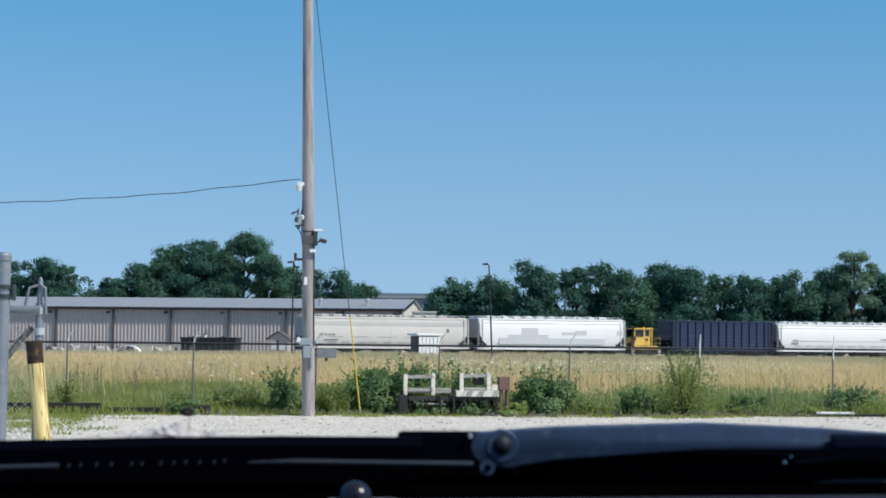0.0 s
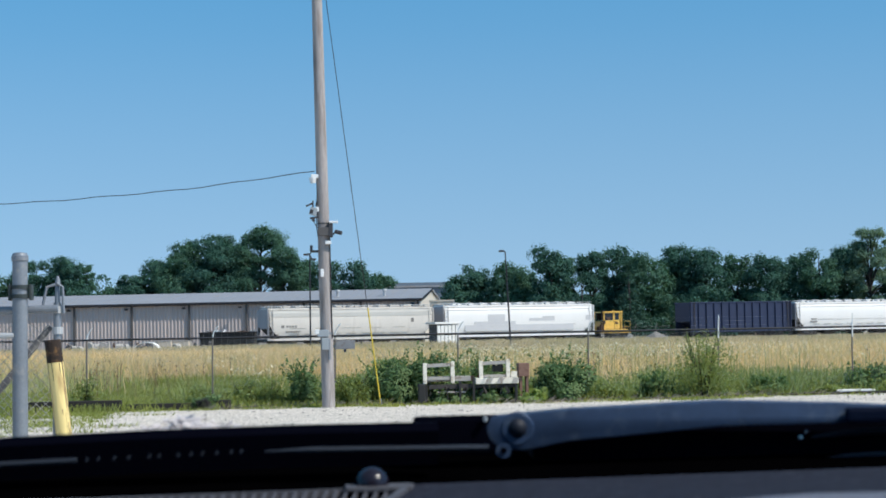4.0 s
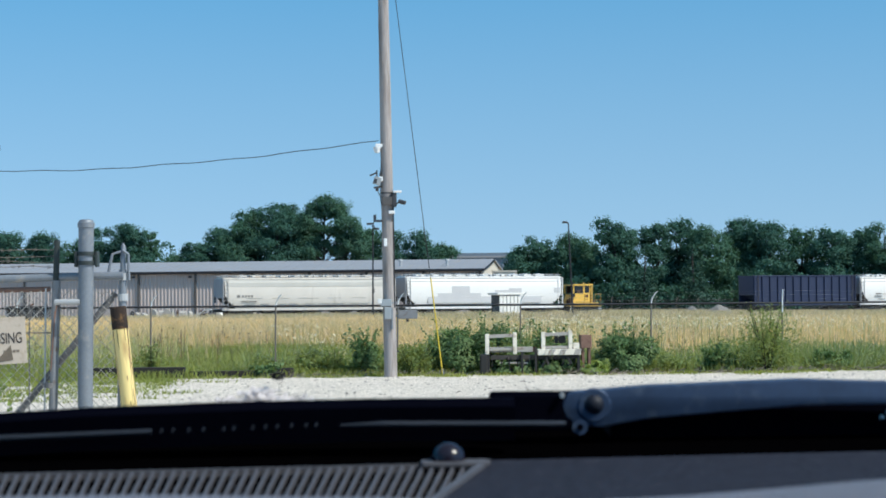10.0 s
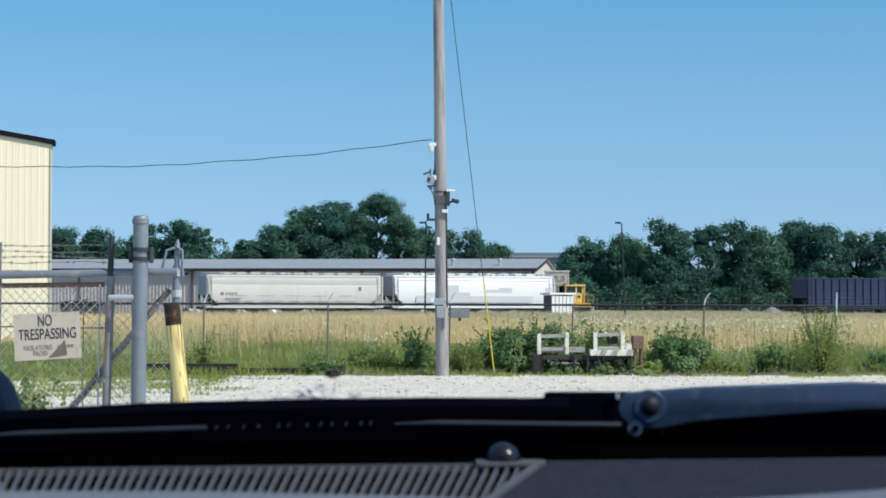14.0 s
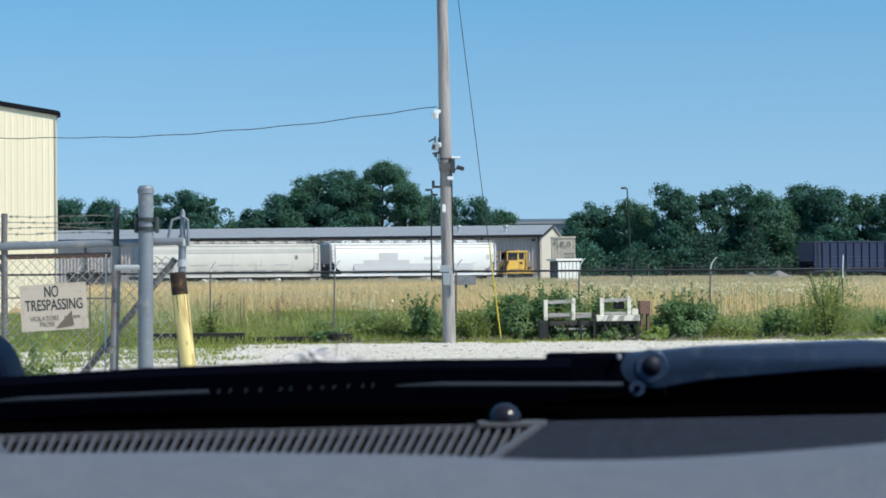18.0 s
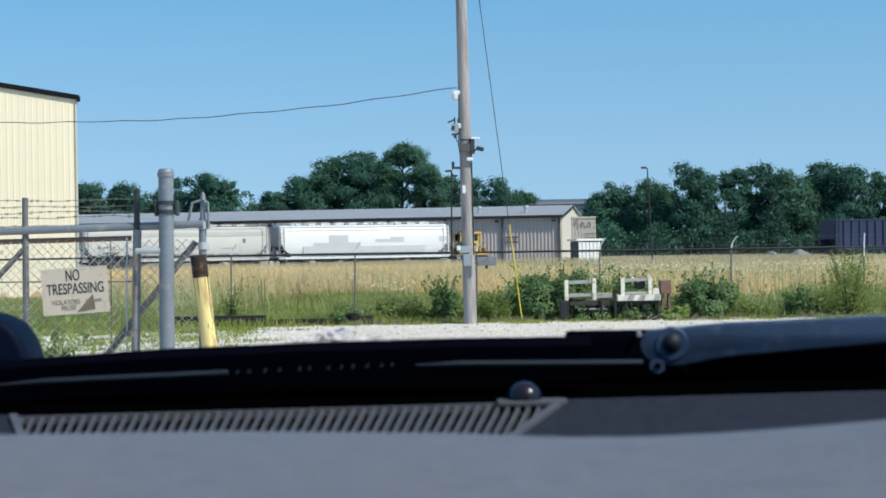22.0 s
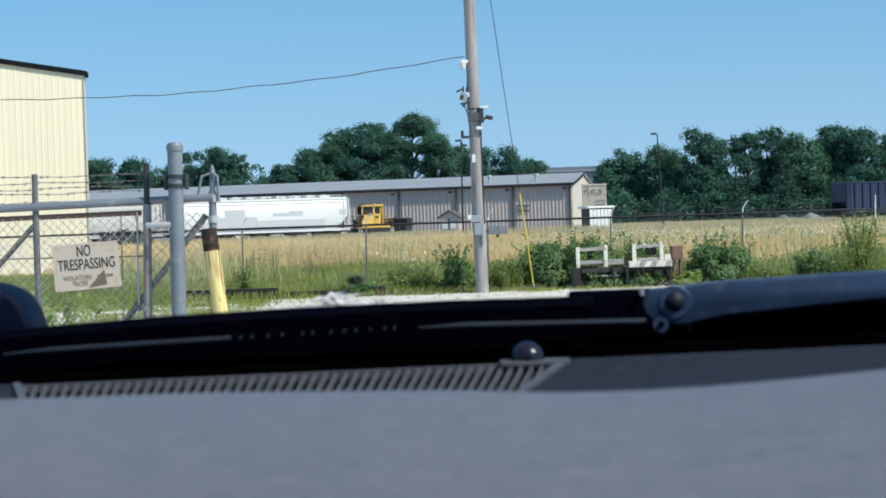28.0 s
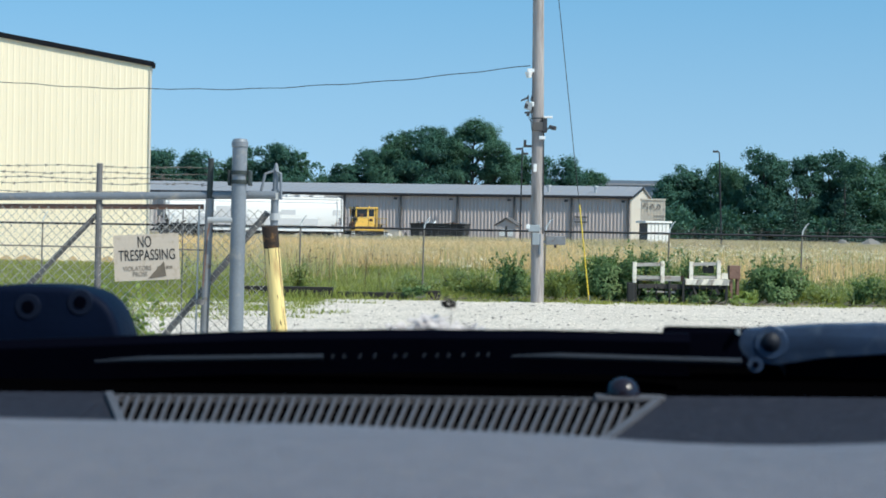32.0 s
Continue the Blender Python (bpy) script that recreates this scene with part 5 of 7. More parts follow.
def grey_building():
    """The long low storage building; its origin is the front corner at the gable end, x runs to the far end."""
    p = 219.0
    a, az0 = radians(3.33), 9.0
    d = p / math.cos(a - radians(az0))
    ob = thing("storage_building", "long low tan-grey ribbed-steel storage building with a pale metal roof", "building", at=pose(math.sin(a) * d, math.cos(a) * d, 0, 0, 0, -az0))
    eave, length, half, ridge, lip = 5.26, 100.0, 12.0, 6.45, 0.46
    w = 1.2
    for k in range(int(length / w)):
        part("wall_panel", ribbed_panel(w - 0.004, eave, eave, 0.4, 0.062, 0.11), GREYWALL, ob, at=pose(-(k + 1) * w, 0, 0))
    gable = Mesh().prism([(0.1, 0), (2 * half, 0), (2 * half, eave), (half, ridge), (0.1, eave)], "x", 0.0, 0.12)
    part("gable_wall", gable, GABLEWALL, ob, "gable wall painted paler to look sunlit")
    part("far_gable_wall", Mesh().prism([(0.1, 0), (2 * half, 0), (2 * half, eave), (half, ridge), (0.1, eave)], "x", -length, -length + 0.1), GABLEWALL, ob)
    part("back_wall", Mesh().box(-length, 0, 2 * half, 2 * half + 0.1, 0, eave), GREYWALL, ob)
    rise = (ridge - eave) / half
    part("roof", Mesh().prism([(-lip, eave - 0.02 - lip * rise), (-lip, eave + 0.14 - lip * rise), (half, ridge + 0.2), (2 * half + 0.6, eave + 0.08), (2 * half + 0.6, eave - 0.06), (half, ridge + 0.05)], "x", -length - 0.3, 0.35), GREYROOF, ob)
    for k in range(84):
        xk = -k * 1.2
        part("roof_seam", Mesh().prism([(-lip + 0.01, eave + 0.14 - lip * rise), (-lip + 0.01, eave + 0.19 - lip * rise), (half, ridge + 0.25), (half, ridge + 0.2)], "x", xk - 0.025, xk + 0.025), GREYROOF, ob)
    part("gutter", Mesh().prism([(-lip - 0.11, eave - 0.16), (-lip - 0.02, eave - 0.22), (-lip - 0.02, eave + 0.06), (-lip - 0.12, eave + 0.06)], "x", -length, 0.3), DARKTRIM, ob, "dark gutter along the eave")
    part("rake_trim", Mesh().prism([(-lip, eave - 0.1 - lip * rise), (-lip, eave + 0.16 - lip * rise), (half, ridge + 0.22), (half, ridge - 0.05)], "x", 0.35, 0.40), DARKTRIM, ob)
    for k in range(16):
        xk = -0.15 - k * 6.30 - 0.022 * k * k
        part("downspout", Mesh().box(xk - 0.12, xk + 0.12, -0.22, -0.06, 0, eave - 0.2, 0.03), SHEDDARK, ob, "dark downspout")
    for k in range(16):  # a floodlight beside each downspout, the fourth on a longer arm
        xk, reach = -0.75 - k * 6.30 - 0.022 * k * k, 0.80 if k == 3 else 0.20
        lamp = part("wall_lamp", Mesh().box(xk - 0.2, xk + 0.2, -reach - 0.1, -reach + 0.1, 4.62, 4.84, 0.03), EQUIPDARK, ob)
        part("lamp_arm", Mesh().beam((xk, -0.08, 4.9), (xk, -reach, 4.8), 0.06, 0.06), EQUIPGREY, lamp)
    for z in (2.35, 2.9):
        part("wall_rail", Mesh().box(-6.1, -4.7, -0.16, -0.08, z, z + 0.14), SHEDDARK, ob, "dark bar fixed to the wall")
    for xk, yk in ((-4.2, 3.0), (-9.5, 3.2)):
        z = eave + rise * yk
        part("roof_vent", Mesh().tube([(xk, yk, z), (xk, yk, z + 0.75)], 0.16, 10).tube([(xk, yk, z + 0.75), (xk, yk, z + 0.95)], [0.3, 0.26], 10), GALVDULL, ob, "grey roof vent pipe")
    return ob


grey_building()

# a far low roof over the trees
a = radians(3.3)
far = thing("far_warehouse", "distant flat-roofed blue-grey warehouse between the trees", "building", at=pose(math.sin(a) * 420, math.cos(a) * 420, 0, 0, 0, -2))
part("wall", Mesh().box(-16, 16, 0, 40, 0, 11.4), FARROOF, far)
part("roof", Mesh().box(-16.5, 16.5, -0.5, 40.5, 11.4, 12.0), FARROOF, far)
part("fascia", Mesh().box(-16.4, 16.4, -0.56, -0.51, 11.0, 11.38), GREYROOF, far)


def at_az(az, dist, turn=0.0, z=0.0):
    b = radians(az)
    return pose(math.sin(b) * dist, math.cos(b) * dist, z, 0, 0, turn)


def guard_shed():
    """The small flat-roofed hut: its side painted dark for shade, its slatted front white."""
    ob = thing("guard_shed", "small flat-roofed shed with shade-dark side and white slatted front", "shed", at=at_az(4.02, 172, 20))
    part("side_wall", Mesh().box(-1.0, -0.93, -0.82, 0.9, 0, 2.22), SHEDDARK, ob, "side wall in a shade-dark colour")
    part("back_wall", Mesh().box(-0.92, 0.95, 0.82, 0.9, 0, 2.22), SHEDDARK, ob)
    part("right_wall", Mesh().box(0.93, 1.0, -0.81, 0.81, 0, 2.22), SHEDWHITE, ob)
    for k in range(6):
        x = -1.0 + k * 0.345
        part("slat", Mesh().box(x, x + 0.28, -0.9, -0.83, 0, 2.15), SHEDWHITE, ob)
    part("inner_wall", Mesh().box(-0.9, 0.9, -0.78, -0.74, 0, 2.2), SHEDDARK, ob)
    part("roof", Mesh().box(-1.25, 1.25, -1.0, 1.1, 2.24, 2.42, 0.03), SHEDWHITE, ob, "white overhanging roof")
    return ob


guard_shed()


def graffiti_boxcar():
    """A tan box body parked by the gable, with spray-painted marks."""
    ob = thing("storage_container", "tan ribbed steel storage box with dark sprayed marks", "container", at=at_az(3.98, 210, -3))
    part("body", Mesh().box(-1.25, 1.25, 0, 3.0, 0.5, 4.75, 0.05), BOXTAN, ob)
    for k in range(8):
        part("rib", Mesh().box(-1.2 + k * 0.33, -1.1 + k * 0.33, -0.05, 0.0, 0.6, 4.6), BOXTAN, ob)
    part("top_rail", Mesh().box(-1.32, 1.32, -0.07, 3.05, 4.76, 4.94), BOXTAN, ob)
    part("skid", Mesh().box(-1.2, 1.2, 0.1, 2.9, 0, 0.5), UNDERFRAME, ob)
    rr = random.Random(5)
    for k in range(9):
        x, z = -1.0 + 0.22 * k, 4.15 + rr.uniform(-0.2, 0.25)
        part("sprayed_mark", Mesh().beam((x, -0.07, z - 0.25), (x + rr.uniform(-0.2, 0.3), -0.07, z + rr.uniform(0.1, 0.35)), 0.02, 0.09), STENCIL, ob)
    for k in range(3):
        part("sprayed_bar", Mesh().box(0.1, 1.15, -0.08, -0.055, 2.3 + 0.4 * k, 2.38 + 0.4 * k), STENCIL, ob)
    return ob


graffiti_boxcar()


def play_shed():
    ob = thing("garden_shed", "small grey gabled shed with two white windows by the long building", "shed", at=at_az(-0.20, 214, -13))
    part("walls", Mesh().prism([(-1.05, 0), (1.05, 0), (1.05, 1.95), (0, 2.55), (-1.05, 1.95)], "y", 0, 1.9), GREYWALL, ob)
    part("roof", Mesh().prism([(-1.3, 1.82), (0, 2.62), (1.3, 1.82), (1.3, 1.94), (0, 2.76), (-1.3, 1.94)], "y", -0.2, 2.1), SHEDDARK, ob)
    for x in (-0.75, 0.15):
        part("window", Mesh().box(x, x + 0.6, -0.04, 0.0, 0.75, 1.5), SHEDWHITE, ob)
    part("door_frame", Mesh().box(-0.1, 0.1, -0.03, 0.0, 0.05, 1.8), SHEDDARK, ob)
    return ob


play_shed()


def dumpster():
    ob = thing("roll_off_dumpster", "long black roll-off dumpster heaped with scrap by the wall", "dumpster", at=at_az(-2.17, 212, -13))
    part("tub", Mesh().prism([(-2.9, 0.25), (2.8, 0.25), (3.0, 1.95), (-3.0, 1.95)], "y", 0, 2.2), BLACKSTEEL, ob)
    part("top_rail", Mesh().box(-3.05, 3.05, -0.08, 0.02, 1.85, 2.0).box(-3.05, 3.05, 2.18, 2.28, 1.85, 2.0), BLACKSTEEL, ob)
    for k in range(9):
        x = -2.7 + k * 0.67
        part("side_rib", Mesh().box(x, x + 0.12, -0.1, -0.01, 0.3, 1.85), BLACKSTEEL, ob)
    part("skid", Mesh().box(-2.6, 2.6, 0.3, 0.5, 0, 0.25).box(-2.6, 2.6, 1.7, 1.9, 0, 0.25), BLACKSTEEL, ob)
    rr = random.Random(3)
    for k in range(12):
        x = rr.uniform(-2.6, 2.4)
        part("scrap", Mesh().beam((x, rr.uniform(0.3, 1.9), 1.9), (x + rr.uniform(-0.7, 0.7), rr.uniform(0.3, 1.9), 2.0 + rr.uniform(0.05, 0.25)), 0.12, 0.1), (SHEDWHITE, RUST, EQUIPGREY)[k % 3], ob)
    return ob


dumpster()


def scrap_bin():
    """A low dark steel bin on skids at the far edge of the field, with odds and ends in it."""
    ob = thing("scrap_bin", "low dark steel scrap bin at the edge of the field", "bin", at=at_az(-9.55, 152, -6))
    part("tub", Mesh().prism([(-1.45, 0.2), (1.4, 0.2), (1.6, 1.55), (-1.6, 1.55)], "y", 0, 1.6), SHEDDARK, ob)
    part("rim", Mesh().box(-1.66, 1.66, -0.07, 0.02, 1.47, 1.6, 0.02), BLACKSTEEL, ob)
    for k in range(5):
        part("side_rib", Mesh().box(-1.35 + k * 0.66, -1.24 + k * 0.66, -0.09, 0.0, 0.25, 1.46), BLACKSTEEL, ob)
    part("skid", Mesh().box(-1.3, 1.3, 0.2, 0.35, 0, 0.2).box(-1.3, 1.3, 1.25, 1.4, 0, 0.2), BLACKSTEEL, ob)
    q = random.Random(4)
    for k in range(7):
        x = q.uniform(-1.3, 1.2)
        part("scrap", Mesh().beam((x, q.uniform(0.2, 1.3), 1.5), (x + q.uniform(-0.4, 0.4), q.uniform(0.2, 1.3), 1.6 + q.uniform(0.05, 0.3)), 0.1, 0.08), (RUST, SHEDDARK, BRACE)[k % 3], ob)
    return ob


scrap_bin()

rr = random.Random(11)
for k in range(26):  # dumped rubbish against the wall
    b = at_az(-6.6 + k * 0.16 + rr.uniform(-0.05, 0.05), 214 + rr.uniform(-2, 2), rr.uniform(0, 180))
    s, h = rr.uniform(0.15, 0.6), rr.uniform(0.75, 1.3)
    thing("rubble_lump", "lump of dumped rubble and scrap by the wall", "rubble", "rubble by the wall", at=b,
          mesh=Mesh().prism([(-s, 0), (s, 0), (s * 0.8, h * 0.7), (s * 0.15, h), (-s * 0.7, h * 0.8)], "y", -s * 0.6, s * 0.6), material=(RUBBLE, RUST, GREYBOARD, RUBBLE, SHEDDARK)[rr.randrange(5)])
m = Mesh()
for k in range(8):
    b0, b1 = math.pi * k / 8, math.pi * (k + 1) / 8
    m.prism([(1.5 * math.cos(b0), 1.12 * math.sin(b0)), (1.5 * math.cos(b1), 1.12 * math.sin(b1)), (1.42 * math.cos(b1), 1.05 * math.sin(b1)), (1.42 * math.cos(b0), 1.05 * math.sin(b0))], "y", 0, 0.9)
thing("culvert_arch", "white half-round culvert piece lying by the wall", "culvert", at=at_az(-4.45, 212, -13), mesh=m, material=SHEDWHITE)


for az, w in ((-3.98, 0.85), (-3.52, 0.95)):
    crate = thing("crate", "pale tan wooden crate standing by the wall", "crate", "crates by the wall", at=at_az(az, 213, -9))
    part("box", Mesh().box(-w, w, 0, 0.9, 0, 1.12, 0.03), BOXTAN, crate)
    part("lid", Mesh().box(-w - 0.04, w + 0.04, -0.05, 0.95, 1.124, 1.18, 0.02), GREYBOARD, crate)
    for x in (-w * 0.5, w * 0.5):
        part("batten", Mesh().box(x - 0.05, x + 0.05, -0.04, -0.002, 0, 1.1), BOXTAN, crate)


def lamp_post(az, dist, height, lean, heads, label):
    ob = thing("yard_lamp", label, "lamp post", "yard lamps", at=at_az(az, dist))
    part("mast", Mesh().tube([(0, 0, 0), (lean, 0, height)], [0.08, 0.05], 10), DARKTRIM, ob)
    part("base", Mesh().tube([(0, 0, 0), (0, 0, 0.5)], 0.24, 12), GALVDULL, ob)
    for dx, dz in heads:
        x, z = lean + dx, height + dz
        part("arm", Mesh().tube([(lean, 0, height - 0.1), (x * 0.5 + lean * 0.5, 0, z + 0.08), (x, 0, z)], 0.04, 6), DARKTRIM, ob)
        part("lamp_head", Mesh().box(x - 0.22, x + 0.22, -0.16, 0.16, z - 0.08, z + 0.08, 0.03), EQUIPDARK, ob)
    return ob


lamp_post(5.93, 165, 8.1, -0.32, [(-0.3, 0.05)], "slim dark leaning yard lamp in the field")
lamp_post(0.20, 166, 8.3, 0.05, [(0.45, 0.15), (0.3, -0.5), (-0.3, -0.1)], "dark yard lamp mast with several heads")

# the dark rail fence and gravel heaps beyond the track
yard = thing("rail_fence", "dark post-and-rail yard fence with barbed arms before the wood", "fence", at=on_track(60, 0))
yf = 32.0
for k in range(46):
    x = k * 3.0
    part("post", Mesh().tube([(x, yf, 0), (x, yf, 1.75), (x + 0.22, yf, 2.1)], [0.045, 0.04, 0.03], 6), FENCEPOST, yard)
for z in (0.7, 1.7):
    part("rail", Mesh().tube([(0, yf, z), (135, yf, z)], 0.03, 6), DARKTRIM, yard)
for az, w, h in ((9.31, 0.8, 1.15), (10.06, 1.3, 1.3)):
    m = Mesh()
    bm = bmesh.new()
    bmesh.ops.create_icosphere(bm, subdivisions=3, radius=1)
    for v in bm.verts:
        k = 1 + 0.25 * noise.noise(v.co * 2.2 + Vector((az, 0, 0)))
        r = math.hypot(v.co.x, v.co.y)
        v.co = Vector((v.co.x * w * k * 1.3, v.co.y * w * k, max(0, h * max(0.0, 1 - r) ** 0.75 * k * 0.95 if v.co.z > 0 else 0)))
    m.take(bm)
    thing("stone_mound", "mound of grey crushed stone beyond the field", "mound", "stone mounds", at=at_az(az, 224), mesh=m, material=HEAP)


# ---- the near fence ----
fence = thing("chain_link_fence", "galvanised chain-link fence with angled barbed-wire arms along the weeds", "fence", at=pose(0, 46, 0))
FENCE_X = [-10.9, -7.95, -4.9, -2.05, 0.75, 3.58, 6.61, 9.66, 12.83, 15.9, 19.0]
for x in FENCE_X:
    post = part("post", Mesh().tube([(x - 0.04, 0, 0), (x - 0.02, 0, 1.56)], 0.020, 8), FENCEPOST, fence)
    if x > 9:
        part("barb_arm", Mesh().tube([(x - 0.02, -0.026, 1.30), (x - 0.02, -0.03, 1.6), (x - 0.01, -0.05, 1.86)], [0.016, 0.016, 0.011], 6), EQUIPWHITE, post, "pale upright barb arm")
    else:
        part("barb_arm", Mesh().tube([(x - 0.02, 0, 1.54), (x + 0.0, -0.01, 1.66), (x + 0.07, -0.04, 1.78), (x + 0.12, -0.06, 1.83)], [0.017, 0.016, 0.014, 0.010], 6), EQUIPWHITE, post, "pale angled barb arm")
part("top_rail", Mesh().tube([(-14, 0, 1.55), (-4, 0.0, 1.56), (6, 0, 1.54), (22, 0, 1.53)], 0.024, 8), DARKTRIM, fence, "dark top rail")
m = Mesh()
for k in range(3):
    m.tube([(x + 0.02 + 0.03 * k, -0.02 * k, 1.62 + 0.09 * k + 0.02 * ((j * 7) % 3 - 1)) for j, x in enumerate(np.arange(-14, 22.1, 3.0))], 0.0005, 4)
part("barbed_wire", m, GALVDULL, fence)


def link_mesh(x0, x1, z0, z1, pitch, r, n=3, sag=0.0):
    """Chain-link wires: two families of slanting strands between x0..x1 and z0..z1, bent out of true by sag."""
    m = Mesh()
    h = z1 - z0
    q = random.Random(int(pitch * 1e4))
    k = x0 - h
    while k < x1:
        for s in (1, -1):
            ax, az_, bx, bz = max(k, x0), z0 + max(0.0, x0 - k), min(k + h, x1), z1 - max(0.0, k + h - x1)
            if bx - ax > 0.01:
                steps = 9 if sag else 1
                pts = []
                for i in range(steps + 1):
                    u = i / steps
                    x, z = ax + (bx - ax) * u, az_ + (bz - az_) * u
                    w = sag * (math.sin(x * 2.3 + z * 3.1) + q.uniform(-0.6, 0.6)) if 0 < i < steps else 0.0
                    pts.append((x + w if s > 0 else x0 + x1 - x + w, 0.0 if s > 0 else r * 1.5, z + w * 0.5))
                m.tube(pts, r * (q.uniform(0.75, 1.25) if sag else 1.0), n, False)
        k += pitch
    return m


part("link_mesh", link_mesh(-14, 22, 0.05, 1.54, 0.075, 0.0013), GALVDULL, fence, "fine chain-link wire")


# ---- the gate ----
GY = 15.4
gate = thing("chain_link_gate", "galvanised chain-link slide gate with rusty rail and barbed wire", "gate", at=pose(0, GY, 0))
part("top_tube", Mesh().tube([(-7.2, 0, 1.775), (-4.0, 0, 1.79), (-1.86, 0, 1.835)], 0.030, 12), GALV, gate)
part("rusty_rail", Mesh().tube([(-7.2, 0.03, 1.70), (-4.0, 0.03, 1.715), (-2.42, 0.03, 1.735)], 0.020, 10), RUSTYBOX, gate, "rusted second rail")
part("bottom_rail", Mesh().tube([(-7.2, 0.03, 0.22), (-1.9, 0.03, 0.24)], 0.024, 10), GALV, gate)
part("end_post", Mesh().tube([(-2.415, -0.02, 0.10), (-2.365, -0.02, 1.80)], 0.033, 12), DULLPOST, gate, "weathered galvanised gate end post")
part("end_post_top", Mesh().tube([(-2.372, -0.02, 1.70), (-2.36, -0.02, 2.11)], 0.023, 12), DARKPIPE, gate, "dark upper pipe of the end post")
m = Mesh()
for k in range(5):  # a run of rust down the sunny side of the post
    b0, b1 = radians(-10 + k * 20), radians(-10 + (k + 1) * 20)
    top, low = 1.66 - 0.04 * abs(k - 2), 1.10 + 0.05 * ((k * 3) % 4)
    m.add([(-2.405 + 0.0344 * math.sin(b0), -0.02 - 0.0344 * math.cos(b0), low), (-2.405 + 0.0344 * math.sin(b1), -0.02 - 0.0344 * math.cos(b1), low + 0.03),
           (-2.372 + 0.0344 * math.sin(b1), -0.02 - 0.0344 * math.cos(b1), top), (-2.372 + 0.0344 * math.sin(b0), -0.02 - 0.0344 * math.cos(b0), top - 0.02)], [(0, 1, 2, 3)])
part("rust_run", m, RUSTYBOX, gate, "run of rust down the end post")
part("mid_post", Mesh().tube([(-3.245, 0.02, 0.10), (-3.235, 0.02, 1.78)], 0.026, 10), BRACE, gate)
part("mid_post_top", Mesh().tube([(-3.237, 0.02, 1.80), (-3.233, 0.02, 2.06)], 0.024, 10), BRACE, gate)
part("outer_post", Mesh().tube([(-6.0, 0.02, 0.10), (-6.0, 0.02, 2.06)], 0.026, 10), GALVDULL, gate)
part("brace", Mesh().tube([(-3.26, 0.05, 1.66), (-4.55, 0.05, 0.30)], 0.022, 8), BRACE, gate, "slanting brace pipe")
part("brace", Mesh().tube([(-1.93, 0.10, 1.70), (-2.95, 0.10, 0.45)], 0.026, 8), BRACE, gate, "slanting brace pipe")
part("stub_arm", Mesh().tube([(-2.36, -0.14, 1.635), (-2.17, -0.15, 1.635)], 0.022, 10), GALVDULL, gate, "short pale pipe to the gate post")
part("lower_band", Mesh().tube([(-2.42, -0.02, 0.98), (-2.418, -0.02, 1.02)], 0.042, 12), BRACE, gate)
part("tension_bar", Mesh().tube([(-2.47, 0.0, 0.25), (-2.45, 0.0, 1.74)], 0.007, 6), GALVDULL, gate)
part("tension_bar", Mesh().tube([(-2.585, 0.03, 0.25), (-2.58, 0.03, 1.72)], 0.005, 6), BRACE, gate)
part("mesh_panel", link_mesh(-7.1, -1.93, 0.25, 1.72, 0.071, 0.0027, 3, 0.007), LINKWIRE, gate, "chain-link wire panel")
part("tie_wire", Mesh().tube([(-7.2, 0, 1.40), (-5, 0, 1.415), (-3.24, 0, 1.41), (-2.4, 0, 1.40)], 0.006, 5), FENCEPOST, gate)
wire = random.Random(21)
for k, z in enumerate((1.845, 1.915, 1.955, 1.995, 2.045)):
    pts = []
    for j in range(51):
        x = -7.2 + j * 0.0967
        pts.append((x, 0.02, z - 0.01 + 0.006 * math.sin(j * 0.65 + k * 2) + wire.uniform(-0.004, 0.004)))
    strand = part("barbed_wire", Mesh().tube(pts, 0.0026, 4), FENCEPOST, gate, "barbed wire strand")
    m = Mesh()
    for j in range(1, 50):
        (x, y, zz), (xn, _, zn) = pts[j], pts[j + 1]
        u, tip = wire.uniform(0.0, 0.7), wire.uniform(0.008, 0.015)
        x, zz = x + (xn - x) * u, zz + (zn - zz) * u
        m.beam((x - 0.010, y, zz - tip), (x + 0.010, y, zz + tip), 0.004, 0.004).beam((x - 0.012, y, zz + tip * 0.8), (x + 0.008, y, zz - tip * 0.8), 0.004, 0.004)
    tagged(part("barbs", m, FENCEPOST, strand), kind="stuff")

gp = thing("gate_post", "thick galvanised steel gate post with a domed cap", "post", at=pose(-2.125, GY - 0.12, 0))
part("pipe", Mesh().tube([(-0.018, 0, 0), (0, 0, 2.20)], 0.058, 20), GALV, gp, smooth=True)
part("cap", Mesh().tube([(0, 0, 2.195), (0, 0, 2.20), (0, 0, 2.236), (0, 0, 2.242), (0, 0, 2.256), (0, 0, 2.262)], [0.060, 0.065, 0.065, 0.058, 0.054, 0.03], 20), GALV, gp, smooth=True)
for z in (1.93, 2.00):
    part("clamp_band", Mesh().tube([(0, 0, z - 0.015), (0, 0, z + 0.015)], 0.068, 20), DARKPIPE, gp, "dark steel clamp band")
for x in (-0.088, 0.066):
    part("roller_bracket", Mesh().box(x, x + 0.022, -0.03, 0.10, 1.90, 2.02, 0.008), DARKPIPE, gp)

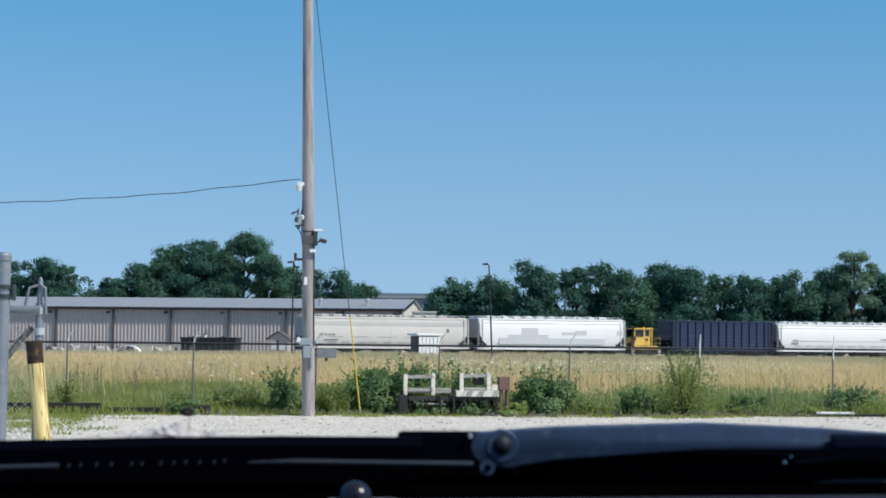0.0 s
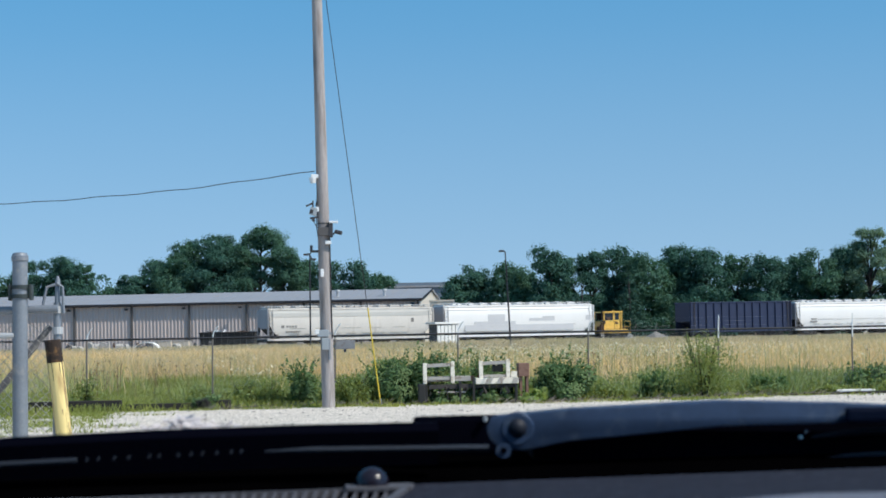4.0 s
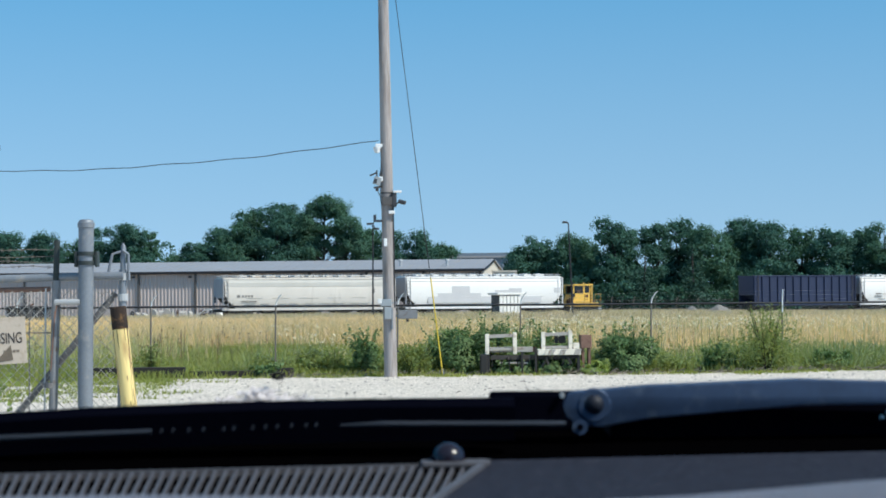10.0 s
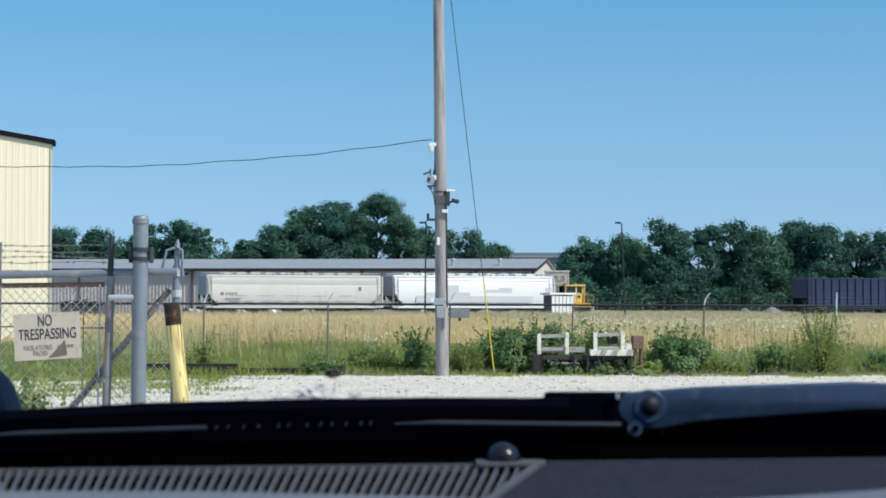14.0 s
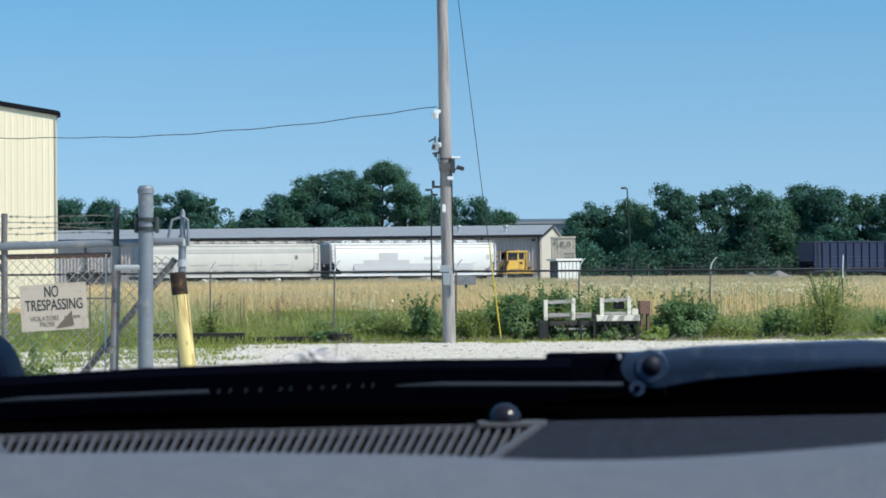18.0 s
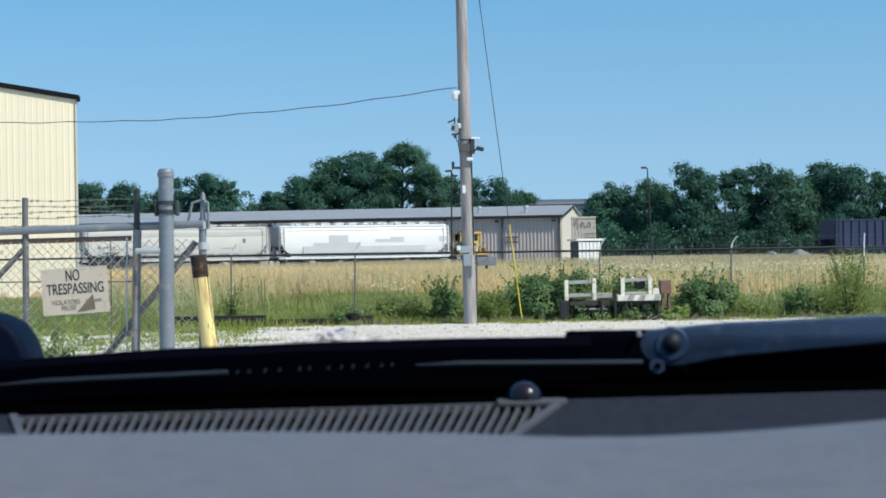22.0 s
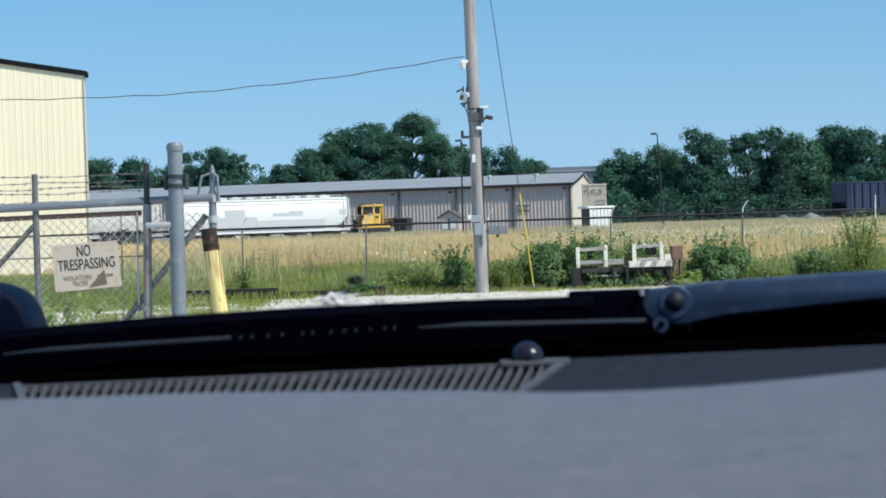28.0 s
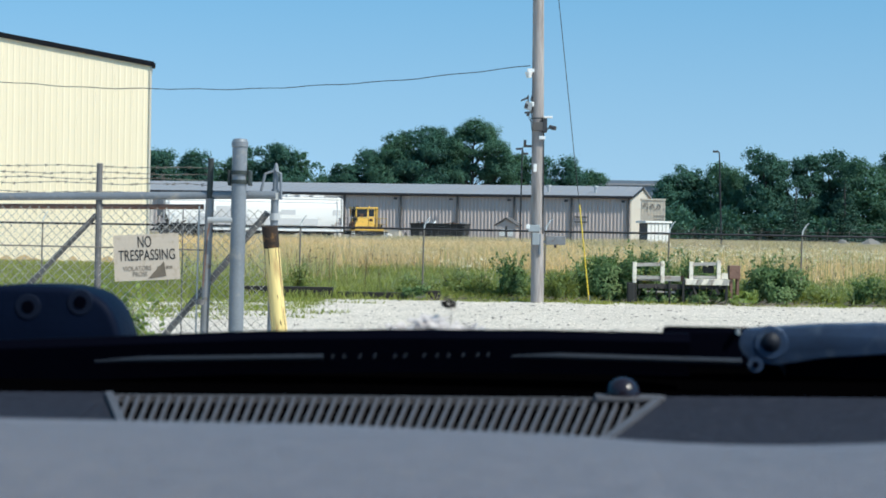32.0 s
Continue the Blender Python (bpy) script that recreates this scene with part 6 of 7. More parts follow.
lp = thing("latch_post", "thin galvanised latch post with a fork latch", "post", at=pose(-1.87, GY + 0.06, 0))
part("pipe", Mesh().tube([(-0.03, 0, 0), (0.0, 0, 1.88)], 0.030, 12), GALV, lp, smooth=True)
part("upper_pipe", Mesh().tube([(0.0, 0, 1.86), (0.004, 0, 2.05), (0.004, 0, 2.085)], [0.022, 0.02, 0.008], 12), GALV, lp, smooth=True)
part("fork_latch", Mesh().tube([(-0.11, -0.04, 1.84), (-0.075, -0.04, 2.0), (-0.01, -0.03, 2.02)], 0.011, 8).tube([(0.05, -0.03, 1.80), (0.045, -0.03, 2.0), (0.0, -0.03, 2.03)], 0.011, 8), GALV, lp, "bent steel fork latch")
for z in (1.64, 1.80):
    part("band", Mesh().tube([(0, 0, z), (0, 0, z + 0.055)], 0.041, 12), GALVDULL, lp)

# the sign on the gate
sg = thing("no_trespassing_sign", "weathered tan no trespassing sign wired to the gate", "sign", at=pose(-2.846, GY - 0.045, 1.338, 0, -3.2, 0))
part("board", Mesh().box(-0.254, 0.254, -0.003, 0.003, -0.178, 0.178), SIGNBOARD, sg)


def lettering(text, x, z, size, parent, material, stretch=1.0):
    cu = bpy.data.curves.new("lettering", "FONT")
    cu.body, cu.size, cu.align_x, cu.align_y = text, size, "CENTER", "CENTER"
    cu.extrude, cu.offset = 0.001, size * 0.003
    tmp = bpy.data.objects.new("lettering", cu)
    me = bpy.data.meshes.new_from_object(tmp)
    bpy.data.objects.remove(tmp)
    me.transform(Matrix.Diagonal((stretch, 1, 1, 1)))
    me.materials.append(material)
    ob = new("lettering", me)
    ob.parent = parent
    ob.matrix_basis = pose(x, -0.0048, z, 90, 0, 0)
    return ob


lettering("NO", -0.012, 0.116, 0.122, sg, SIGNINK, 0.58)
lettering("TRESPASSING", 0.004, 0.014, 0.118, sg, SIGNINK, 0.625)
lettering("VIOLATORS", -0.075, -0.085, 0.052, sg, SIGNPRINT, 0.80)
lettering("PROSE", -0.055, -0.130, 0.050, sg, SIGNPRINT, 0.80)
for x in (0.078, 0.112, 0.146, 0.174):
    part("small_print", Mesh().box(x, x + 0.024, -0.0050, -0.0034, -0.094, -0.072), SIGNPRINT, sg, "faded illegible small print")
part("tear", Mesh().prism([(0.005, -0.165), (0.135, -0.035), (0.148, -0.150)], "y", -0.0062, -0.0058), SIGNSTAIN, sg, "dark torn patch")

bo = thing("bollard", "leaning steel bollard with peeling yellow paint and a rusted top", "bollard", at=pose(-1.655, 14.8, 0, 0, -6.2, 0))
part("pipe", Mesh().tube([(0, 0, -0.05), (0, 0, 1.44)], [0.063, 0.058], 20), SAFETYYELLOW, bo, smooth=True)
rr = random.Random(8)
for k in range(36):  # flaked patches where the steel shows
    b, z0 = radians(rr.choice((-70, -55, 45, 62, 75, 20)) + rr.uniform(-9, 9)), rr.uniform(0.45, 1.42)
    hgt, wid = (rr.uniform(0.015, 0.08), rr.uniform(0.05, 0.16)) if k % 2 else (rr.uniform(0.12, 0.36), rr.uniform(0.03, 0.10))
    rad = 0.0635 - 0.005 * z0 / 1.44
    m = Mesh()
    m.add([(rad * math.sin(b + q * wid), -rad * math.cos(b + q * wid), z0 + v * hgt) for q, v in ((-0.5, 0.1), (0.1, -0.5), (0.5, -0.2), (0.45, 0.35), (-0.1, 0.5))], [(0, 1, 2, 3, 4)])
    part("flaked_patch", m, PALERUST if k % 3 else CAPRUST, bo)
for k in range(9):  # dark runs below the rusted top and down the shaded edge
    b, z1 = radians((-62, 58, 66, 74, 36, -20, 52, 70, 61)[k]), (1.445, 1.445, 1.30, 1.12, 1.445, 1.445, 0.95, 0.80, 0.66)[k]
    hgt, wid = rr.uniform(0.10, 0.26), rr.uniform(0.06, 0.13)
    m = Mesh()
    m.add([((0.0640 - 0.005 * z / 1.44) * math.sin(b + q * wid), -(0.0640 - 0.005 * z / 1.44) * math.cos(b + q * wid), z) for q, z in ((-0.5, z1), (-0.3, z1 - hgt * 0.6), (0.0, z1 - hgt), (0.4, z1 - hgt * 0.7), (0.5, z1))], [(0, 1, 2, 3, 4)])
    part("rust_run", m, CAPRUST, bo)
part("rusted_top", Mesh().tube([(0, 0, 1.44), (0, 0, 1.60), (0, 0, 1.607)], [0.060, 0.060, 0.050], 20), CAPRUST, bo, "rusted bare steel top", smooth=True)

# ---- the utility pole ----
up = thing("utility_pole", "weathered grey wooden utility pole standing in gravel", "utility pole", at=pose(0.525, 43.2, 0))


def pole_x(z):
    return -0.0125 * z


part("shaft", Mesh().tube([(pole_x(z), 0, z) for z in (-0.1, 1.5, 3, 5, 7, 9, 11.5)], [0.142, 0.138, 0.133, 0.126, 0.119, 0.111, 0.10], 20), POLEWOOD, up, smooth=True)
part("meter_box", Mesh().box(-0.22, 0.03, -0.24, -0.13, 1.54, 1.69, 0.015), EQUIPGREY, up, "pale grey equipment box")
part("box_lamp", Mesh().box(-0.27, -0.19, -0.26, -0.16, 1.60, 1.70, 0.01), EQUIPWHITE, up)
part("box_band", Mesh().tube([(-0.02, 0, 1.60), (-0.02, 0, 1.63)], 0.15, 18), GALV, up)
part("lower_box", Mesh().box(-0.13, 0.02, -0.27, -0.13, 1.26, 1.52, 0.015), EQUIPGREY, up, "grey meter box")
part("conduit", Mesh().tube([(0.03, -0.15, 1.05), (0.03, -0.16, 1.5)], 0.028, 8), GALV, up)
part("side_box", Mesh().box(0.17, 0.585, -0.08, 0.10, 1.265, 1.455, 0.012), DULLPOST, up, "grey electrical cabinet")
part("side_box_fitting", Mesh().box(0.34, 0.40, -0.05, 0.05, 1.20, 1.264, 0.01), EQUIPDARK, up)
part("side_box_door", Mesh().box(0.40, 0.575, -0.088, -0.081, 1.275, 1.445), DULLPOST, up)
part("side_box_bracket", Mesh().box(0.10, 0.18, -0.03, 0.03, 1.3, 1.36), GALV, up)
part("upper_camera", Mesh().tube([(-0.26, -0.05, 4.86), (-0.26, -0.05, 4.98)], [0.055, 0.085], 12).box(-0.3, -0.14, -0.1, 0.0, 4.97, 5.05, 0.015), EQUIPWHITE, up, "white dome camera")
part("camera_arm", Mesh().tube([(-0.2, -0.05, 5.0), (-0.06, -0.02, 5.0)], 0.02, 6), GALV, up)
ant = part("floodlight", Mesh().prism([(-0.36, 4.20), (-0.20, 4.14), (-0.17, 4.30), (-0.31, 4.36)], "y", -0.12, 0.04), EQUIPGREY, up, "tilted grey floodlight and antenna cluster")
part("visor", Mesh().beam((-0.42, -0.1, 4.36), (-0.28, -0.1, 4.42), 0.04, 0.035), EQUIPDARK, ant)
part("lens", Mesh().prism([(-0.35, 4.21), (-0.28, 4.19), (-0.26, 4.28), (-0.33, 4.30)], "y", -0.128, -0.123), EQUIPDARK, ant)
part("housing", Mesh().box(-0.22, -0.14, -0.10, 0.0, 4.24, 4.34, 0.015), EQUIPWHITE, ant)
part("stub_antenna", Mesh().tube([(-0.27, -0.06, 4.33), (-0.27, -0.06, 4.48)], 0.016, 6), EQUIPDARK, ant)
part("whip", Mesh().tube([(-0.20, -0.06, 4.36), (-0.18, -0.06, 4.46)], 0.02, 6), EQUIPDARK, ant)
part("lower_bracket", Mesh().beam((-0.34, -0.1, 4.10), (-0.16, -0.1, 4.12), 0.03, 0.04), EQUIPDARK, ant)
part("knuckle", Mesh().box(-0.30, -0.23, -0.12, -0.04, 4.03, 4.10, 0.01), EQUIPDARK, ant)
part("lead", Mesh().tube([(-0.26, -0.05, 4.05), (-0.22, -0.06, 3.95), (-0.14, -0.1, 3.85)], 0.009, 6), EQUIPDARK, ant)
part("strap_box", Mesh().box(-0.16, 0.10, -0.19, -0.10, 3.72, 3.90, 0.01), SHEDDARK, up, "dark strapped junction box")
part("strap", Mesh().tube([(pole_x(3.98), 0, 3.97), (pole_x(3.98), 0, 4.0)], 0.134, 18), EQUIPDARK, up)
part("strap_bracket", Mesh().box(0.06, 0.15, -0.2, -0.02, 3.68, 4.02, 0.01), EQUIPDARK, up)
part("bracket_camera", Mesh().box(0.07, 0.26, -0.22, -0.10, 3.985, 4.03, 0.012), EQUIPWHITE, up, "white bracket camera")
part("bullet_camera", Mesh().tube([(0.2, -0.2, 3.80), (0.33, -0.26, 3.76)], 0.045, 10).tube([(0.12, -0.16, 3.72), (0.22, -0.2, 3.8)], 0.018, 6), EQUIPDARK, up, "dark bullet camera")
part("small_camera", Mesh().box(-0.02, 0.11, -0.2, -0.12, 3.53, 3.6, 0.01), EQUIPWHITE, up)
part("small_mount", Mesh().box(-0.34, -0.1, -0.04, 0.02, 3.36, 3.41).tube([(-0.32, -0.02, 3.38), (-0.32, -0.02, 3.52)], 0.03, 8), EQUIPDARK, up)
part("tag_box", Mesh().box(-0.13, -0.06, -0.16, -0.12, 2.83, 3.0, 0.008), EQUIPWHITE, up, "small white box")
part("riser_wire", Mesh().tube([(0.10, -0.09, 1.5), (0.09, -0.10, 2.6), (0.08, -0.09, 3.7)], 0.012, 6).tube([(-0.14, -0.04, 3.5), (-0.2, -0.04, 3.9), (-0.17, -0.05, 4.9)], 0.009, 6), CABLE, up)

guy = thing("guy_wire", "steel guy wire running down from the pole", "wire", at=pose(0, 0, 0))
part("strand", Mesh().tube([(1.672, 44.0, 0.05), (1.29, 43.8, 3.23), (0.60, 43.35, 9.0), (0.42, 43.2, 10.6)], 0.008, 6), CABLE, guy)
part("guard", Mesh().tube([(1.672, 44.0, 0.05), (1.425, 43.87, 2.15)], 0.0145, 10), GUARDYELLOW, guy, "yellow plastic guy guard")
part("anchor", Mesh().tube([(1.69, 44.01, -0.02), (1.67, 44.0, 0.16)], 0.02, 8), GALV, guy)

pts = []
for k in range(41):
    u = k / 40
    pts.append((0.30 - 14.3 * u, 43.2 + 7.3 * u, 5.12 - 1.42 * u + 1.36 * u * u + 0.2 * max(0.0, u - 0.39) + 0.012 * math.sin(u * 60) + 0.008 * math.sin(u * 23)))
sc = thing("service_cable", "black service cable sagging from the pole to the cream warehouse", "cable")
pts += [(-30.6, 73.9, 6.9)]
part("strand", Mesh().tube(pts, 0.009, 6), CABLE, sc)

# ---- the white steel rack in the weeds ----
rk = thing("steel_rack", "white-painted steel rack frame overgrown with weeds at the gravel edge", "rack", at=pose(0, 44.0, 0))
for x0, x1, dz in ((2.66, 3.27, -0.01), (3.90, 4.50, 0.02)):
    for x, up_z in ((x0, 0.92), (x1, 0.95)):
        part("upright", Mesh().box(x - 0.042, x + 0.042, -0.05, 0.05, 0.47 + dz, up_z + dz, 0.008), WHITEPAINT, rk)
    part("top_bar", Mesh().beam((x0 + 0.047, 0, 0.865 + dz), (x1 - 0.047, 0, 0.885 + dz), 0.07, 0.075), GREYBOARD, rk)
    part("mid_bar", Mesh().beam((x0 + 0.047, 0, 0.585 + dz), (x1 - 0.047, 0, 0.585 + dz), 0.06, 0.06), GREYBOARD, rk)
part("deck_board", Mesh().box(2.72, 3.68, 0.06, 0.30, 0.50, 0.615, 0.01), GREYBOARD, rk, "stained grey deck plank")
deck_r = part("deck_board", Mesh().box(3.77, 4.72, -0.14, 0.30, 0.435, 0.56, 0.01), WHITEPAINT, rk, "bright white deck plank")
for x in (3.97, 4.22, 4.55):
    part("stripe", Mesh().prism([(x, 0.437), (x + 0.13, 0.437), (x + 0.19, 0.558), (x + 0.06, 0.558)], "y", -0.1455, -0.1415), GREYBOARD, deck_r, "worn dark diagonal stripe")
part("rear_beam", Mesh().box(2.60, 4.75, 0.85, 0.95, 0.48, 0.60), RUST, rk)
part("side_rail", Mesh().beam((2.74, -0.02, 0.385), (3.72, -0.02, 0.395), 0.08, 0.10), UNDERFRAME, rk, "dark rusted side rail")
part("side_rail", Mesh().beam((3.78, -0.02, 0.385), (4.70, -0.02, 0.39), 0.08, 0.075), BLACKSTEEL, rk)
part("tie_bar", Mesh().beam((2.90, -0.05, 0.275), (3.55, -0.05, 0.265), 0.03, 0.035), GREYBOARD, rk, "pale tie bar")
# black sheet added to give the darkness under the rack
part("rear_plate", Mesh().box(2.74, 4.66, 0.40, 0.43, 0.0, 0.40), BLACKSTEEL, rk, "black sheet standing in for the shade under the rack")
part("cross_beam", Mesh().box(2.80, 4.62, 0.10, 0.18, 0.10, 0.16, 0.01), RUST, rk)
part("end_leg", Mesh().box(2.50, 2.66, -0.18, 0.18, 0, 0.46, 0.03).box(2.66, 2.71, -0.1, 0.1, 0.05, 0.44, 0.01), BLACKSTEEL, rk, "thick black steel leg")
for x in (3.40, 3.70):
    part("centre_leg", Mesh().box(x, x + 0.05, -0.12, -0.06, 0, 0.60 if x > 3.5 else 0.5, 0.008), BLACKSTEEL, rk, "black steel leg")
part("right_leg", Mesh().box(4.64, 4.70, -0.1, 0.05, 0, 0.43, 0.008), BLACKSTEEL, rk)
part("corner_plate", Mesh().box(4.56, 4.70, -0.03, 0.0, 0.57, 0.70, 0.005), WHITEPAINT, rk)
part("rusty_box", Mesh().box(4.73, 4.97, -0.05, 0.40, 0.58, 0.87, 0.015), RUSTYBOX, rk, "rusted steel box")
for x in (4.76, 4.90):
    part("rusty_box_leg", Mesh().box(x, x + 0.05, 0.0, 0.3, 0, 0.58), RUSTYBOX, rk)
rr = random.Random(31)
for k in range(14):
    x, z = rr.uniform(2.75, 4.6), rr.uniform(0.26, 0.42)
    part("hanging_scrap", Mesh().beam((x, -0.10, z), (x + rr.uniform(-0.08, 0.08), -0.10 + rr.uniform(0, 0.05), z - rr.uniform(0.06, 0.2)), 0.02, rr.uniform(0.02, 0.06)), (UNDERFRAME, BLACKSTEEL)[k % 2], rk)
part("hanging_block", Mesh().box(4.18, 4.40, 0.05, 0.3, 0.69, 0.87, 0.02), BLACKSTEEL, rk)

for x0, x1, y, z0, z1, turn in ((-6.2, -3.98, 44.15, 0.0, 0.24, 0.5), (-3.9, -2.4, 44.4, 0.0, 0.14, -1.0), (-2.40, -1.60, 44.1, 0.0, 0.20, 2.0)):
    thing("railroad_tie", "black creosoted timber tie lying at the gravel edge", "timber", "ties at the gravel edge", at=pose((x0 + x1) / 2, y, 0, 0, 0, turn),
          mesh=Mesh().box(-(x1 - x0) / 2, (x1 - x0) / 2, -0.12, 0.12, z0, z1, 0.015), material=TIE)
for x0, x1, y, h in ((8.9, 11.2, 44.75, 0.05), (11.3, 14.6, 45.0, 0.06), (6.9, 8.3, 44.5, 0.04)):
    thing("railroad_tie", "thin dark timber edging lying along the gravel", "timber", "ties at the gravel edge", at=pose((x0 + x1) / 2, y, 0, 0, 0, 1.5),
          mesh=Mesh().box(-(x1 - x0) / 2, (x1 - x0) / 2, -0.08, 0.08, 0.0, h, 0.01), material=TIE)
thing("concrete_slab", "pale flat concrete slab lying in the weeds", "slab", at=pose(12.6, 45.2, 0), mesh=Mesh().box(-0.45, 0.45, -0.2, 0.2, 0, 0.1, 0.015), material=SHEDWHITE)

# ---- the vehicle that the view is from ----
# dashboard: pad, deck, defroster grille, sun sensor
dash = thing("dashboard", "grey padded dashboard with a slatted defroster grille", "dashboard", at=pose(0, 0, 0))


def pad_crest(x):
    """The height of the pad's rounded crest, shaped to fit the camera's view: it dips in the middle and swells toward
    +x.
    """
    u = max(0.0, min(1.0, (x + 0.06) / 0.13))
    return 1.5275 - 0.0052 * u * u * (3 - 2 * u) + 0.0050 * max(0.0, min(1.4, (x - 0.08) / 0.10)) ** 1.5


m = Mesh()
xs = [-0.80, -0.4, -0.2, -0.1, 0.0] + [0.03 + 0.02 * k for k in range(11)] + [0.3, 0.5, 0.80]
for x in xs:
    c = pad_crest(x)
    m.v += [(x, y, z) for y, z in ((0.36, 1.36), (0.36, c - 0.030), (0.40, c - 0.014), (0.50, c - 0.0055), (0.62, c - 0.0018), (0.74, c - 0.0002), (0.80, c), (0.86, c - 0.003), (0.95, c - 0.0165), (1.08, 1.493), (1.12, 1.4885), (1.13, 1.36))]
for i in range(len(xs) - 1):
    m.f += [(i * 12 + j, i * 12 + (j + 1) % 12, i * 12 + 12 + (j + 1) % 12, i * 12 + 12 + j) for j in range(12)]
m.f += [tuple(range(12)), tuple(range(len(xs) * 12 - 12, len(xs) * 12))]
part("pad", m, DASHPAD, dash, "soft grey vinyl pad", smooth=True)


def deck_z(x, y):
    return 1.4865 + (y - 1.15) * 0.0765 + 0.012 * x


def deck(name, x0, x1, drop, material, label=""):
    m = Mesh()
    for x in (x0, x1):
        m.v += [(x, 1.10, 1.36), (x, 1.10, deck_z(x, 1.10) - drop), (x, 1.325, deck_z(x, 1.325) - drop), (x, 1.335, deck_z(x, 1.325) - drop - 0.012), (x, 1.335, 1.36)]
    m.f += [(0, 1, 2, 3, 4), (5, 6, 7, 8, 9)] + [(j, (j + 1) % 5, 5 + (j + 1) % 5, 5 + j) for j in range(5)]
    part(name, m, material, dash, label)


deck("grille_well", -0.285, 0.075, 0.012, NEARBLACK, "black floor painted as shade under the grille")
deck("deck_left", -0.80, -0.2855, 0.0, DASHDECK)
deck("deck_right", 0.0755, 0.80, 0.0, DASHDECK)
y0, y1 = 1.148, 1.313


def on_deck(x, y, up=0.0):
    return (x, y, deck_z(x, y) + up)


for sx0, sx1, mx in ((-0.2845, -0.2375, -0.286), (0.028, 0.080, 0.0752)):
    m = Mesh()
    corner = [on_deck(sx0 if mx < 0 else sx1, y1), on_deck(sx1 if mx < 0 else sx0, y0), on_deck(mx, y0)]
    if mx < 0:
        corner = [on_deck(-0.2850, y1), on_deck(-0.2400, y0), on_deck(-0.2850, y0)]
    else:
        corner = [on_deck(0.0754, y1), on_deck(0.0290, y0), on_deck(0.0754, y0)]
    m.add([(x, y, z - 0.012) for x, y, z in corner] + corner, [(0, 1, 2), (3, 4, 5), (0, 1, 4, 3), (1, 2, 5, 4), (2, 0, 3, 5)])
    part("corner_fill", m, DASHDECK, dash)
f = -0.279
while f < 0.072:
    near = (f - 0.016) / 1.15
    v0, v1 = 0.0, 1.0
    while v0 < 0.98 and not (-0.240 - 0.045 * v0 <= near + (f - near) * v0 <= 0.029 + 0.0465 * v0):
        v0 += 0.02
    while v1 > v0 and not (-0.240 - 0.045 * v1 <= near + (f - near) * v1 <= 0.029 + 0.0465 * v1):
        v1 -= 0.02
    if v1 - v0 > 0.06:
        part("slat", Mesh().beam(on_deck(near + (f - near) * v0, y0 + (y1 - y0) * v0, -0.002), on_deck(near + (f - near) * v1, y0 + (y1 - y0) * v1, -0.002), 0.0018, 0.004), GRILLE, dash)
    f += 0.0068
part("grille_edge", Mesh().beam(on_deck(-0.240, y0), on_deck(-0.285, y1), 0.005, 0.005), GRILLE, dash)
part("grille_edge", Mesh().beam(on_deck(0.029, y0), on_deck(0.0755, y1), 0.005, 0.005), GRILLE, dash)
part("grille_back", Mesh().beam(on_deck(-0.285, y1, -0.002), on_deck(0.0755, y1, -0.002), 0.005, 0.005), GRILLE, dash)
bm = bmesh.new()
bmesh.ops.create_uvsphere(bm, u_segments=24, v_segments=14, radius=0.0112, matrix=pose(0.050, 1.310, deck_z(0.05, 1.307) + 0.0038))
m = Mesh()
m.take(bm)
part("sun_sensor", m, SENSOR, dash, "glossy dark sensor dome", smooth=True)
part("sensor_plate", Mesh().box(0.032, 0.076, 1.298, 1.322, deck_z(0.05, 1.307) - 0.001, deck_z(0.05, 1.307) + 0.0030, 0.0014), GRILLE, dash)
part("front_panel", Mesh().box(-0.80, 0.80, 0.56, 1.33, 0.0, 1.358), BLACKPLASTIC, dash, "plain dark panel under the dashboard")

# cowl and wipers outside the glass
cowl = thing("cowl", "black plastic cowl below the windscreen", "cowl", kind="structure")
part("cowl_panel", Mesh().prism([(1.345, 0.0), (1.345, 1.488), (1.37, 1.496), (1.50, 1.510), (1.62, 1.508), (1.62, 0.0)], "x", -0.80, 0.80), NEARBLACK, cowl)
# black ridge, sized to fill the gap under the arm from the camera
part("cowl_ridge", Mesh().prism([(1.457, 1.48), (1.462, 1.5300), (1.49, 1.5325), (1.60, 1.525), (1.61, 1.48)], "x", 0.175, 0.80), BLACKPLASTIC, cowl)
wiper = thing("wiper", "black windscreen wiper with a satin arm lying on the cowl", "wiper", at=pose(0, 0, 0))
# the blade: a long bowed rubber bar
path = [(-0.50, 1.512), (-0.42, 1.5172), (-0.30, 1.5235), (-0.20, 1.5290), (-0.10, 1.5318), (0.0, 1.5332), (0.10, 1.5330)]
m = Mesh()
for x, z in path:
    m.v += [(x, 1.395, z - 0.024), (x, 1.39, z), (x, 1.396, z + 0.0055), (x, 1.408, z + 0.0055), (x, 1.414, z), (x, 1.412, z - 0.024)]
for i in range(len(path) - 1):
    m.f += [(i * 6 + j, i * 6 + (j + 1) % 6, i * 6 + 6 + (j + 1) % 6, i * 6 + 6 + j) for j in range(6)]
m.f += [tuple(range(6)), tuple(range(len(path) * 6 - 6, len(path) * 6))]
part("blade", m, BLACKPLASTIC, wiper, "black rubber blade", smooth=True)
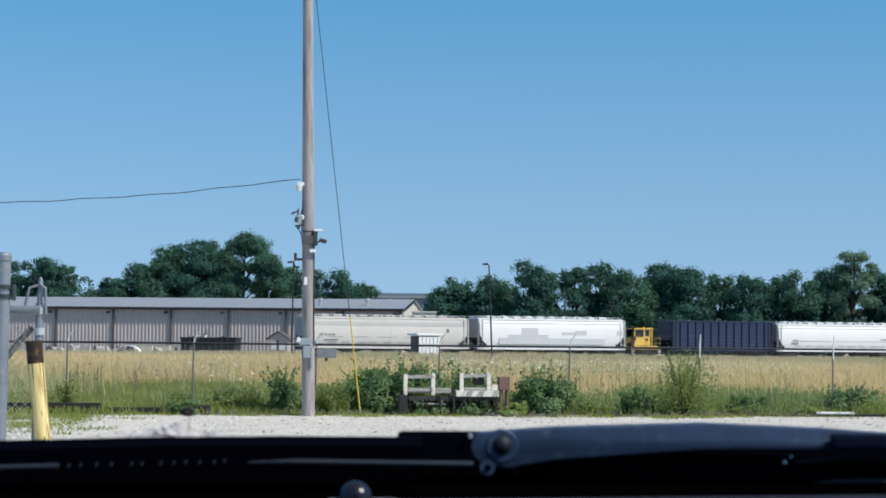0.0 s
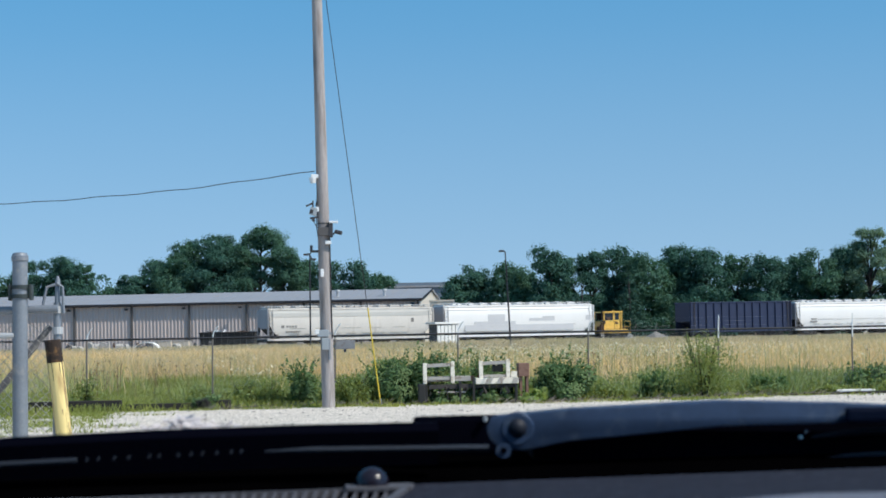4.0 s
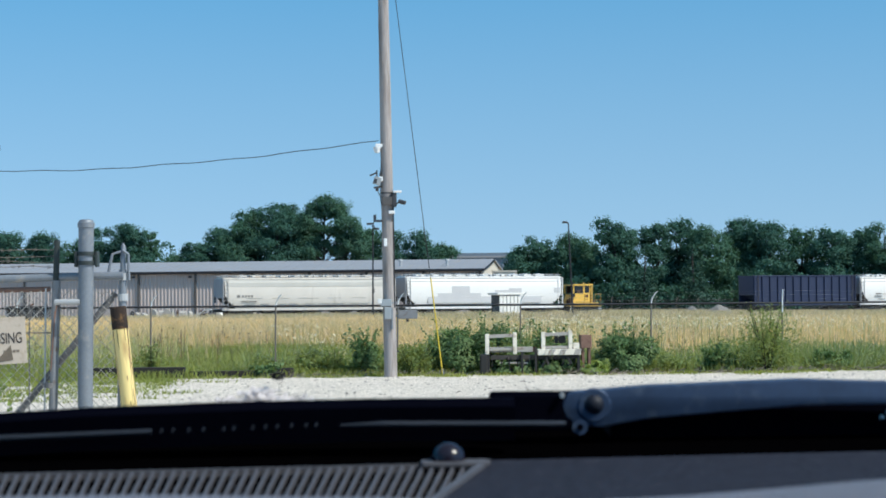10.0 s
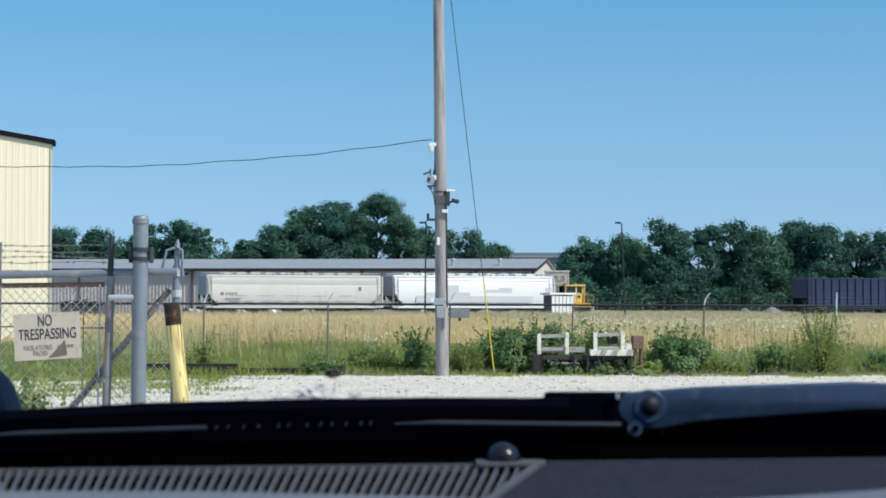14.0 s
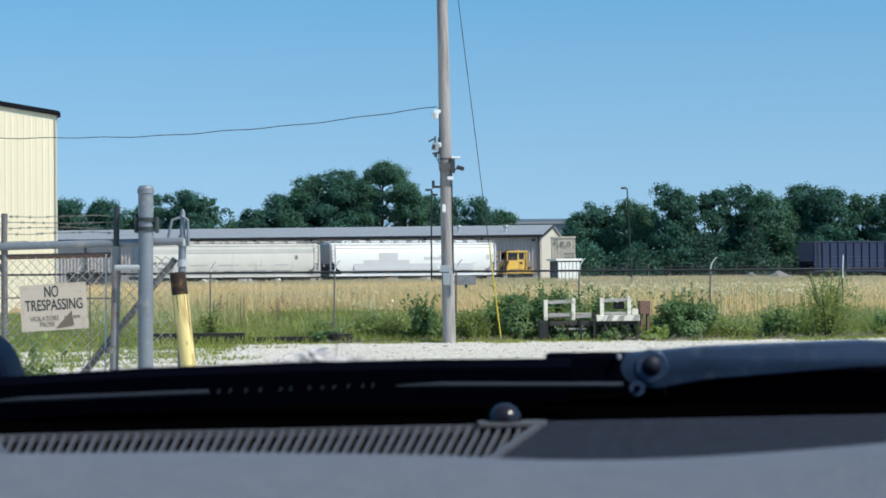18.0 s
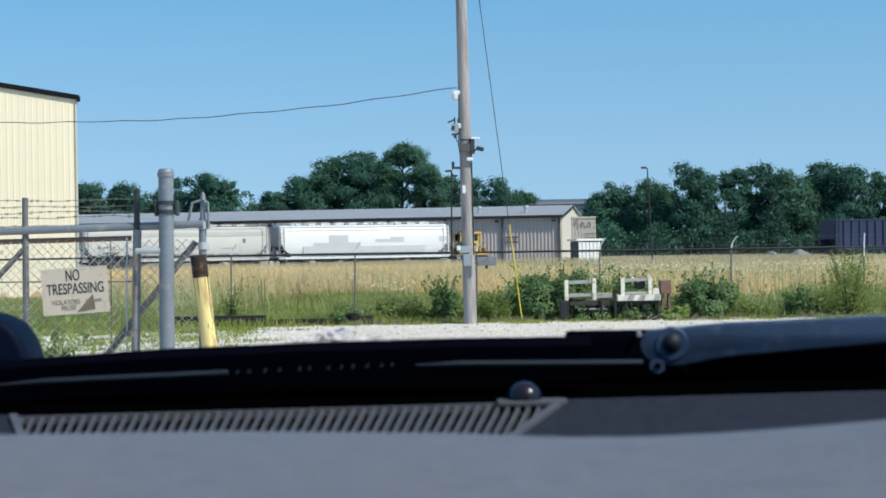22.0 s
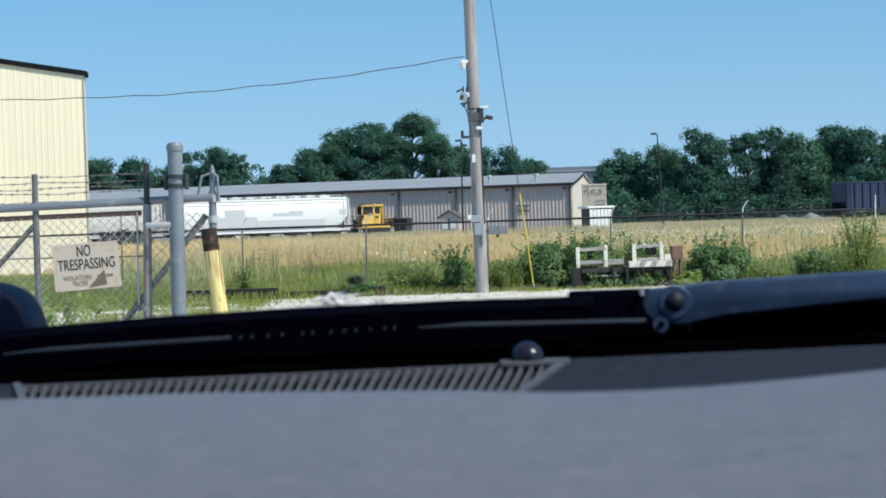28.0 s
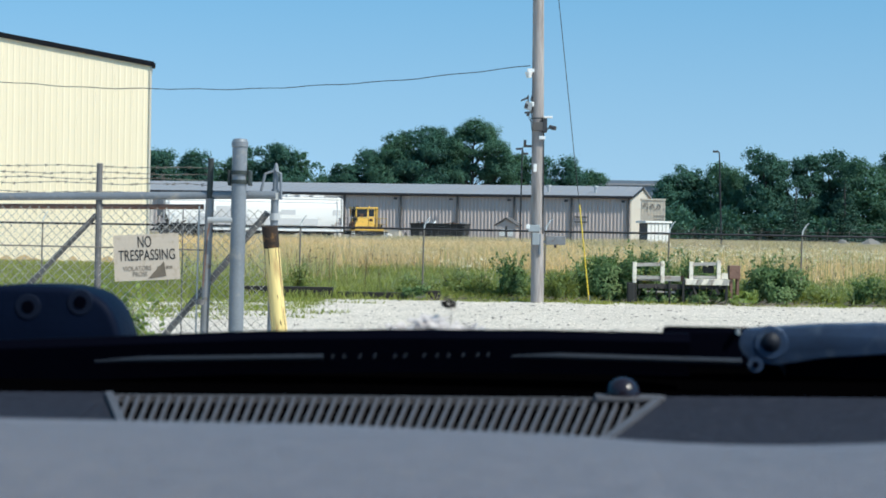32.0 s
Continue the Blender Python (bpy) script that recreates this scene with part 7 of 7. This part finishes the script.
# pale rails stand in for the highlight along the blade
for (xa, za, xb, zb) in ((-0.31, 1.5132, -0.152, 1.5182), (-0.022, 1.5222, 0.135, 1.5206)):
    part("spring_rail", Mesh().tube([(xa, 1.386, za - 0.001), (xa * 0.8 + xb * 0.2, 1.3855, za * 0.8 + zb * 0.2), (xb, 1.386, zb)], [0.0008, 0.0022, 0.0022], 8), RAILSTEEL, wiper, "thin pale rail giving the blade its highlight line")
for k, x in enumerate((-0.146, -0.138, -0.127, -0.117, -0.103, -0.096, -0.083, -0.074, -0.066, -0.056, -0.046, -0.039)):
    z = 1.5178 + 0.0003 * k
    part("rail_tooth", Mesh().beam((x, 1.3875, z - 0.0006), (x + 0.0012, 1.3875, z + 0.0022), 0.0014, 0.0016), RAILSTEEL, wiper)
part("blade_carrier", Mesh().box(0.085, 0.150, 1.4325, 1.450, 1.512, 1.5412, 0.004), BLACKPLASTIC, wiper)
arm = [(0.147, 1.5165), (0.139, 1.524), (0.137, 1.532), (0.141, 1.5405), (0.20, 1.5450), (0.31, 1.5485), (0.40, 1.545), (0.52, 1.537), (0.52, 1.528), (0.40, 1.5295), (0.31, 1.529), (0.20, 1.521), (0.165, 1.515)]
bm = bmesh.new()
front = [bm.verts.new((x, 1.432, z)) for x, z in arm]
face = bm.faces.new(front)
ext = bmesh.ops.extrude_face_region(bm, geom=[face])
for v in ext["geom"]:
    if isinstance(v, bmesh.types.BMVert):
        v.co.y += 0.02
bmesh.ops.bevel(bm, geom=bm.edges[:], offset=0.0025, segments=2, profile=0.6, affect="EDGES")
m = Mesh()
m.take(bm)
part("arm", m, WIPERSTEEL, wiper, "satin wiper arm tinted with the sky's blue", smooth=True)
bm = bmesh.new()
bmesh.ops.create_uvsphere(bm, u_segments=20, v_segments=10, radius=0.0080, matrix=pose(0.1605, 1.4345, 1.5315))
m = Mesh()
m.take(bm)
part("pivot_bolt", m, PIVOT, wiper, smooth=True)
part("joint_cover", Mesh().box(0.402, 0.47, 1.424, 1.4305, 1.530, 1.5415, 0.003), COVER, wiper, "dark joint cover")
# faint cowl rails, with white beads added as bright glints at their end
for za, zb in ((1.5190, 1.528), (1.5015, 1.508)):
    part("hose", Mesh().tube([(0.381, 1.446, za), (0.41, 1.445, za + 0.003), (0.56, 1.445, zb)], [0.0010, 0.0024, 0.0026], 8), PIVOT, wiper, "faint dark rail on the cowl")
for x, z, q in ((0.3725, 1.5195, 0.0019), (0.3772, 1.5238, 0.0014)):
    part("nozzle_tip", Mesh().tube([(x, 1.441, z), (x, 1.444, z), (x, 1.448, z - 0.001)], [q * 0.6, q, q * 0.7], 8), EQUIPWHITE, wiper, "white bead standing in for a bright glint")
part("nozzle_stem", Mesh().tube([(0.3745, 1.449, 1.500), (0.3745, 1.448, 1.522)], 0.0012, 6), BLACKPLASTIC, wiper)
part("pivot_ring", Mesh().tube([(0.1605, 1.4308, 1.5310), (0.1605, 1.4325, 1.5310)], [0.0112, 0.0126], 24), WIPERSTEEL, wiper, smooth=True)
part("pivot_lug", Mesh().tube([(0.150, 1.431, 1.5155), (0.150, 1.444, 1.5155)], 0.0056, 14), WIPERSTEEL, wiper)
part("lug_hole", Mesh().tube([(0.150, 1.4295, 1.5155), (0.150, 1.4305, 1.5155)], 0.0024, 10), BLACKPLASTIC, wiper)
part("clip", Mesh().box(0.1355, 0.1385, 1.427, 1.431, 1.5365, 1.5405, 0.0008), EQUIPGREY, wiper, "small bright clip")
# the second wiper: its foot shows at the far side
foot = [(-0.46, 1.50), (-0.46, 1.553), (-0.445, 1.5555), (-0.43, 1.557), (-0.415, 1.5582), (-0.40, 1.559), (-0.38, 1.5593), (-0.366, 1.5588), (-0.355, 1.5572), (-0.346, 1.5548), (-0.338, 1.551), (-0.332, 1.546),
        (-0.327, 1.539), (-0.3235, 1.531), (-0.320, 1.52), (-0.317, 1.50)]
wf = thing("wiper", "black wiper foot with a moulded cover and two painted bolt recesses", "wiper", at=pose(0, 0, 0))
bm = bmesh.new()
face = bm.faces.new([bm.verts.new((x, 1.53, z)) for x, z in foot])
ext = bmesh.ops.extrude_face_region(bm, geom=[face])
for v in ext["geom"]:
    if isinstance(v, bmesh.types.BMVert):
        v.co.y += 0.07
rim = [e for e in bm.edges if abs(e.verts[0].co.y - e.verts[1].co.y) < 1e-6]
bmesh.ops.bevel(bm, geom=rim, offset=0.006, segments=4, profile=0.5, affect="EDGES")
m = Mesh()
m.take(bm)
part("pivot_cover", m, COVER, wf, smooth=True)
# flat black discs in paler rings paint the shade of two bolt recesses
for x, z in ((-0.392, 1.543), (-0.352, 1.547)):
    part("bolt_seat", Mesh().tube([(x, 1.5292, z), (x, 1.5312, z)], [0.0094, 0.0104], 20), COVERRIM, wf, smooth=True)
    part("bolt_recess", Mesh().tube([(x, 1.5286, z), (x, 1.5290, z)], [0.0048, 0.0050], 16), BLACKPLASTIC, wf)
# small bits behind the wiper, standing in for a dirt smudge on the windscreen
litter = thing("windscreen_smudge", "windscreen dirt smudge built as small bits behind the wiper", "debris", at=pose(0, 0, 0))
rr = random.Random(21)
for k in range(9):
    a = k * 2 * math.pi / 9
    bm = bmesh.new()
    w = rr.uniform(0.0022, 0.0034)
    bmesh.ops.create_icosphere(bm, subdivisions=1, radius=1.0, matrix=pose(-0.0685 + 0.0038 * math.cos(a), 1.47 + rr.uniform(-0.003, 0.003), 1.5533 + 0.0019 * math.sin(a), 0, rr.uniform(-30, 30), 0) @ Matrix.Diagonal((w, 0.002, w * 0.55, 1)))
    m = Mesh()
    m.take(bm)
    part("seed_clump", m, TIE, litter)
for k in range(2):
    x0 = rr.uniform(-0.072, -0.066)
    x1, z1 = x0 + rr.uniform(-0.003, 0.006), 1.5295 + rr.uniform(0.006, 0.015)
    if k < 2:
        x1, z1 = -0.0675 + 0.002 * k, 1.552
    part("stalk", Mesh().tube([(x0, 1.475, 1.528), (x0 * 0.5 + x1 * 0.5 + 0.001, 1.473, (1.528 + z1) / 2), (x1, 1.47, z1)], [0.0002, 0.00015, 0.0001], 5), BARK, litter)
for k in range(80):  # pale bits of the smudge, heaped behind the wiper
    x, w = rr.gauss(-0.083, 0.015), rr.uniform(0.002, 0.0050)
    z = 1.5335 + rr.uniform(0, 1) ** 1.4 * max(0.001, 0.0125 - abs(x + 0.080) * 0.30)
    bm = bmesh.new()
    bmesh.ops.create_icosphere(bm, subdivisions=1, radius=1.0, matrix=pose(x, 1.47 + rr.uniform(-0.01, 0.02), z, rr.uniform(-75, -25), rr.uniform(-40, 40), 0) @ Matrix.Diagonal((w, 0.0006, w * rr.uniform(0.5, 0.9), 1)))
    m = Mesh()
    m.take(bm)
    part("pale_flake", m, FLAKE, litter)
for k in range(70):  # grey and dark fibres at the smudge's foot
    x0 = rr.gauss(-0.088, 0.018) if k < 58 else rr.uniform(-0.060, -0.050)
    h = rr.uniform(0.002, 0.0065) if k < 58 else rr.uniform(0.004, 0.010)
    y, dx = 1.455 + rr.uniform(0, 0.02), rr.uniform(-0.005, 0.005)
    part("fibre", Mesh().tube([(x0, y, 1.532), (x0 + dx * 0.3, y, 1.5325 + h * 0.7), (x0 + dx, y, 1.5325 + h)], [0.00035, 0.0003, 0.0001], 4), FLUFF if k % 6 else TIE, litter)
part("bed", Mesh().box(-0.13, -0.045, 1.45, 1.50, 1.50, 1.5325, 0.004), BLACKPLASTIC, litter)
# unseen cab added round the camera, roof cut short so sun reaches the pad
cab = thing("cab_shell", "plain grey lining of the vehicle cab", "vehicle cab", kind="structure")
part("roof_lining", Mesh().box(-0.86, 0.86, -1.2, 0.25, 2.02, 2.06), CABLINING, cab)
part("back_wall", Mesh().box(-0.86, 0.86, -1.25, -1.2, 0, 2.06), CABLINING, cab)
part("left_wall", Mesh().box(-0.86, -0.81, -1.2, 1.34, 0, 1.50).box(-0.86, -0.81, -1.2, -0.4, 1.50, 2.02), CABLINING, cab)
part("right_wall", Mesh().box(0.81, 0.86, -1.2, 1.34, 0, 1.50).box(0.81, 0.86, -1.2, -0.4, 1.50, 2.02), CABLINING, cab)
part("floor_pan", Mesh().box(-0.80, 0.80, -1.2, 0.55, 0.55, 0.60).box(-0.80, 0.80, -1.2, -1.1, 0, 0.55), CABLINING, cab)


# ---- what moves ----
TRAIN = [(0, 105.1), (1, 103.8), (2, 102.45), (3, 101.0), (6, 95.55), (9, 90.15), (10, 88.4), (13, 83.36), (16.5, 77.2), (20, 71.05), (23, 65.6), (25.5, 60.86), (28, 56.16), (30, 52.95), (32, 49.75)]


def train_at(t):
    """Where the white car's leading end stands on the track, smoothed between the known times."""
    ts, ss = [r[0] for r in TRAIN], [r[1] for r in TRAIN]
    k = max(0, min(len(ts) - 2, sum(1 for q in ts if q <= t) - 1))

    def slope(i):
        a, b = max(i - 1, 0), min(i + 1, len(ts) - 1)
        return (ss[b] - ss[a]) / (ts[b] - ts[a])
    d = ts[k + 1] - ts[k]
    u = (t - ts[k]) / d
    return (ss[k] * (2 * u**3 - 3 * u**2 + 1) + slope(k) * d * (u**3 - 2 * u**2 + u) + ss[k + 1] * (3 * u**2 - 2 * u**3) + slope(k + 1) * d * (u**3 - u**2))


def motions():
    times = [k * 0.5 for k in range(65)]
    fine = [k * 0.32 for k in range(101)]
    for car, off in ((white_hopper, -WHITE_L / 2), (grey_hopper, -WHITE_L - 0.95 - GREY_L / 2), (mover, MOVER_GAP)):
        walk(car, [(t, on_track(train_at(t) + off)) for t in times])
        for w in car_wheels[car.name]:
            x, z = w.matrix_basis.translation.x, w.matrix_basis.translation.z
            walk(w, [(t, pose(x, 0, z, 0, math.degrees((train_at(t) - train_at(0)) / 0.42), 0)) for t in fine])


motions()
